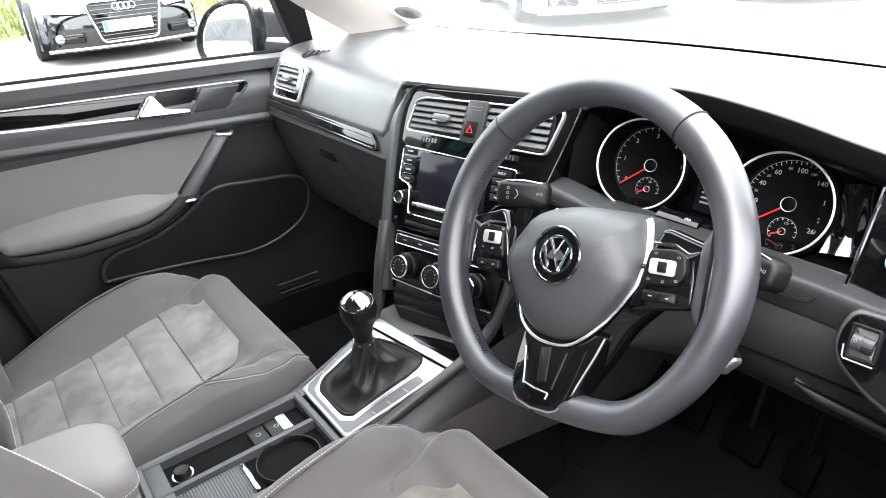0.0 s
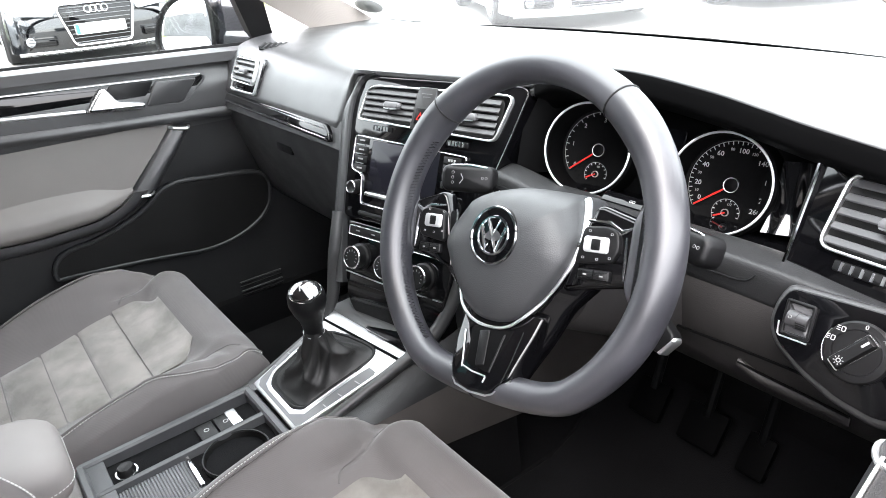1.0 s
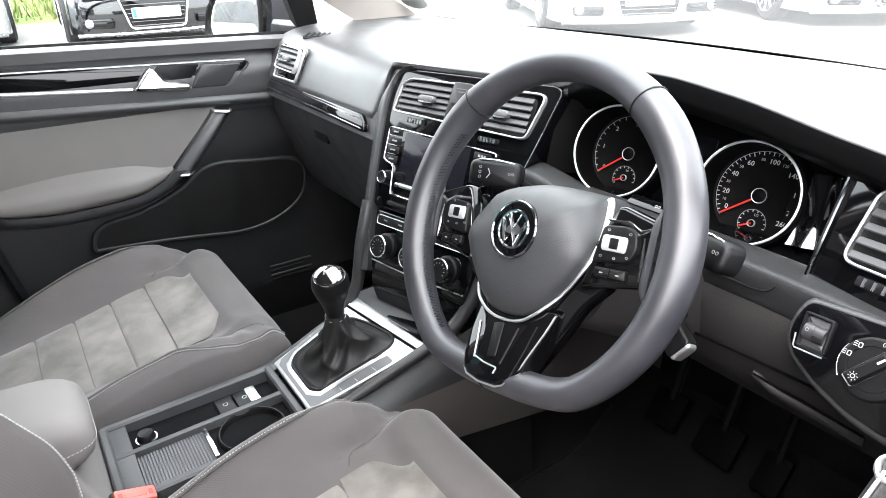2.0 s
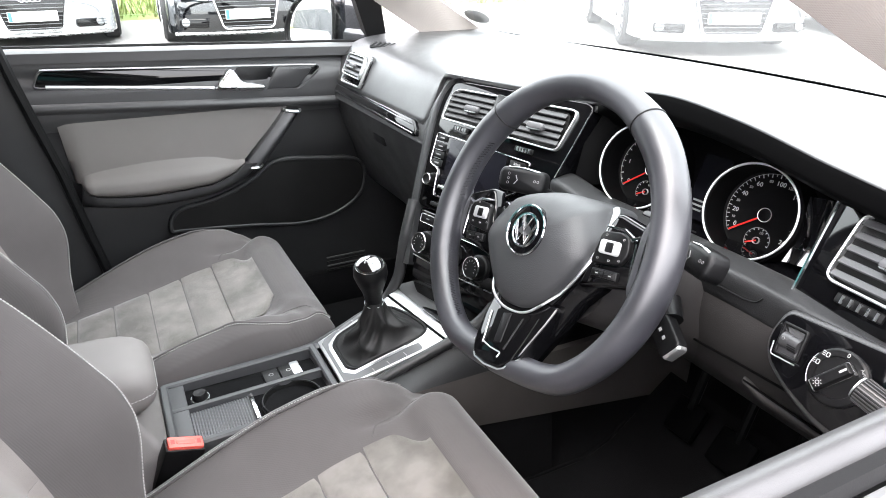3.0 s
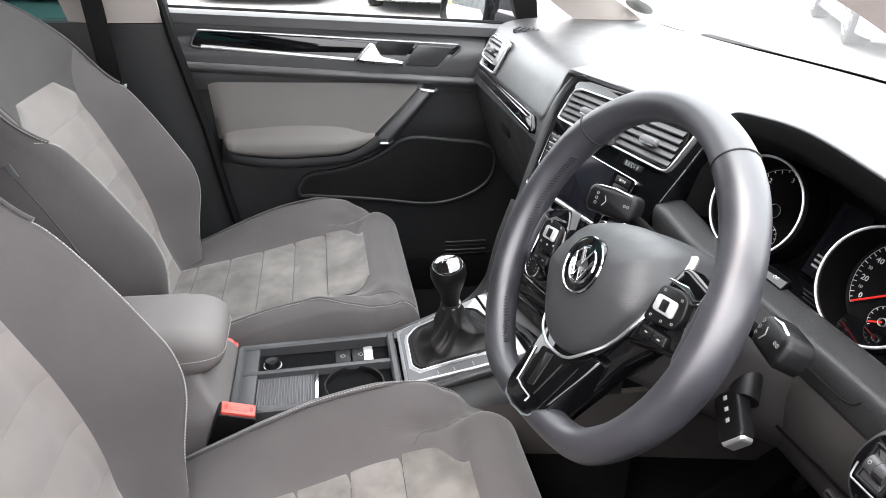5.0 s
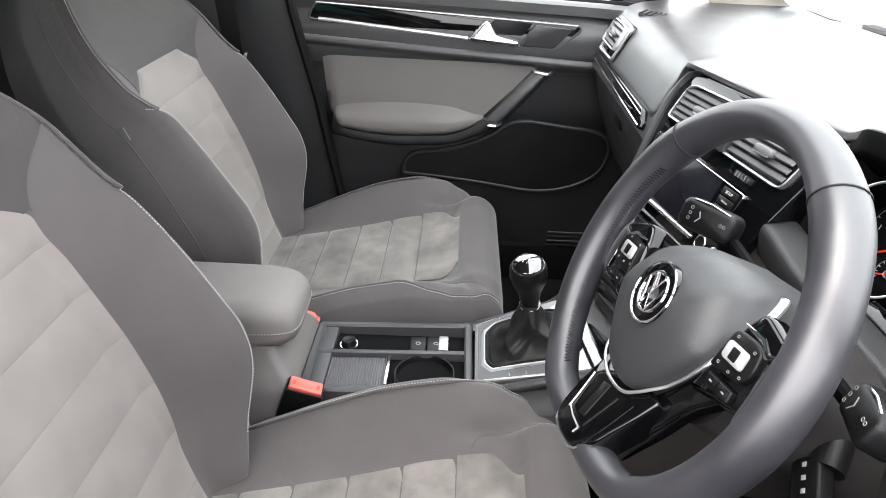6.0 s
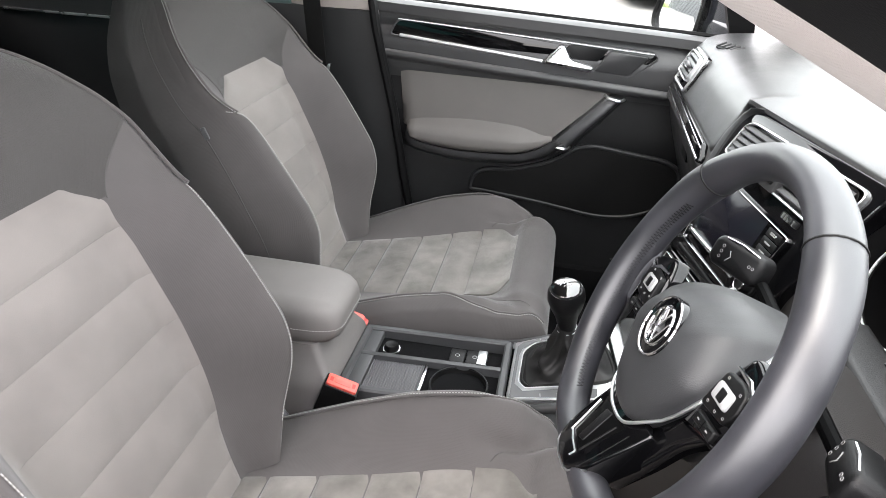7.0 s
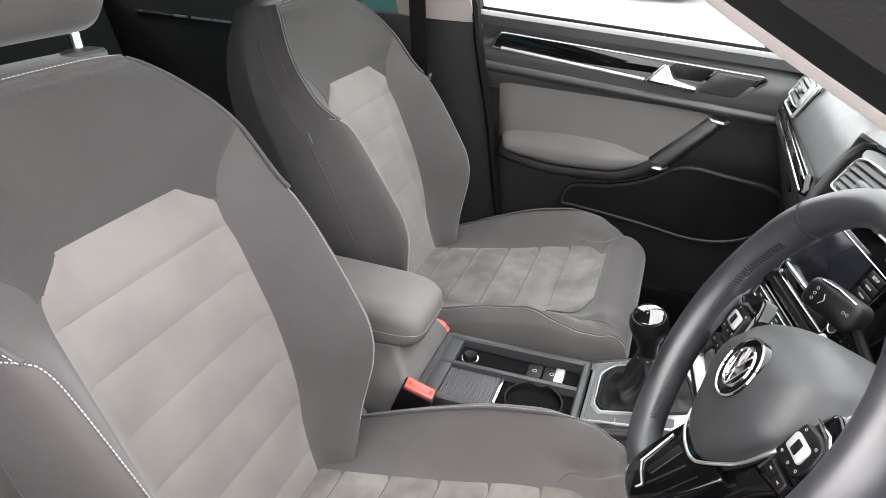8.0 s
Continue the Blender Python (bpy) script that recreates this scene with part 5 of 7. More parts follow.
part("chrome_u", shift(tube([(x, y, 0.0022) for x, y in ((-0.0363, -0.0118), (-0.0264, -0.0372), (-0.0223, -0.0490), (-0.0219, -0.0475), (-0.0082, -0.0502), (0.0090, -0.0510), (0.0098, -0.0522), (0.0092, -0.0574))], 0.0009, 6), FORK), GAUGERING, lower, "thin chrome line")
part("hub", lathe([(0.05, -0.09), (0.045, -0.06), (0.040, -0.045), (0.030, -0.04)], 28), DARK, wheel)

# ---- steering column: shroud, stalks, key ----
column = thing("steering_column", (0.376, 0.28, 0.80), "dark plastic steering column shroud with stalks", "steering column")
COL = axes((0.376, 0.146, 0.870), (1, 0, 0), (0, math.tan(th), 1))


def shroud(u, v):
    a = 2 * math.pi * u
    d = -0.055 - 0.20 * v
    w, h = 0.075 + 0.02 * v, 0.055 + 0.012 * v
    x = w * math.copysign(abs(math.cos(a)) ** 0.6, math.cos(a))
    y = -0.012 + h * math.copysign(abs(math.sin(a)) ** 0.7, math.sin(a)) * (1.25 if math.sin(a) < 0 else 0.78)
    return COL @ Vector((x, y, d))


part("shroud", stack([[shroud(k / 36, v) for k in range(36)] for v in (0, 0.1, 0.3, 0.6, 1.0)]), KNEE, column, "dark grained shroud")


def stalk(x0, x1, tip_w, name, drop):
    sg = 1 if x1 > x0 else -1
    arm = part(name, tube([(0.376 + sg * 0.05, 0.25, 0.855), (x0, 0.248, 0.858)], 0.0065, 10), BLACKOUT, column)
    m = axes(((x0 + x1) / 2, 0.243 - 0.012 * (sg < 0), 0.860 + drop), (1, 0.72 if sg < 0 else -0.25, 0.06 * sg), (0, 0.45, 1))
    hi = abs(x1 - x0) / 2
    lo = -hi
    pad = part("paddle", shift(plate(rrect(lo, hi, -tip_w, tip_w, 0.010), -0.012, 0.011, 0.006), m), DARK, arm, "black stalk paddle with white symbols")
    part("bright_edge", shift(tube([(lo + 0.012, tip_w - 0.001, 0.008), ((lo + hi) / 2, tip_w + 0.0005, 0.008), (hi - 0.01, tip_w - 0.002, 0.008)], 0.0012, 6), m), CHROME, pad)
    cx = (lo + hi) / 2 - 0.012
    for k in range(3):
        part("symbol", shift(hoop(circle(cx - 0.006, 0.007 - 0.006 * k, 0.0018, 14), 0.0005, 0.011, 0.0114, 0.0002), m), PRINT_DIM, pad)
    part("symbol", shift(tube([(cx + 0.004, 0.006, 0.0112), (cx + 0.007, 0.0, 0.0112), (cx + 0.003, -0.006, 0.0112)], 0.0006, 5), m), PRINT_DIM, pad)
    for k in range(2):
        part("symbol", shift(hoop(circle(hi - 0.014 + 0.0045 * k, 0.002, 0.0017, 12), 0.0005, 0.011, 0.0114, 0.0002), m), PRINT_DIM, pad)
    return arm


stalk(0.246, 0.180, 0.0165, "indicator_stalk", 0.008)
stalk(0.490, 0.541, 0.0150, "wiper_stalk", 0.010)
part("ignition_lock", tube([(0.447, 0.278, 0.792), (0.470, 0.262, 0.776)], 0.014, 18), DARK, column)
KEYM = axes((0.479, 0.250, 0.766), (0.85, -0.30, -0.42), (0.25, 0.5, 1))
key = thing("car_key", None, "black car key with a chrome edge in the ignition", "car key", m=KEYM)
part("fob", plate(rrect(-0.024, 0.025, -0.014, 0.014, 0.006), -0.007, 0.008, 0.003), DARK, key, "black key fob")
part("chrome_end", plate(rrect(0.019, 0.0275, -0.0125, 0.0125, 0.004), -0.006, 0.007, 0.003), GAUGERING, key)
for k in range(3):
    part("symbol", box(-0.016 + 0.011 * k - 0.002, -0.016 + 0.011 * k + 0.002, -0.002, 0.002, 0.008, 0.0084), PRINT, key)

# ---- dashboard ----
dash = thing("dashboard", (0.03, 0.5, 0.62), "dark grey dashboard with piano black panels and chrome-edged vents", "dashboard")
STACK = axes((0, 0.29, 0.87), (1, 0.235, 0), (0, 0.37, 1))


def lip(x):
    return 0.318 + 0.235 * x


def top_profile(x):
    """Nine places (y, z) from the rear lip to the windscreen."""
    e = screen_base(x) - 0.004
    p_ = [(0.262, 0.866), (0.277, 0.897), (0.292, 0.926), (0.314, 0.948), (0.362, 0.963), (0.46, 0.969), (0.57, 0.970), (0.67, 0.967), (e, 0.954)]
    y = lip(x)
    c_ = [(y + 0.05, 0.925), (y + 0.025, 0.945), (y + 0.004, 0.951), (y + 0.004, 0.957), (max(0.362, y + 0.03), 0.9645), (0.46, 0.970), (0.57, 0.971), (0.67, 0.967), (e, 0.954)]
    h = curve_at([(0.18, -0.014), (0.26, 0.002), (0.34, 0.008), (0.44, -0.001), (0.56, -0.022), (0.66, -0.036), (0.8, -0.046)], x)
    d_ = [(0.385, 0.958 + h), (0.365, 0.966 + h), (0.3525, 0.975 + h), (0.353, 0.9835 + h), (0.372, 0.9858 + h), (0.46, 0.985 + 0.8 * h), (0.57, 0.980 + 0.5 * h), (0.67, 0.968 + 0.2 * h), (e, 0.954)]
    a, b = smooth(-0.175, -0.135, x), smooth(0.155, 0.235, x)
    out = []
    for P, C, D in zip(p_, c_, d_):
        q = Vector(P).lerp(Vector(C), a).lerp(Vector(D), b)
        out.append(q)
    return out


def dash_top(u, v):
    x = -0.70 + 1.43 * u
    pr = top_profile(x)
    y, z = curve_at([(k / 8, q.x, q.y) for k, q in enumerate(pr)], v)
    return (x, y, z)


upper = part("upper_pad", sheet(dash_top, 110, 40, (0, 0.004, -0.012)), DASH, dash, "soft dark dashboard top", sharp=60)
DEM = axes((-0.552, 0.338, 0.9575), (0.9, 0.42, 0), (0, 1, 0.3))
slot = part("demister_slot", shift(box(-0.036, 0.036, -0.011, 0.011, -0.006, 0.002, 0.003, 1), DEM), DARK, dash)
for k in range(5):
    part("louvre", shift(box(-0.032 + 0.0145 * k, -0.027 + 0.0145 * k, -0.010, 0.010, 0.001, 0.004), DEM), DASH_HARD, slot)
# plain dark sheet painting the shade in the dash's windscreen corner
part("speaker_grille", sheet(lambda u, v: (lambda q: (q[0], q[1], q[2] + 0.0012))(dash_top(0.05 + 0.09 * u, 0.86 + 0.09 * v)), 10, 6, (0, 0, -0.001)), DARK, dash)

# passenger side: strip, glovebox
STRIP = axes((-0.43, 0.2575, 0.850), (1, -0.012, 0), (0, 0.3, 1))
band = rounded([(-0.252, -0.010), (0.240, -0.014), (0.2465, -0.010), (0.240, 0.002), (0.222, 0.0145), (-0.236, 0.012)], 0.005)
inlay = part("inlay", shift(plate(band, -0.02, 0.004, 0.002), STRIP), GLOSS, dash, "piano black strip")
for yy, r in ((-0.0065, 0.0018), (0.0095, 0.0010)):
    part("chrome_line", shift(tube([(-0.240 + (0.478 - 1.2 * max(0.0, yy)) * k / 12, yy - 0.003 * k / 12, 0.0045) for k in range(13)], r, 6), STRIP), CHROME, inlay)
part("face", sheet(lambda u, v: (-0.70 + 0.555 * u, 0.268 - 0.014 * v, 0.872 - 0.045 * v), 10, 3, (0, 0.02, 0)), DASH, dash)
part("glovebox", sheet(lambda u, v: (-0.70 + 0.56 * u, *curve_at([(0, 0.262, 0.838), (0.15, 0.268, 0.80), (0.5, 0.30, 0.70), (0.85, 0.345, 0.60), (1, 0.40, 0.57)], v)), 14, 16, (0, 0.02, 0)), DASH_HARD, dash, "dark glovebox lid")
part("glovebox_latch", box(-0.47, -0.40, 0.272, 0.283, 0.765, 0.785, 0.003), DARK, dash)
part("toe_cover", sheet(lambda u, v: (-0.70 + 0.56 * u, 0.40 + 0.3 * v, 0.572 - 0.02 * v), 4, 4, (0, 0, -0.01)), DARK, dash)


def vent(parent, m, x0, x1, y0, y1, slats, taper=0.0, tab=None, rim=True):
    """An air vent: chrome rim, hollow, slats and a thumb tab."""
    outline = rounded([(x0 - taper, y0), (x1, y0 - 0.3 * taper), (x1 + taper, y1), (x0 + 0.4 * taper, y1)], 0.014, 6)
    body = part("vent", shift(plate(outline, -0.004, 0.0006, 0.0003), m), BOOT, parent, "air vent with dark slats")
    if rim:
        part("chrome_rim", shift(hoop(outline, 0.0026, -0.004, 0.0085, 0.0012), m), GAUGERING, body, "bright chrome rim")
    for k in range(slats):
        y = y0 + (y1 - y0) * (k + 0.7) / (slats + 0.4)
        t = (y - y0) / (y1 - y0)
        a, b = x0 + 0.0035 - taper * (1 - 1.4 * t), x1 - 0.0035 + taper * t
        part("slat", shift(box(a, b, -0.0042, 0.0042, -0.0011, 0.0011, 0.001, 1), m @ pose(0, y, 0.0048, -30)), SLAT, body)
    cx, cy = tab or ((x0 + x1) / 2, (y0 + y1) / 2)
    thumb = part("tab", shift(plate(rounded([(cx - 0.017, cy - 0.001), (cx - 0.015, cy - 0.0055), (cx + 0.014, cy - 0.0055), (cx + 0.017, cy + 0.0005), (cx + 0.014, cy + 0.0050), (cx - 0.014, cy + 0.0050)], 0.003), 0.002, 0.0125, 0.0025), m), GREYBTN, body, "grey adjusting tab")
    part("tab_edge", shift(tube([(cx - 0.014, cy - 0.0050, 0.0112), (cx, cy - 0.0058, 0.0118), (cx + 0.013, cy - 0.0050, 0.0112)], 0.0011, 6), m), SATIN, thumb)
    return body


PV = axes((-0.566, 0.2765, 0.909), (1, 0.0, 0), (0, 0.45, 1))
bezel = rounded([(-0.067, -0.042), (0.060, -0.040), (0.066, 0.036), (-0.054, 0.038)], 0.012)
holder = part("vent_frame", shift(plate(bezel, -0.03, 0.002, 0.002), PV), GLOSS, dash, "piano black vent surround")
part("vent_edge", shift(hoop(bezel, 0.0050, -0.004, 0.0050, 0.002), PV), FRAMESILVER, holder, "bright outer edge")
vent(dash, Matrix(PV) @ pose(0, 0, 0.003), -0.054, 0.053, -0.021, 0.030, 4, 0.004, tab=(0.0, 0.004))
part("vent_thumbwheel", shift(box(-0.035, 0.005, -0.034, -0.027, 0.002, 0.006, 0.002, 1), PV), GLOSS, dash)

# centre panel
panel = rounded([(-0.120, -0.142), (0.128, -0.142), (0.166, -0.025), (0.198, 0.080), (0.190, 0.0890), (-0.083, 0.0850), (-0.108, 0.0790), (-0.123, 0.058), (-0.132, 0.0), (-0.131, -0.06)], 0.012)
centre = part("centre_panel", shift(plate(panel, -0.05, 0.0, 0.003), STACK), GLOSS, dash, "piano black centre panel")
part("hazard_block", shift(plate(rounded([(0.006, 0.012), (0.043, 0.012), (0.050, 0.074), (0.015, 0.074)], 0.003), 0, 0.010, 0.001), STACK), DASH_HARD, centre)
hz = part("hazard_button", shift(plate(rounded([(0.014, 0.020), (0.036, 0.020), (0.038, 0.044), (0.016, 0.044)], 0.003), 0.010, 0.0125, 0.001), STACK), DARK, centre)
part("triangle", shift(hoop([(0.019, 0.026), (0.032, 0.026), (0.0262, 0.038)], 0.0026, 0.0125, 0.0130, 0.0002), STACK), NEEDLE, hz, "red hazard triangle")
part("label_lines", shift(join(box(0.022, 0.042, 0.064, 0.0652, 0.010, 0.0104), box(0.025, 0.039, 0.0595, 0.0607, 0.010, 0.0104)), STACK), GREYBTN, centre)
bank = rounded([(-0.1085, 0.0150), (0.1500, 0.0100), (0.1590, 0.0140), (0.1770, 0.0680), (0.1715, 0.0752), (-0.078, 0.0712), (-0.095, 0.0635)], 0.009, 5)
part("chrome_rim", shift(hoop(bank, 0.0026, -0.004, 0.0075, 0.0012), STACK), GAUGERING, centre, "bright chrome rim round both vents")
vent(dash, STACK, -0.100, 0.008, 0.0185, 0.0675, 5, 0.005, tab=(-0.036, 0.043), rim=False)
vent(dash, STACK, 0.046, 0.158, 0.0150, 0.0700, 5, 0.005, tab=(0.1076, 0.0405), rim=False)
part("edge_line", shift(tube([(0.1935, 0.069, 0.0006), (0.1800, 0.0232, 0.0006), (0.1640, -0.026, 0.0006)], 0.0008, 6), STACK), SATIN, centre)
for x, y in ((-0.056, 0.006), (0.093, 0.0005)):
    tw = part("thumbwheel", shift(plate(rrect(x - 0.019, x + 0.019, y - 0.004, y + 0.004, 0.002), 0, 0.003, 0.001), STACK), DARK, centre)
    for k in range(5):
        part("rib", shift(box(x - 0.012 + 0.006 * k - 0.0014, x - 0.012 + 0.006 * k + 0.0014, y - 0.0034, y + 0.0034, 0.003, 0.0048), STACK), SATIN, tw)
unit = rounded([(-0.078, -0.116), (0.082, -0.116), (0.085, -0.077), (0.111, -0.062), (0.1185, -0.015), (-0.106, -0.0085), (-0.1075, -0.063), (-0.083, -0.070)], 0.006)
radio = part("radio_unit", shift(plate(unit, 0, 0.006, 0.002), STACK), GLOSS, centre, "touch-screen radio")
part("unit_rim", shift(hoop(unit, 0.0018, 0.0, 0.008, 0.0006), STACK), CHROME, radio, "thin chrome outline")
part("display", shift(plate(rrect(-0.067, 0.069, -0.0925, -0.014, 0.003), 0.006, 0.0072, 0.0004), STACK), SCREEN, radio, "dark switched-off display")
part("display_sill", shift(plate(rrect(-0.070, 0.072, -0.1005, -0.0940, 0.002), 0.006, 0.010, 0.002), STACK), SATIN, radio, "silver edge below the display")
for k in range(4):
    y = -0.016 - 0.0145 * k
    part("side_key", shift(plate(rrect(-0.102, -0.0755, y - 0.0055, y + 0.0055, 0.001), 0.006, 0.0072, 0.0006), STACK), DARK, radio)
    part("key_print", shift(box(-0.095, -0.084, y - 0.0012, y + 0.0012, 0.0072, 0.0076), STACK), PRINT_DIM, radio)
    part("key_line", shift(box(-0.101, -0.083, y - 0.0072, y - 0.0064, 0.006, 0.0078), STACK), SATIN, radio)
    y2 = -0.024 - 0.0120 * k
    part("side_key", shift(plate(rrect(0.077, 0.108, y2 - 0.0052, y2 + 0.0052, 0.001), 0.006, 0.0072, 0.0006), STACK), DARK, radio)
    if k in (0, 3):
        part("key_print", letters("SETUP" if k == 0 else "MENU", 0.0052, Matrix(STACK) @ pose(0.0925, y2, 0.0076)), PRINT, radio)
    else:
        part("key_print", shift(box(0.086, 0.099, y2 - 0.001, y2 + 0.001, 0.008, 0.0084), STACK), PRINT_DIM, radio)
for x in (-0.093, 0.104):
    kn = part("knob", shift(lathe([(0.0125, 0.0), (0.0125, 0.004), (0.0105, 0.005), (0.010, 0.017), (0.0085, 0.0185), (0.006, 0.0175), (0.0, 0.0175)], 28), Matrix(STACK) @ pose(x, -0.091, 0)), DARK, radio, "ribbed control knob")
    part("knob_ring", shift(tube([(0.0093 * math.cos(a), 0.0093 * math.sin(a), 0.018) for a in [2 * math.pi * j / 24 for j in range(24)]], 0.0011, 6, True), Matrix(STACK) @ pose(x, -0.091, 0)), CHROME, kn)
part("disc_slot", shift(plate(rrect(-0.085, 0.11, -0.134, -0.127, 0.002), 0, 0.003, 0.001), STACK), DARK, centre)
# climate controls
LOW = Matrix(STACK) @ pose(0, -0.146, 0.0)
clim = part("climate_panel", shift(plate(rounded([(-0.098, -0.10), (0.108, -0.10), (0.122, 0.0), (-0.112, 0.0)], 0.006), -0.05, -0.002, 0.003), LOW), GLOSS, dash, "piano black climate panel")
rowk = rrect(-0.098, 0.115, -0.022, -0.006, 0.003)
part("button_row", shift(plate(rowk, -0.002, 0.003, 0.001), LOW), DARK, clim)
part("row_rim", shift(hoop(rowk, 0.0011, -0.002, 0.0045, 0.0004), LOW), SATIN, clim)
for k in range(6):
    part("symbol", shift(box(-0.083 + 0.034 * k, -0.075 + 0.034 * k, -0.0145, -0.0125, 0.003, 0.0034), LOW), PRINT_DIM, clim)
for x in (-0.068, -0.0, 0.068):
    M = LOW @ pose(x, -0.054, 0)
    kn = part("dial", shift(lathe([(0.0215, -0.002), (0.0215, 0.004), (0.0185, 0.006), (0.0175, 0.02), (0.016, 0.0215), (0.0, 0.0205)], 36), M), DARK, clim, "round climate dial")
    part("dial_ring", shift(tube([(0.0172 * math.cos(a), 0.0172 * math.sin(a), 0.0205) for a in [2 * math.pi * j / 32 for j in range(32)]], 0.0013, 6, True), M), CHROME, kn)
    for j in range(9):
        a = radians(210 - 30 * j)
        part("tick", shift(box(0.0095, 0.0125, -0.0006, 0.0006, 0.021, 0.0214), M @ pose(0, 0, 0, 0, 0, math.degrees(a))), PRINT_DIM, kn)
part("lower_line", shift(tube([(-0.097, -0.083, 0.0), (0.0, -0.086, 0.0), (0.107, -0.083, 0.0)], 0.0012, 6), LOW), SATIN, clim)
part("bin_face", sheet(lambda u, v: LOW @ Vector((-0.094 + 0.198 * u, -0.10 - 0.075 * v, -0.004 - 0.05 * v * v)), 6, 6, (0, 0.03, 0)), GLOSS, dash, "black flap of the lower bin")
# grey band beside the centre panel, running on down to the tunnel
EDGE = [(0, -0.099, -0.250), (0.3, -0.117, -0.142), (0.68, -0.126, 0.02), (0.84, -0.120, 0.064), (0.93, -0.106, 0.083), (1, -0.085, 0.089)]


def side_band(u, v):
    x, y = curve_at(EDGE, u)
    x2, y2 = curve_at(EDGE, min(1, u + 0.01))
    x1, y1 = curve_at(EDGE, max(0, u - 0.01))
    t = Vector((x2 - x1, y2 - y1)).normalized()
    k = 0.032 * v * (1 - 0.9 * smooth(0.66, 0.95, u))
    return STACK @ Vector((x - t.y * k, y + t.x * k, 0.005 * math.sin(math.pi * min(1, 0.25 + v)) - 0.008 * v ** 3))


part("side_trim", sheet(side_band, 40, 8, STACK.to_3x3() @ Vector((0.0, 0, -0.03))), DASH, dash, "grey band beside the centre panel", sharp=60)
for pts in ([(-0.114, 0.213, 0.742), (-0.106, 0.198, 0.705), (-0.103, 0.188, 0.675), (-0.103, 0.181, 0.638), (-0.103, 0.174, 0.606), (-0.104, 0.163, 0.584), (-0.104, 0.149, 0.566), (-0.103, 0.128, 0.550), (-0.101, 0.090, 0.537), (-0.098, 0.047, 0.521), (-0.097, -0.005, 0.504), (-0.097, -0.066, 0.494)],
            [(0.134, 0.300, 0.745), (0.126, 0.272, 0.683), (0.123, 0.252, 0.643), (0.121, 0.234, 0.618), (0.118, 0.212, 0.600), (0.116, 0.188, 0.588), (0.112, 0.152, 0.574), (0.106, 0.090, 0.552), (0.100, 0.040, 0.532), (0.097, -0.005, 0.516), (0.097, -0.066, 0.505)]):
    n = len(pts) - 1
    dense = [curve_at([(k / n, *q) for k, q in enumerate(pts)], j / 60) for j in range(61)]
    part("side_trim", tube(dense, [0.0108 - 0.0030 * smooth(18, 48, j) for j in range(61)], 14, up=(1, 0, 0)), DASH_HARD, dash, "grey band running down beside the console", sharp=70)
part("stack_cheek", sheet(lambda u, v: (lambda q: (q[0] + 0.012, q[1] + 0.02 + 0.30 * u, q[2] - 0.02 * u))(curve_at([(k / 4, *q) for k, q in enumerate([(-0.142, 0.27, 0.90), (-0.142, 0.240, 0.82), (-0.130, 0.230, 0.735), (-0.118, 0.215, 0.665), (-0.112, 0.195, 0.58)])], v)), 5, 12, (0.02, 0, 0)), DASH_HARD, dash)
part("stack_cheek", sheet(lambda u, v: (lambda q: (q[0] - 0.004, q[1] + 0.025 + 0.25 * u, q[2] - 0.02 * u))(curve_at([(k / 3, *q) for k, q in enumerate([(0.150, 0.310, 0.82), (0.134, 0.285, 0.70), (0.124, 0.24, 0.63), (0.116, 0.20, 0.58)])], v)), 5, 12, (-0.02, 0, 0)), DASH_HARD, dash)
part("tunnel_trim", sheet(lambda u, v: (0.147 + 0.004 * math.sin(math.pi * v), 0.68 * u, 0.529 + (0.459 - 0.112 * u - 0.529) * v), 12, 8, (-0.012, 0, 0)), TRIMGREY, dash, "warm grey panel beside the tunnel")
part("tunnel_trim", sheet(lambda u, v: (0.102 + 0.024 * u + (0.045 - 0.024 * u) * v + 0.006 * math.sin(math.pi * v), 0.02 + 0.30 * u, 0.526 + 0.088 * u + (0.003 - 0.088 * u) * v), 12, 8, (-0.010, 0, -0.004)), DOORDARK, dash, "dark flank of the console")

# instrument cluster
def hood(u, v):
    x = 0.195 + 0.50 * u
    pr = top_profile(x)
    e = smooth(0.195, 0.24, x)
    pts = [pr[3] + Vector((-0.0022, -0.0008)), pr[3].lerp(pr[2], 0.5) + Vector((-0.003, -0.003)), pr[2] + Vector((-0.003, -0.013)), pr[1] + Vector((0.0, -0.016)), pr[0] + Vector((0.0, -0.018)), pr[0] + Vector((0.06, -0.024))]
    y, z = curve_at([(k / 5, q.x, q.y) for k, q in enumerate(pts)], v)
    return (x, y + 0.004 * (1 - e), z)


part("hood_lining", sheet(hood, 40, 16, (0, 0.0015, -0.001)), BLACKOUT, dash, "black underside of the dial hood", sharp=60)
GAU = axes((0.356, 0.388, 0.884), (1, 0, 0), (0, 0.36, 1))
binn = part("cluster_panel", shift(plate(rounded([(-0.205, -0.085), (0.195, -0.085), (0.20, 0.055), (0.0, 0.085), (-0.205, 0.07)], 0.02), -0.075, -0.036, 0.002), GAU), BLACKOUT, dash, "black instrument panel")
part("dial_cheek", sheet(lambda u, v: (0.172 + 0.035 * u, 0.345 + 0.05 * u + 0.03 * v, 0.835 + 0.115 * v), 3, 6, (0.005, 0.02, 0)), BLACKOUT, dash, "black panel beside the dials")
part("cluster_floor", sheet(lambda u, v: (0.15 + 0.42 * u, 0.33 + 0.08 * v, 0.832 - 0.004 * v), 4, 3, (0, 0, -0.01)), GLOSS, dash)
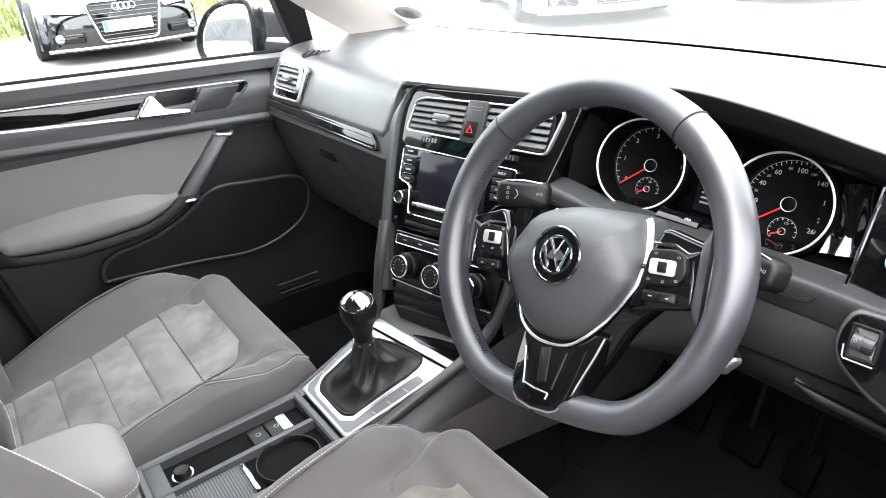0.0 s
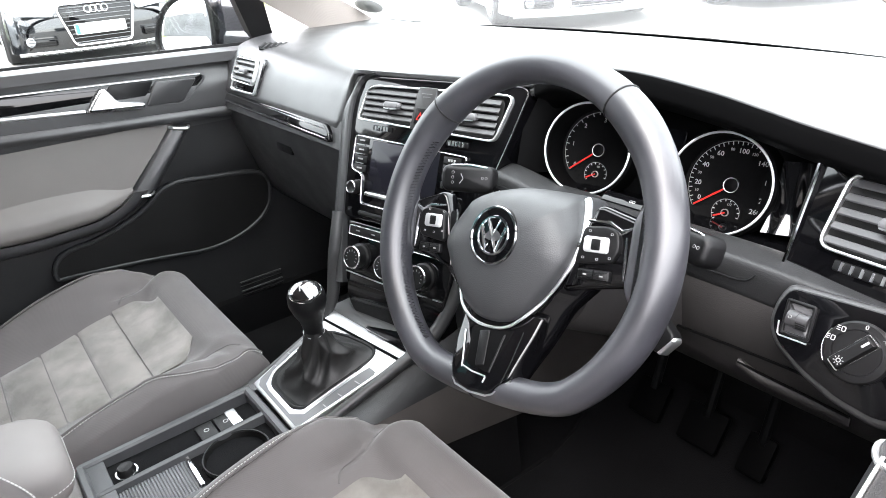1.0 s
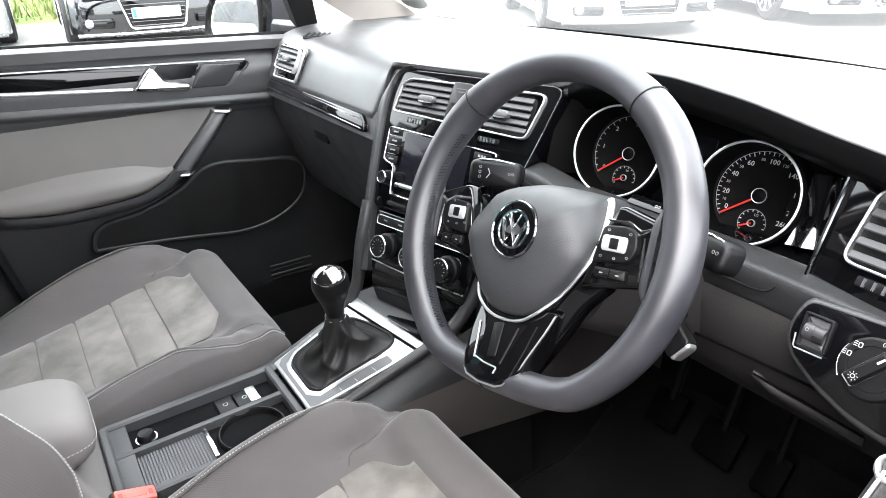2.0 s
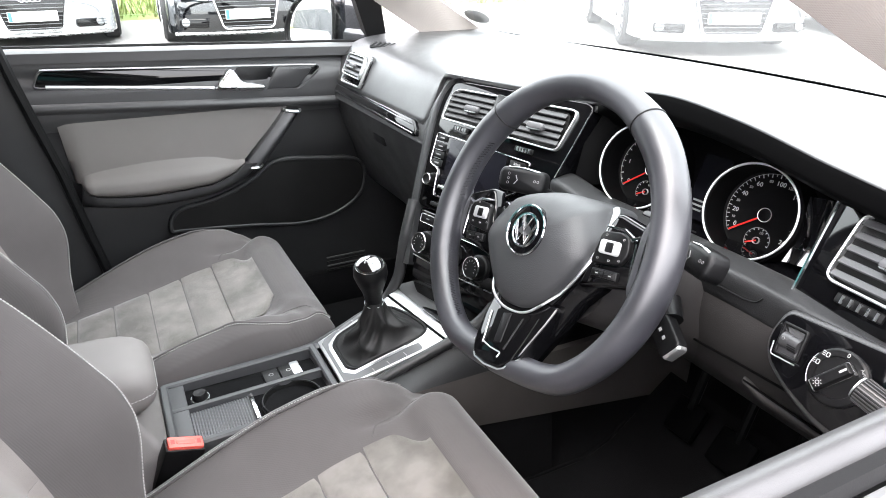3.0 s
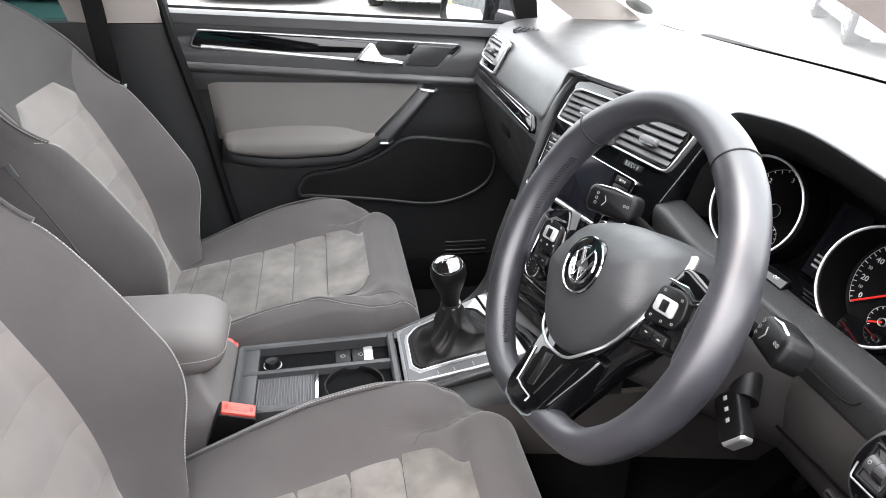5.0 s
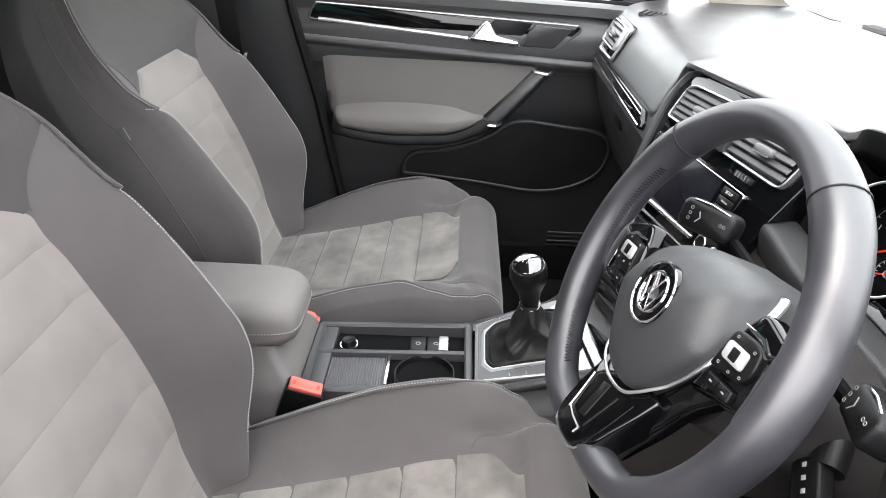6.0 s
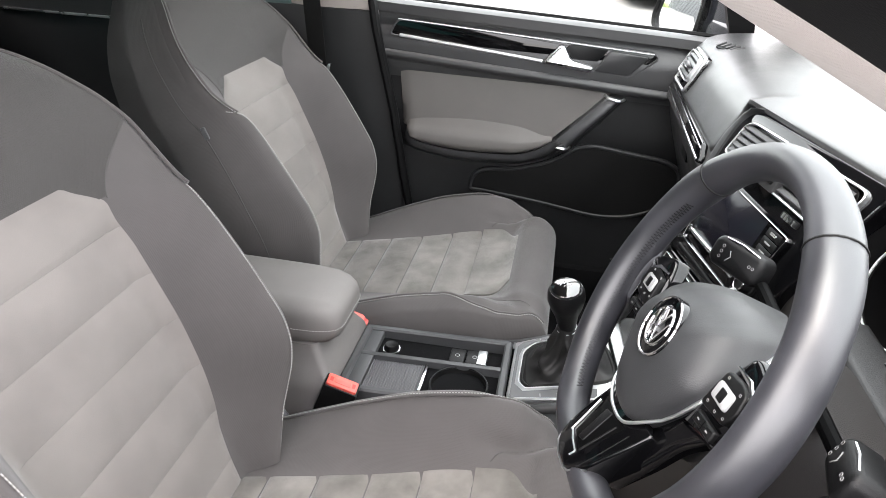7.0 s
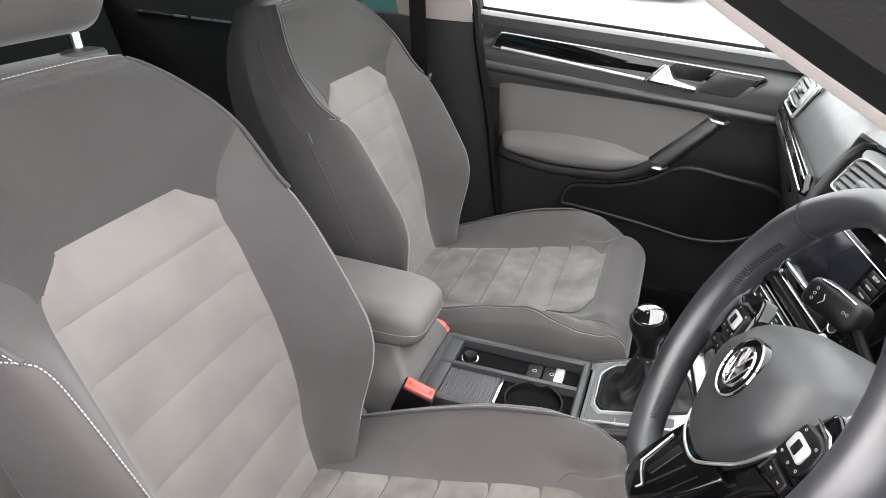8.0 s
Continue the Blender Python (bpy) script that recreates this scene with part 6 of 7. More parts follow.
# glossy hollow between the speedometer and the outer vent
# tilt and ripples are made up to throw streaks of reflected sky
part("cluster_wing", sheet(lambda u, v: (0.506 + 0.050 * u + 0.008 * v, 0.376 + 0.016 * u + 0.046 * v - 0.030 * v * v + 0.0007 * math.sin(5 * math.pi * (u + 0.25 * v)) * (1 - 0.5 * v) + 0.0022 * math.sin(2.2 * u + 5.0 * v + 0.6), 0.838 + 0.075 * v), 60, 24, (0.002, 0.012, -0.004)), LACQUER, dash, "lacquered hollow beside the dials, rippled to throw streaks of reflected sky", sharp=70)


def gauge(at, turn, ring, high, numbers, small, zero, label, tick_count, inner):
    """A deep round dial: its face at the hub's place, turned about the upright, with a bright ring high above the face."""
    t = radians(turn)
    face = axes(at, (math.cos(t), math.sin(t), 0), (0, 0.36, 1)) @ pose(0, 0, -0.004)
    bowl = part("gauge", shift(lathe([(ring + 0.004, -0.012), (ring + 0.0035, high - 0.004), (ring, high), (ring - 0.002, high - 0.002), (0.0525, 0.001), (0.051, 0.0), (0.0, 0.0)], 56), face), BLACKOUT, binn, label)
    part("chrome_ring", shift(tube([(ring * math.cos(a), ring * math.sin(a), high) for a in [2 * math.pi * j / 64 for j in range(64)]], 0.0014, 8, True), face), GAUGERING, bowl, "bright chrome ring")
    bars = []
    for k in range(tick_count + 1):
        a = zero - k * (zero + 40) / tick_count
        long = k % 2 == 0
        bars.append(shift(box(0.0445 if long else 0.0460, 0.0485, -0.0004, 0.0004, 0.0002, 0.0006), pose(0, 0, 0, 0, 0, a)))
    part("ticks", shift(join(*bars), face), PRINT, bowl)
    part("scale_arc", shift(tube([(0.0488 * math.cos(radians(a)), 0.0488 * math.sin(radians(a)), 0.0004) for a in range(-40, int(zero) + 1, 4)], 0.0003, 4), face), PRINT_DIM, bowl)
    for text, a in numbers:
        part("numeral", letters(text, 0.0078, face @ pose(0.0385 * math.cos(radians(a)), 0.0385 * math.sin(radians(a)), 0.0003)), PRINT, bowl)
    for text, a in small:
        part("numeral", letters(text, 0.0046, face @ pose(0.0398 * math.cos(radians(a)), 0.0398 * math.sin(radians(a)), 0.0003)), PRINT_DIM, bowl)
    part("needle", shift(shift(box(0.004, 0.0465, -0.0010, 0.0010, 0.003, 0.0044, 0.0005, 1), pose(0, 0, 0, 0, 0, zero)), face), NEEDLE, bowl, "red needle at rest")
    hub = part("needle_hub", shift(lathe([(0.0082, 0), (0.0082, 0.005), (0.0065, 0.006), (0, 0.006)], 28), face), BLACKOUT, bowl)
    part("hub_ring", shift(tube([(0.0080 * math.cos(a), 0.0080 * math.sin(a), 0.0056) for a in [2 * math.pi * j / 28 for j in range(28)]], 0.0005, 5, True), face), FRAMESILVER, hub)
    sub = face @ pose(-0.001, -0.031, 0.0)
    small_bars = [shift(box(0.0128, 0.0150, -0.0004, 0.0004, 0, 0.0005), pose(0, 0, 0, 0, 0, 214 - 23 * k)) for k in range(11)]
    part("small_scale", shift(join(*small_bars), sub), PRINT, bowl)
    part("small_arc", shift(tube([(0.0152 * math.cos(radians(a)), 0.0152 * math.sin(radians(a)), 0.0004) for a in range(-18, 216, 6)], 0.0003, 4), sub), PRINT_DIM, bowl)
    part("small_needle", shift(shift(box(0.0, 0.0130, -0.0008, 0.0008, 0.002, 0.003), pose(0, 0, 0, 0, 0, 205)), sub), NEEDLE, bowl)
    part("small_hub", shift(hoop(circle(0, 0, 0.0042, 20), 0.0007, 0.0, 0.0035, 0.0003), sub), FRAMESILVER, bowl)
    part("small_numeral", letters(inner, 0.0042, sub @ pose(0.0025, 0.0095, 0.0003)), PRINT_DIM, bowl)


gauge((0.2676, 0.404, 0.8735), 16, 0.0565, 0.044, [("0", 214), ("1", 173), ("2", 130), ("3", 88), ("4", 46), ("5", 4)], [], 217, "rev counter with white figures and red needle", 24, "90")
gauge((0.4503, 0.4107, 0.867), 10, 0.0545, 0.045, [("0", 210), ("20", 184), ("40", 152), ("60", 122), ("100", 84), ("140", 46), ("180", 12), ("220", -18), ("260", -40)], [("10", 197), ("30", 168), ("50", 137), ("80", 102), ("120", 66)], 217, "speedometer with white figures and red needle", 40, "1/2")
part("info_display", shift(plate(rrect(-0.022, 0.022, -0.045, 0.04, 0.003), -0.034, -0.031, 0.0005), GAU), SCREEN, binn, "dark information display")
part("display_text", shift(join(*[box(-0.014, 0.012 - 0.004 * k, -0.022 - 0.006 * k, -0.0195 - 0.006 * k, -0.031, -0.0307) for k in range(3)]), GAU), PRINT_DIM, binn)
TRIP = axes((0.3563, 0.347, 0.8425), (1, 0, 0), (0, 0.9, 0.45))
trip = part("trip_button", shift(plate(rounded([(-0.030, -0.008), (0.030, -0.008), (0.026, 0.008), (-0.030, 0.008)], 0.002), -0.006, 0.002, 0.001), TRIP), GLOSS, dash, "small trip reset button")
part("symbol", shift(join(*[hoop(circle(0.010 + 0.0042 * k, 0.0, 0.0019, 14), 0.0006, 0.002, 0.0024, 0.0001) for k in range(2)]), TRIP), PRINT, trip)

# driver's side: ledge, lower panel, outer vent, switches
LEDGE = [(0, 0.353, 0.833), (0.08, 0.350, 0.8385), (0.16, 0.345, 0.8392), (0.55, 0.322, 0.8365), (0.64, 0.3155, 0.8350), (0.72, 0.3122, 0.8310), (0.8, 0.3112, 0.824), (1, 0.315, 0.797)]


def ledge_at(u, v):
    x = 0.150 + 0.585 * u
    y, z = curve_at(LEDGE, v)
    end = math.sqrt(max(0.0, 1 - min(1.0, u / 0.035 - 1) ** 2)) if u < 0.035 else 1.0
    return (x, y + 0.010 * (1 - end), z - 0.008 * smooth(0.5, 0.72, x) - 0.014 * (1 - end) + 0.010 * smooth(0.26, 0.16, x))


part("padded_ledge", sheet(ledge_at, 60, 22, (0, 0.012, -0.012)), DOORDARK, dash, "dark grained ledge below the dials", sharp=50)
part("lower_panel", sheet(lambda u, v: (0.13 + 0.60 * u, *curve_at([(0, 0.322, 0.822), (0.25, 0.312, 0.775), (0.55, 0.325, 0.715), (0.8, 0.36, 0.665), (1, 0.42, 0.63)], v)), 16, 20, (0, 0.025, 0)), KNEE, dash, "dark lower panel by the driver's knees")
groove = [(0.548, 0.340, 0.8345), (0.5445, 0.326, 0.8325), (0.5415, 0.3150, 0.8275), (0.5380, 0.3108, 0.8210), (0.5310, 0.3105, 0.8160), (0.515, 0.3102, 0.8140), (0.47, 0.3100, 0.8150)]
part("cover_groove", tube([curve_at([(k / 6, *p) for k, p in enumerate(groove)], j / 30) for j in range(31)], 0.0011, 6), DARK, dash, "dark joint round a cover in the ledge")
for pts in ([(0.436, 0.3140, 0.737), (0.465, 0.3135, 0.7335), (0.5276, 0.3150, 0.7358), (0.580, 0.3165, 0.7365), (0.62, 0.3175, 0.7345)], [(0.5304, 0.3200, 0.7167), (0.5600, 0.3230, 0.7125), (0.601, 0.3250, 0.7092), (0.64, 0.3260, 0.706)]):
    n = len(pts) - 1
    part("panel_seam", tube([curve_at([(k / n, *q) for k, q in enumerate(pts)], j / 24) for j in range(25)], 0.0014, 6), BLACKOUT, dash, "dark seam in the knee panel")
part("pocket_lip", sheet(lambda u, v: (0.530 + 0.11 * u, 0.3210 - 0.0024 * math.sin(math.pi * v) * math.sqrt(max(0.0, 1 - u)) + 0.008 * u, 0.7130 - 0.010 * v - 0.010 * u + 0.007 * smooth(0.22, 0.0, u)), 14, 6, (0, 0.004, 0)), KNEE, dash, "raised lip of a small pocket")
RV = axes((0.645, 0.352, 0.892), (1, -0.10, 0), (0, 0.45, 1))
board = part("vent_panel", shift(plate(rounded([(-0.089, -0.066), (0.08, -0.066), (0.08, 0.040), (-0.092, 0.047)], 0.008), -0.03, 0.0, 0.002), RV), GLOSS, dash, "piano black panel round the outer vent")
part("chrome_line", shift(tube([(-0.0875, -0.063, 0.002), (-0.0892, -0.015, 0.002), (-0.0905, 0.036, 0.002)], 0.0021, 6), RV), CHROME, board)
vent(dash, RV, -0.060, 0.072, -0.0385, 0.0340, 5, 0.004, tab=(-0.004, -0.003))
tw = part("thumbwheel", shift(plate(rrect(-0.045, 0.005, -0.054, -0.044, 0.002), 0, 0.003, 0.001), RV), DARK, board)
for k in range(5):
    part("rib", shift(box(-0.037 + 0.009 * k - 0.0012, -0.037 + 0.009 * k + 0.0012, -0.053, -0.045, 0.003, 0.0046), RV), SATIN, tw)
SW = axes((0.648, 0.283, 0.808), (1, 0, 0), (0, 0.5, 1))
frame_sw = rounded([(-0.0700, 0.012), (-0.0695, -0.006), (-0.060, -0.020), (-0.034, -0.0345), (-0.002, -0.0455), (0.030, -0.050), (0.058, -0.042), (0.058, 0.034), (0.040, 0.0345), (-0.0640, 0.0290)], 0.008)
part("switch_surround", shift(plate([(x * 1.07, y * 1.14 - 0.0005) for x, y in frame_sw], -0.04, 0.0, 0.005), SW), DASH_HARD, dash, "grey raised surround")
swp = part("switch_panel", shift(plate(frame_sw, -0.003, 0.002, 0.001), SW), GLOSS, dash, "piano black switch panel")
well = rounded([(-0.0600, -0.0125), (-0.0345, -0.0115), (-0.0375, 0.0200), (-0.0635, 0.0195)], 0.003)
rocker = part("rocker_block", shift(hoop(well, 0.003, 0.001, 0.0050, 0.001), SW), DARK, swp, "black frame of the beam levelling wheel")
part("rocker_floor", shift(plate(inset(well, 0.003), 0.0008, 0.0026, 0.0003), SW), SLAT, rocker)
drum = Matrix(SW) @ pose(-0.0492, 0.0035, 0.0005, 0, 90, 0)
part("levelling_wheel", shift(lathe([(0.0060, -0.0092), (0.0078, -0.0088), (0.0078, -0.0002), (0.0074, 0.0), (0.0074, 0.0092), (0.0050, 0.0094)], 26), drum), SLAT, rocker, "dark grey levelling wheel")
for k in range(9):
    a = radians(-160 + 17 * k)
    part("wheel_rib", shift(box(-0.0004, 0.0004, -0.0006, 0.0006, 0.0004, 0.0090), drum @ pose(0.0076 * math.cos(a), 0.0076 * math.sin(a), 0)), DARK, rocker)
part("key_line", shift(tube([(-0.0632, -0.002, 0.0050), (-0.0612, -0.0125, 0.0050), (-0.0595, -0.0142, 0.0050), (-0.0350, -0.0135, 0.0050)], 0.0008, 6), SW), GAUGERING, rocker)
part("symbol", shift(hoop(circle(-0.0545, 0.0045, 0.0016, 14), 0.0005, 0.0079, 0.0084, 0.0002), SW), PRINT_DIM, rocker)
SW = Matrix(SW) @ pose(0.003, -0.0045, 0) @ Matrix.Diagonal((0.76, 0.76, 1, 1))
dial = part("light_dial", shift(lathe([(0.0345, 0.001), (0.0345, 0.006), (0.032, 0.0075), (0.025, 0.0078), (0.0242, 0.0062), (0.0, 0.0062)], 48), SW), DARK, swp, "rotary light switch")
part("dial_rim", shift(tube([(0.0352 * math.cos(a), 0.0352 * math.sin(a), 0.0045) for a in [2 * math.pi * j / 40 for j in range(17, 25)]], 0.0008, 5), SW), SATIN, dial)
turn = Matrix(SW) @ pose(0, 0, 0, 0, 0, 54)
bar = part("grip", shift(plate(rrect(-0.0250, 0.0235, -0.0080, 0.0080, 0.003), 0.006, 0.017, 0.003), turn), DARK, dial)
part("grip_line", shift(hoop(rrect(-0.0257, 0.0242, -0.0087, 0.0087, 0.003), 0.0010, 0.005, 0.0135, 0.0004), turn), SATIN, bar)
part("grip_end", shift(box(-0.0262, -0.0238, -0.0074, 0.0074, 0.008, 0.0150, 0.001, 1), turn), GAUGERING, bar)
part("symbol", shift(box(0.011, 0.020, -0.0012, 0.0012, 0.017, 0.0174), turn), PRINT, bar)
part("symbol", shift(join(hoop(circle(-0.016, 0, 0.0026, 14), 0.0009, 0.017, 0.0174, 0.0002), *[shift(box(0.0036, 0.0052, -0.0004, 0.0004, 0.017, 0.0174), pose(-0.016, 0, 0, 0, 0, 45 * k)) for k in range(8)]), turn), PRINT, bar)
part("symbol", letters("0", 0.0075, Matrix(SW) @ pose(0.0015, 0.0290, 0.0078)), PRINT, dial)
part("symbol", letters("Auto", 0.0055, Matrix(SW) @ pose(0.025, 0.0190, 0.0080, 0, 0, -40)), PRINT_DIM, dial)
for a in (137, 166):
    M = Matrix(SW) @ pose(0.0285 * math.cos(radians(a)), 0.0285 * math.sin(radians(a)), 0.0078) @ Matrix.Diagonal((1.15, 1.15, 1, 1))
    part("symbol", shift(join(hoop(rrect(-0.0005, 0.0035, -0.0026, 0.0026, 0.0012), 0.0008, 0, 0.0004, 0.0001), *[box(-0.0045, -0.0015, -0.0022 + 0.002 * k, -0.0014 + 0.002 * k, 0, 0.0004) for k in range(3)]), M), PRINT, dial)
part("end_cap", sheet(lambda u, v: (0.705 + 0.02 * u, 0.27 + 0.3 * v, 0.62 + 0.30 * u), 4, 4, (0.02, 0, 0)), DASH_HARD, dash)

# ---- centre console, gear lever ----
console = thing("centre_console", (0, -0.1, 0.262), "dark centre console with cup holder, ribbed cover, silver gear frame", "centre console")


def tunnel(u, v):
    y = -0.62 + 0.98 * u
    top = curve_at([(-0.62, 0.50), (-0.26, 0.497), (0.0, 0.500), (0.18, 0.545), (0.36, 0.57)], y)
    a = v * math.pi
    w = 0.100 + 0.02 * smooth(0.0, 0.3, y)
    x = -math.copysign(abs(math.cos(a)) ** 0.25, math.cos(a)) * w * (1.25 - 0.25 * math.sin(a) ** 0.5)
    return (x, y, 0.262 + (top - 0.262) * math.sin(a) ** 0.35)


part("tunnel", sheet(tunnel, 24, 28, (0, 0, -0.004)), CARPET, console, "black carpeted tunnel")
part("cheek", sheet(lambda u, v: (0.093 + 0.028 * v, 0.0 + 0.36 * u, 0.512 + 0.045 * smooth(0, 0.8, u) - 0.075 * v), 10, 5, (-0.02, 0, 0)), DASH, console, "dark side of the console")
part("cheek", sheet(lambda u, v: (-0.093 - 0.028 * v, 0.0 + 0.36 * u, 0.512 + 0.045 * smooth(0, 0.8, u) - 0.075 * v), 10, 5, (0.02, 0, 0)), DASH, console)
CON = Matrix.Translation((0, 0, 0.512)) @ pose(0, 0, 0, 2.0)
tray_o = rounded([(-0.088, -0.262), (0.092, -0.262), (0.092, -0.001), (-0.088, -0.001)], 0.010)
tray = part("tray", shift(plate(tray_o, -0.05, -0.018, 0.002), CON), BOOT, console, "black tray floor")
part("tray_frame", shift(hoop(tray_o, 0.013, -0.03, 0.006, 0.003), CON), TRAYGREY, console, "dark tray frame")
part("divider", shift(box(-0.013, -0.003, -0.25, -0.012, -0.03, 0.003, 0.002), CON), TRAYGREY, console)
part("cross_bar", shift(box(-0.078, 0.082, -0.250, -0.226, -0.03, 0.002, 0.002), CON), TRAYGREY, console)
roller = part("ribbed_cover", shift(box(-0.002, 0.080, -0.226, -0.132, -0.02, -0.006, 0.002), CON), GREYBTN, console, "ribbed grey roller cover")
for k in range(22):
    y = -0.2240 + 0.0041 * k
    part("rib", shift(tube([(0.0, y, -0.005), (0.078, y, -0.005)], 0.0015, 6), CON), GREYBTN, roller)
part("cover_grip", shift(box(0.004, 0.074, -0.136, -0.130, -0.008, 0.004, 0.002), CON), CHROME, roller, "bright pull edge")
cup = part("cup_holder", shift(lathe([(0.047, -0.052), (0.0475, -0.004), (0.045, -0.002), (0.043, -0.006), (0.040, -0.050), (0.0, -0.052)], 40), CON @ pose(0.040, -0.075, 0)), BOOT, console, "round black cup holder")
part("cup_rim", shift(tube([(0.0455 * math.cos(a), 0.0455 * math.sin(a), -0.002) for a in [2 * math.pi * j / 40 for j in range(40)]], 0.0016, 6, True), CON @ pose(0.040, -0.075, 0)), DARK, cup)
for a in (200, 330):
    part("spring_tab", shift(shift(box(0.034, 0.042, -0.006, 0.006, -0.03, -0.012, 0.002), pose(0, 0, 0, 0, 0, a)), CON @ pose(0.040, -0.075, 0)), GREYBTN, cup)
knob = part("socket_knob", shift(lathe([(0.0165, -0.018), (0.0165, -0.002), (0.0135, 0.0), (0.0125, 0.002), (0.0118, 0.008), (0.010, 0.0105), (0.007, 0.010), (0.0, 0.0095)], 30), CON @ pose(-0.040, -0.205, -0.008)), DARK, console, "round socket cap")
part("knob_ring", shift(tube([(0.0142 * math.cos(a), 0.0142 * math.sin(a), 0.0) for a in [2 * math.pi * j / 30 for j in range(30)]], 0.0017, 6, True), CON @ pose(-0.040, -0.205, -0.008)), CHROME, knob)
part("knob_plate", shift(box(-0.062, -0.018, -0.228, -0.182, -0.02, -0.010, 0.003), CON), SATIN, console)
for y0, y1, mt in ((-0.103, -0.077, DARK), (-0.075, -0.046, SATIN)):
    b = part("brake_button", shift(box(-0.058, -0.020, y0, y1, -0.02, -0.003, 0.003), CON), DARK, console, "parking brake button")
    part("symbol", shift(hoop(circle(-0.039, (y0 + y1) / 2, 0.004, 16), 0.0009, -0.003, -0.0026, 0.0001), CON), PRINT, b)
    if mt is SATIN:
        part("silver_lip", shift(box(-0.059, -0.019, -0.056, -0.040, -0.018, -0.001, 0.003), CON), SATIN, b)
GEAR = Matrix.Translation((0, 0.004, 0.5175)) @ pose(0, 0, 0, 20)
outer = rounded([(-0.081, 0.0), (0.070, -0.002), (0.1035, 0.1722), (-0.0935, 0.1512)], 0.004)
opening = [(-0.046, 0.0205), (0.030, 0.0195), (0.0475, 0.030), (0.0515, 0.0744), (0.0597, 0.1223), (0.0600, 0.1530), (0.0510, 0.1635), (0.032, 0.1635), (-0.013, 0.1560), (-0.0560, 0.1430), (-0.0680, 0.1300), (-0.0690, 0.090), (-0.0640, 0.0350)]


def gear_loop(d, r):
    return rounded(inset(opening, d), r, 5)


gear_frame = part("gear_frame", shift(plate(outer, -0.02, 0.003, 0.002), GEAR), FRAMESILVER, console, "brushed silver gear frame")
strip = [(-0.0905, 0.112), (-0.0800, 0.112), (-0.0790, 0.080), (-0.0735, 0.036), (-0.0580, 0.0145), (-0.040, 0.0105), (0.036, 0.0095), (0.0570, 0.024), (0.0625, 0.0744), (0.0700, 0.124), (0.0740, 0.1370), (0.0900, 0.1370), (0.0935, 0.1330), (0.0790, 0.055), (0.0700, 0.012), (0.0630, 0.0045), (-0.066, 0.0060), (-0.0760, 0.0140), (-0.0850, 0.060)]
keys = part("key_strip", shift(plate(strip, 0.001, 0.0036, 0.0004), GEAR), KEYGREY, gear_frame, "grey key strip round the gaiter")
for a, b in (((0.0755, 0.1077), (0.0870, 0.1090)), ((0.0725, 0.0778), (0.0815, 0.0789)), ((0.0690, 0.0523), (0.0765, 0.0530)), ((-0.0840, 0.0718), (-0.0780, 0.0725)), ((-0.0790, 0.0435), (-0.0735, 0.0445))):
    part("key_mark", shift(tube([(*a, 0.0038), (*b, 0.0038)], 0.0008, 5), GEAR), PRINT, keys)
part("frame_line", shift(tube([(*p, 0.0036) for p in ((-0.0715, 0.110), (-0.0705, 0.080), (-0.0660, 0.034), (-0.0520, 0.0185), (-0.038, 0.0165), (0.032, 0.0155), (0.0500, 0.027), (0.0555, 0.0744), (0.0625, 0.118))], 0.0010, 6), GEAR), GAUGERING, gear_frame, "thin chrome line round the gaiter")
part("key_line", shift(tube([(*p, 0.0036) for p in ((0.0735, 0.1378), (0.0905, 0.1378), (0.0942, 0.1325), (0.0797, 0.055), (0.0710, 0.012))], 0.0007, 6), GEAR), GAUGERING, gear_frame)
part("gaiter_ring", shift(hoop(gear_loop(-0.003, 0.010), 0.006, 0.001, 0.0055, 0.002), GEAR), BOOT, console, "black rim round the gaiter")
part("well", shift(plate(gear_loop(0.001, 0.010), 0.0, 0.0038, 0.0005), GEAR), BOOT, console)
part("joint", shift(tube([(-0.0945, 0.1532, 0.0022), (0.1045, 0.1743, 0.0022)], 0.0017, 6), GEAR), BLACKOUT, console, "dark joint across the silver trim")
part("front_plate", shift(plate([(-0.0945, 0.1545), (0.1045, 0.1757), (0.1080, 0.1895), (-0.0975, 0.1755)], -0.01, 0.003, 0.0015), GEAR), FRAMESILVER, console, "silver plate before the gear lever")
mat_poly = [(-0.118, 0.160), (0.118, 0.172), (0.130, 0.30), (-0.130, 0.30)]
part("bin_mat", shift(plate(mat_poly, -0.02, 0.0, 0.001), Matrix.Translation((0, 0, 0.5765))), MATGREY, console, "grey mat of the open bin")
hollow = eased([(-0.004, 0.1715), (0.022, 0.1860), (0.052, 0.2010), (0.090, 0.2120), (0.112, 0.2020), (0.106, 0.1860), (0.060, 0.1790), (0.028, 0.1745)], 2)
# flat plate over the mat; the hollow's darkness is only its black colour
part("cup_hollow", shift(plate(hollow, -0.001, 0.006, 0.001), Matrix.Translation((0, 0, 0.5765)) @ pose(0, 0, 0, 2)), GLOSS, console, "flat black plate for the dark cup hollow in the bin")
# armrest
rest = thing("armrest", (0, -0.42, 0.5), "padded grey cloth armrest with white stitching on the console", "armrest")
arm_sec = [(-0.262, 0.040, 0.010), (-0.264, 0.050, 0.018), (-0.270, 0.060, 0.027), (-0.283, 0.067, 0.034), (-0.30, 0.071, 0.038), (-0.33, 0.073, 0.040), (-0.40, 0.074, 0.040), (-0.55, 0.074, 0.040), (-0.60, 0.07, 0.036)]
part("pad", stack([[(p[0], y, 0.594 + p[1]) for p in rrect(-w, w, -h, h, min(0.026, 0.9 * h), 6)] for y, w, h in arm_sec]), ARMPAD, rest, "pale grey padded lid", sharp=60)
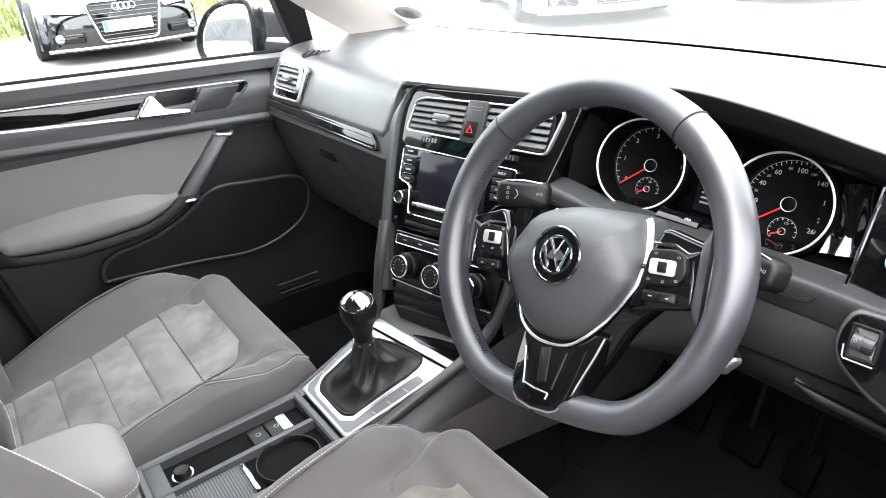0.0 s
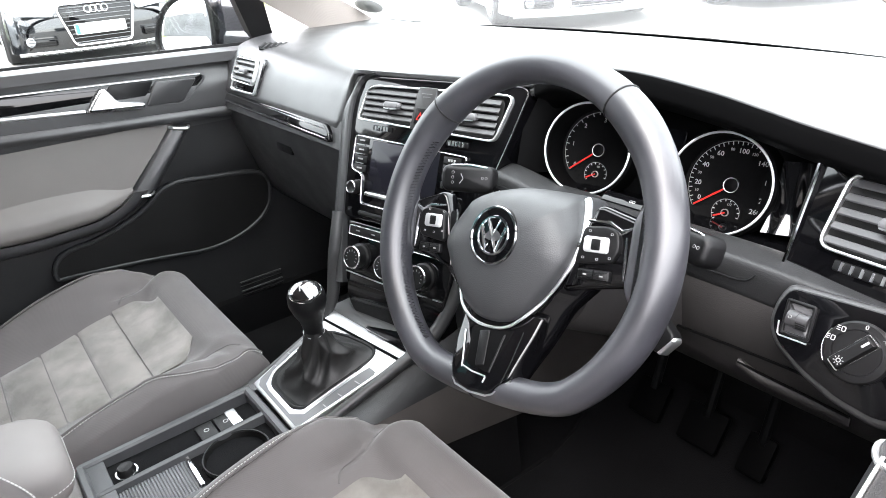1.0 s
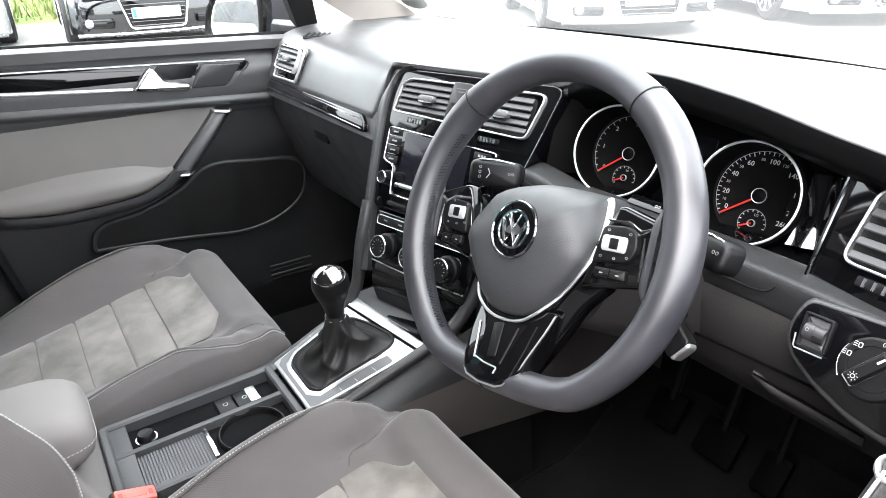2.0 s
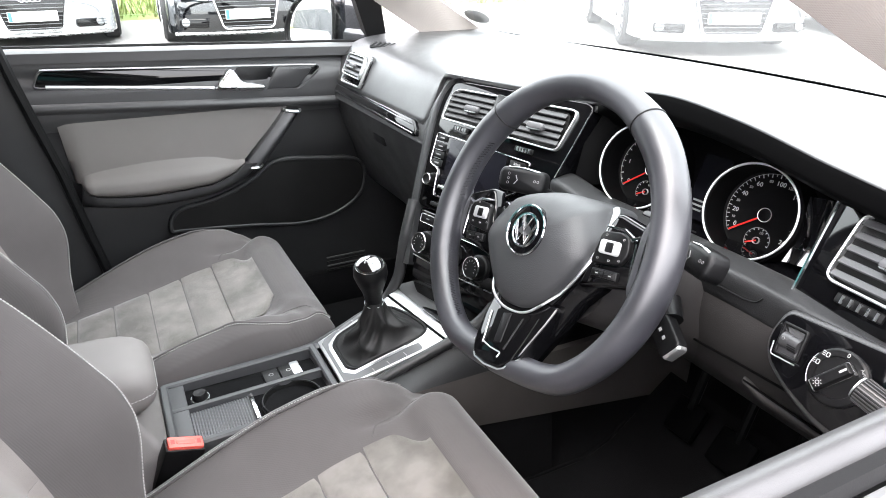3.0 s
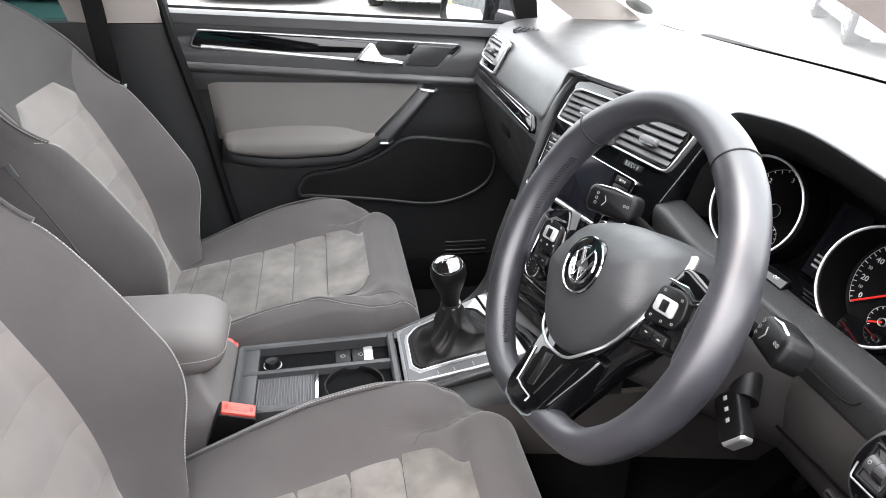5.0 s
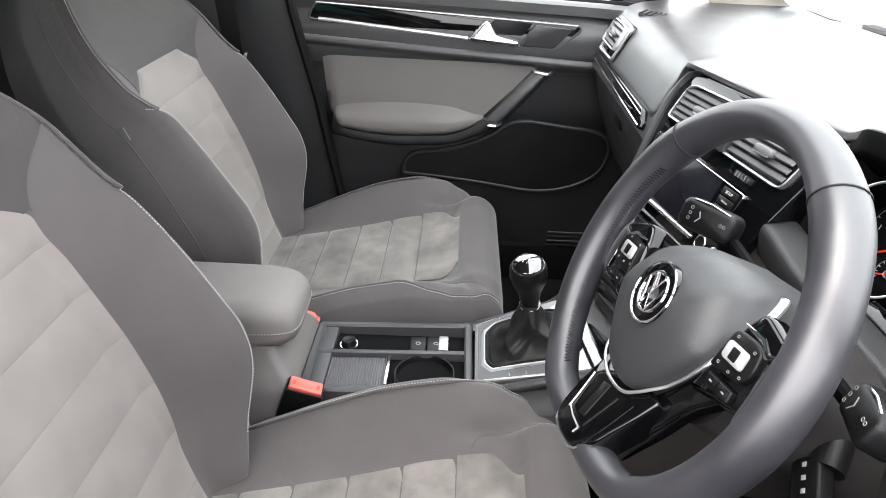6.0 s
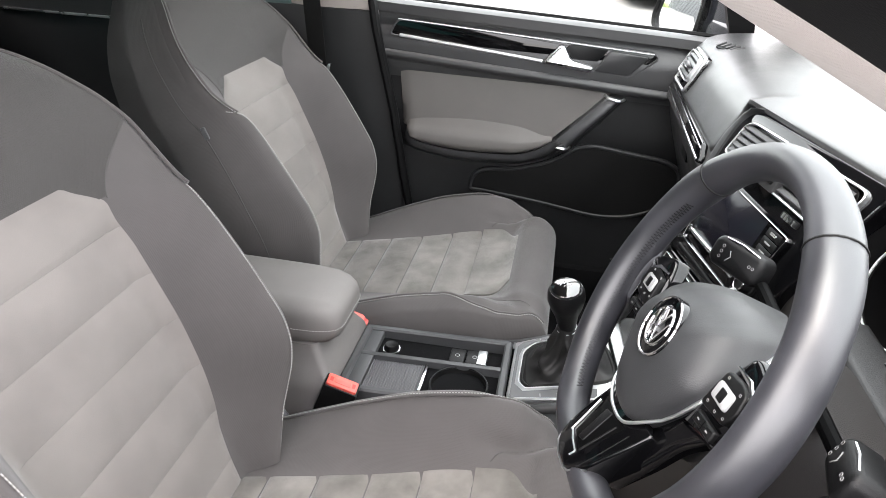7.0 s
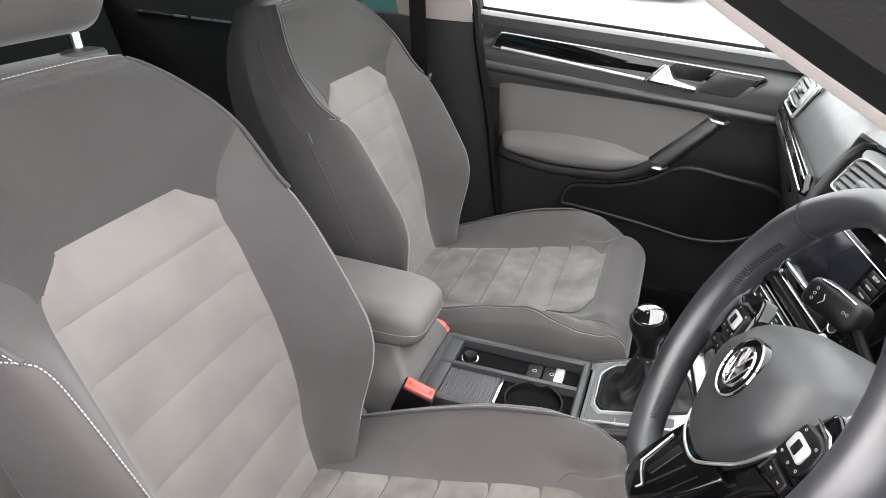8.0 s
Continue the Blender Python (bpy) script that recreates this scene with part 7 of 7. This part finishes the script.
lid_edge = [(-w - 0.0006, y, 0.590) for y, w, h in arm_sec[::-1]] + [(w + 0.0006, y, 0.590) for y, w, h in arm_sec]
lid_edge = [(x, y + 0.0008, z) for x, y, z in lid_edge]
part("stitching", dashes(lid_edge, 0.0006, 0.0050), THREAD, rest, "white stitching round the lid")
part("column", stack([[(x, y, z) for x, y in rrect(x0, x1, -0.60, y1, 0.012)] for z, x0, x1, y1 in ((0.30, -0.100, 0.104, -0.258), (0.44, -0.100, 0.104, -0.259), (0.498, -0.098, 0.102, -0.262), (0.512, -0.094, 0.098, -0.2655), (0.530, -0.084, 0.088, -0.276), (0.550, -0.074, 0.078, -0.290), (0.566, -0.070, 0.074, -0.296))]), ARMGREY, rest, "warm grey plastic below the lid", sharp=60)

lever = thing("gear_lever", (0.01, 0.085, 0.55), "gear lever with chrome-topped black knob and leather gaiter", "gear lever")
rng = random.Random(7)
boot_loops = []
base_poly = gear_loop(0.002, 0.010)
base_loop = []
for a, b in zip(base_poly, base_poly[1:] + base_poly[:1]):
    n = max(1, round(math.dist(a, b) / 0.004))
    base_loop += [GEAR @ Vector((a[0] + (b[0] - a[0]) * k / n, a[1] + (b[1] - a[1]) * k / n, 0.003)) for k in range(n)]
count = len(base_loop)
tip = Vector((0.020, 0.078, 0.632))
cen = sum(base_loop, Vector()) / count
for k in range(21):
    t = k / 20
    loop = []
    for j, p in enumerate(base_loop):
        ang = math.atan2(p.y - cen.y, p.x - cen.x)
        c = cen.lerp(tip, t)
        top_r = Vector((0.0145 * math.cos(ang), 0.0145 * math.sin(ang), 0))
        q = (cen + (p - cen)).lerp(tip + top_r, 0.35 * t + 0.65 * t ** 0.55)
        q.z = p.z + (tip.z - p.z) * (0.75 * t + 0.25 * t ** 3)
        fold = 0.008 * math.sin(math.pi * t) * (0.9 - 1.5 * abs(math.sin(2 * ang + 3.2 * t + 0.5)) ** 0.6 + 0.4 * math.sin(7 * ang - 9 * t + 1.0))
        d = (q - c)
        d.z = 0
        loop.append(q + d.normalized() * fold if d.length > 1e-6 else q)
    boot_loops.append(loop)
part("gaiter", stack(boot_loops), GAITER, lever, "creased black leather gaiter", sharp=70)
KN = Matrix.Translation(tip) @ Vector((0.022, -0.012, 0.086)).to_track_quat("Z", "Y").to_matrix().to_4x4()
kb = part("knob", shift(lathe([(0.013, -0.004), (0.0145, 0.010), (0.017, 0.026), (0.0235, 0.045), (0.0272, 0.060), (0.0265, 0.072), (0.0225, 0.080)], 36), KN), DARK, lever, "black rounded knob")
part("cap", shift(lathe([(0.0222, 0.0765), (0.0212, 0.0815), (0.016, 0.0855), (0.0, 0.0875)], 36), KN), LACQUER, kb, "glossy cap with shift pattern")
part("cap_ring", shift(tube([(0.0222 * math.cos(a), 0.0222 * math.sin(a), 0.0785) for a in [2 * math.pi * j / 36 for j in range(36)]], 0.0012, 6, True), KN), CHROME, kb)
part("shift_pattern", shift(join(*[box(x - 0.0006, x + 0.0006, -0.0060, 0.0060, 0.0862, 0.0872) for x in (-0.006, 0.0, 0.006)], box(-0.006, 0.006, -0.0006, 0.0006, 0.0864, 0.0873)), KN), PRINT, kb)
part("collar", shift(lathe([(0.0140, -0.007), (0.0158, -0.0055), (0.0158, -0.0015), (0.0140, 0.0)], 30), KN), FRAMESILVER, lever, "silver collar")

# ---- foot wells ----
mat_ = thing("floor_mat", (0.37, 0.35, 0.262), "black carpet floor mat in the driver's footwell", "floor mat")
part("carpet", sheet(lambda u, v: (0.15 + 0.46 * u, -0.05 + 0.68 * v, 0.268 + 0.16 * smooth(0.7, 1.1, v)), 8, 16, (0, 0, -0.005)), CARPET, mat_)
part("binding", tube([(0.15, -0.05 + 0.06 * k, 0.270 + 0.16 * smooth(0.7, 1.1, 0.06 * k / 0.68)) for k in range(11)], 0.004, 6), RUBBER, mat_)
pedals = thing("pedals", (0.36, 0.62, 0.4), "black rubber pedals in the dark footwell", "pedals")
for x, w in ((0.27, 0.03), (0.37, 0.035), (0.46, 0.022)):
    m = Matrix.Translation((x, 0.55, 0.40)) @ pose(0, 0, 0, -35)
    pd = part("pedal", shift(box(-w, w, -0.008, 0.008, -0.03, 0.035, 0.006), m), BLACKOUT, pedals)
    part("arm", tube([(x, 0.56, 0.42), (x, 0.62, 0.60)], 0.008, 8), DARK, pedals)
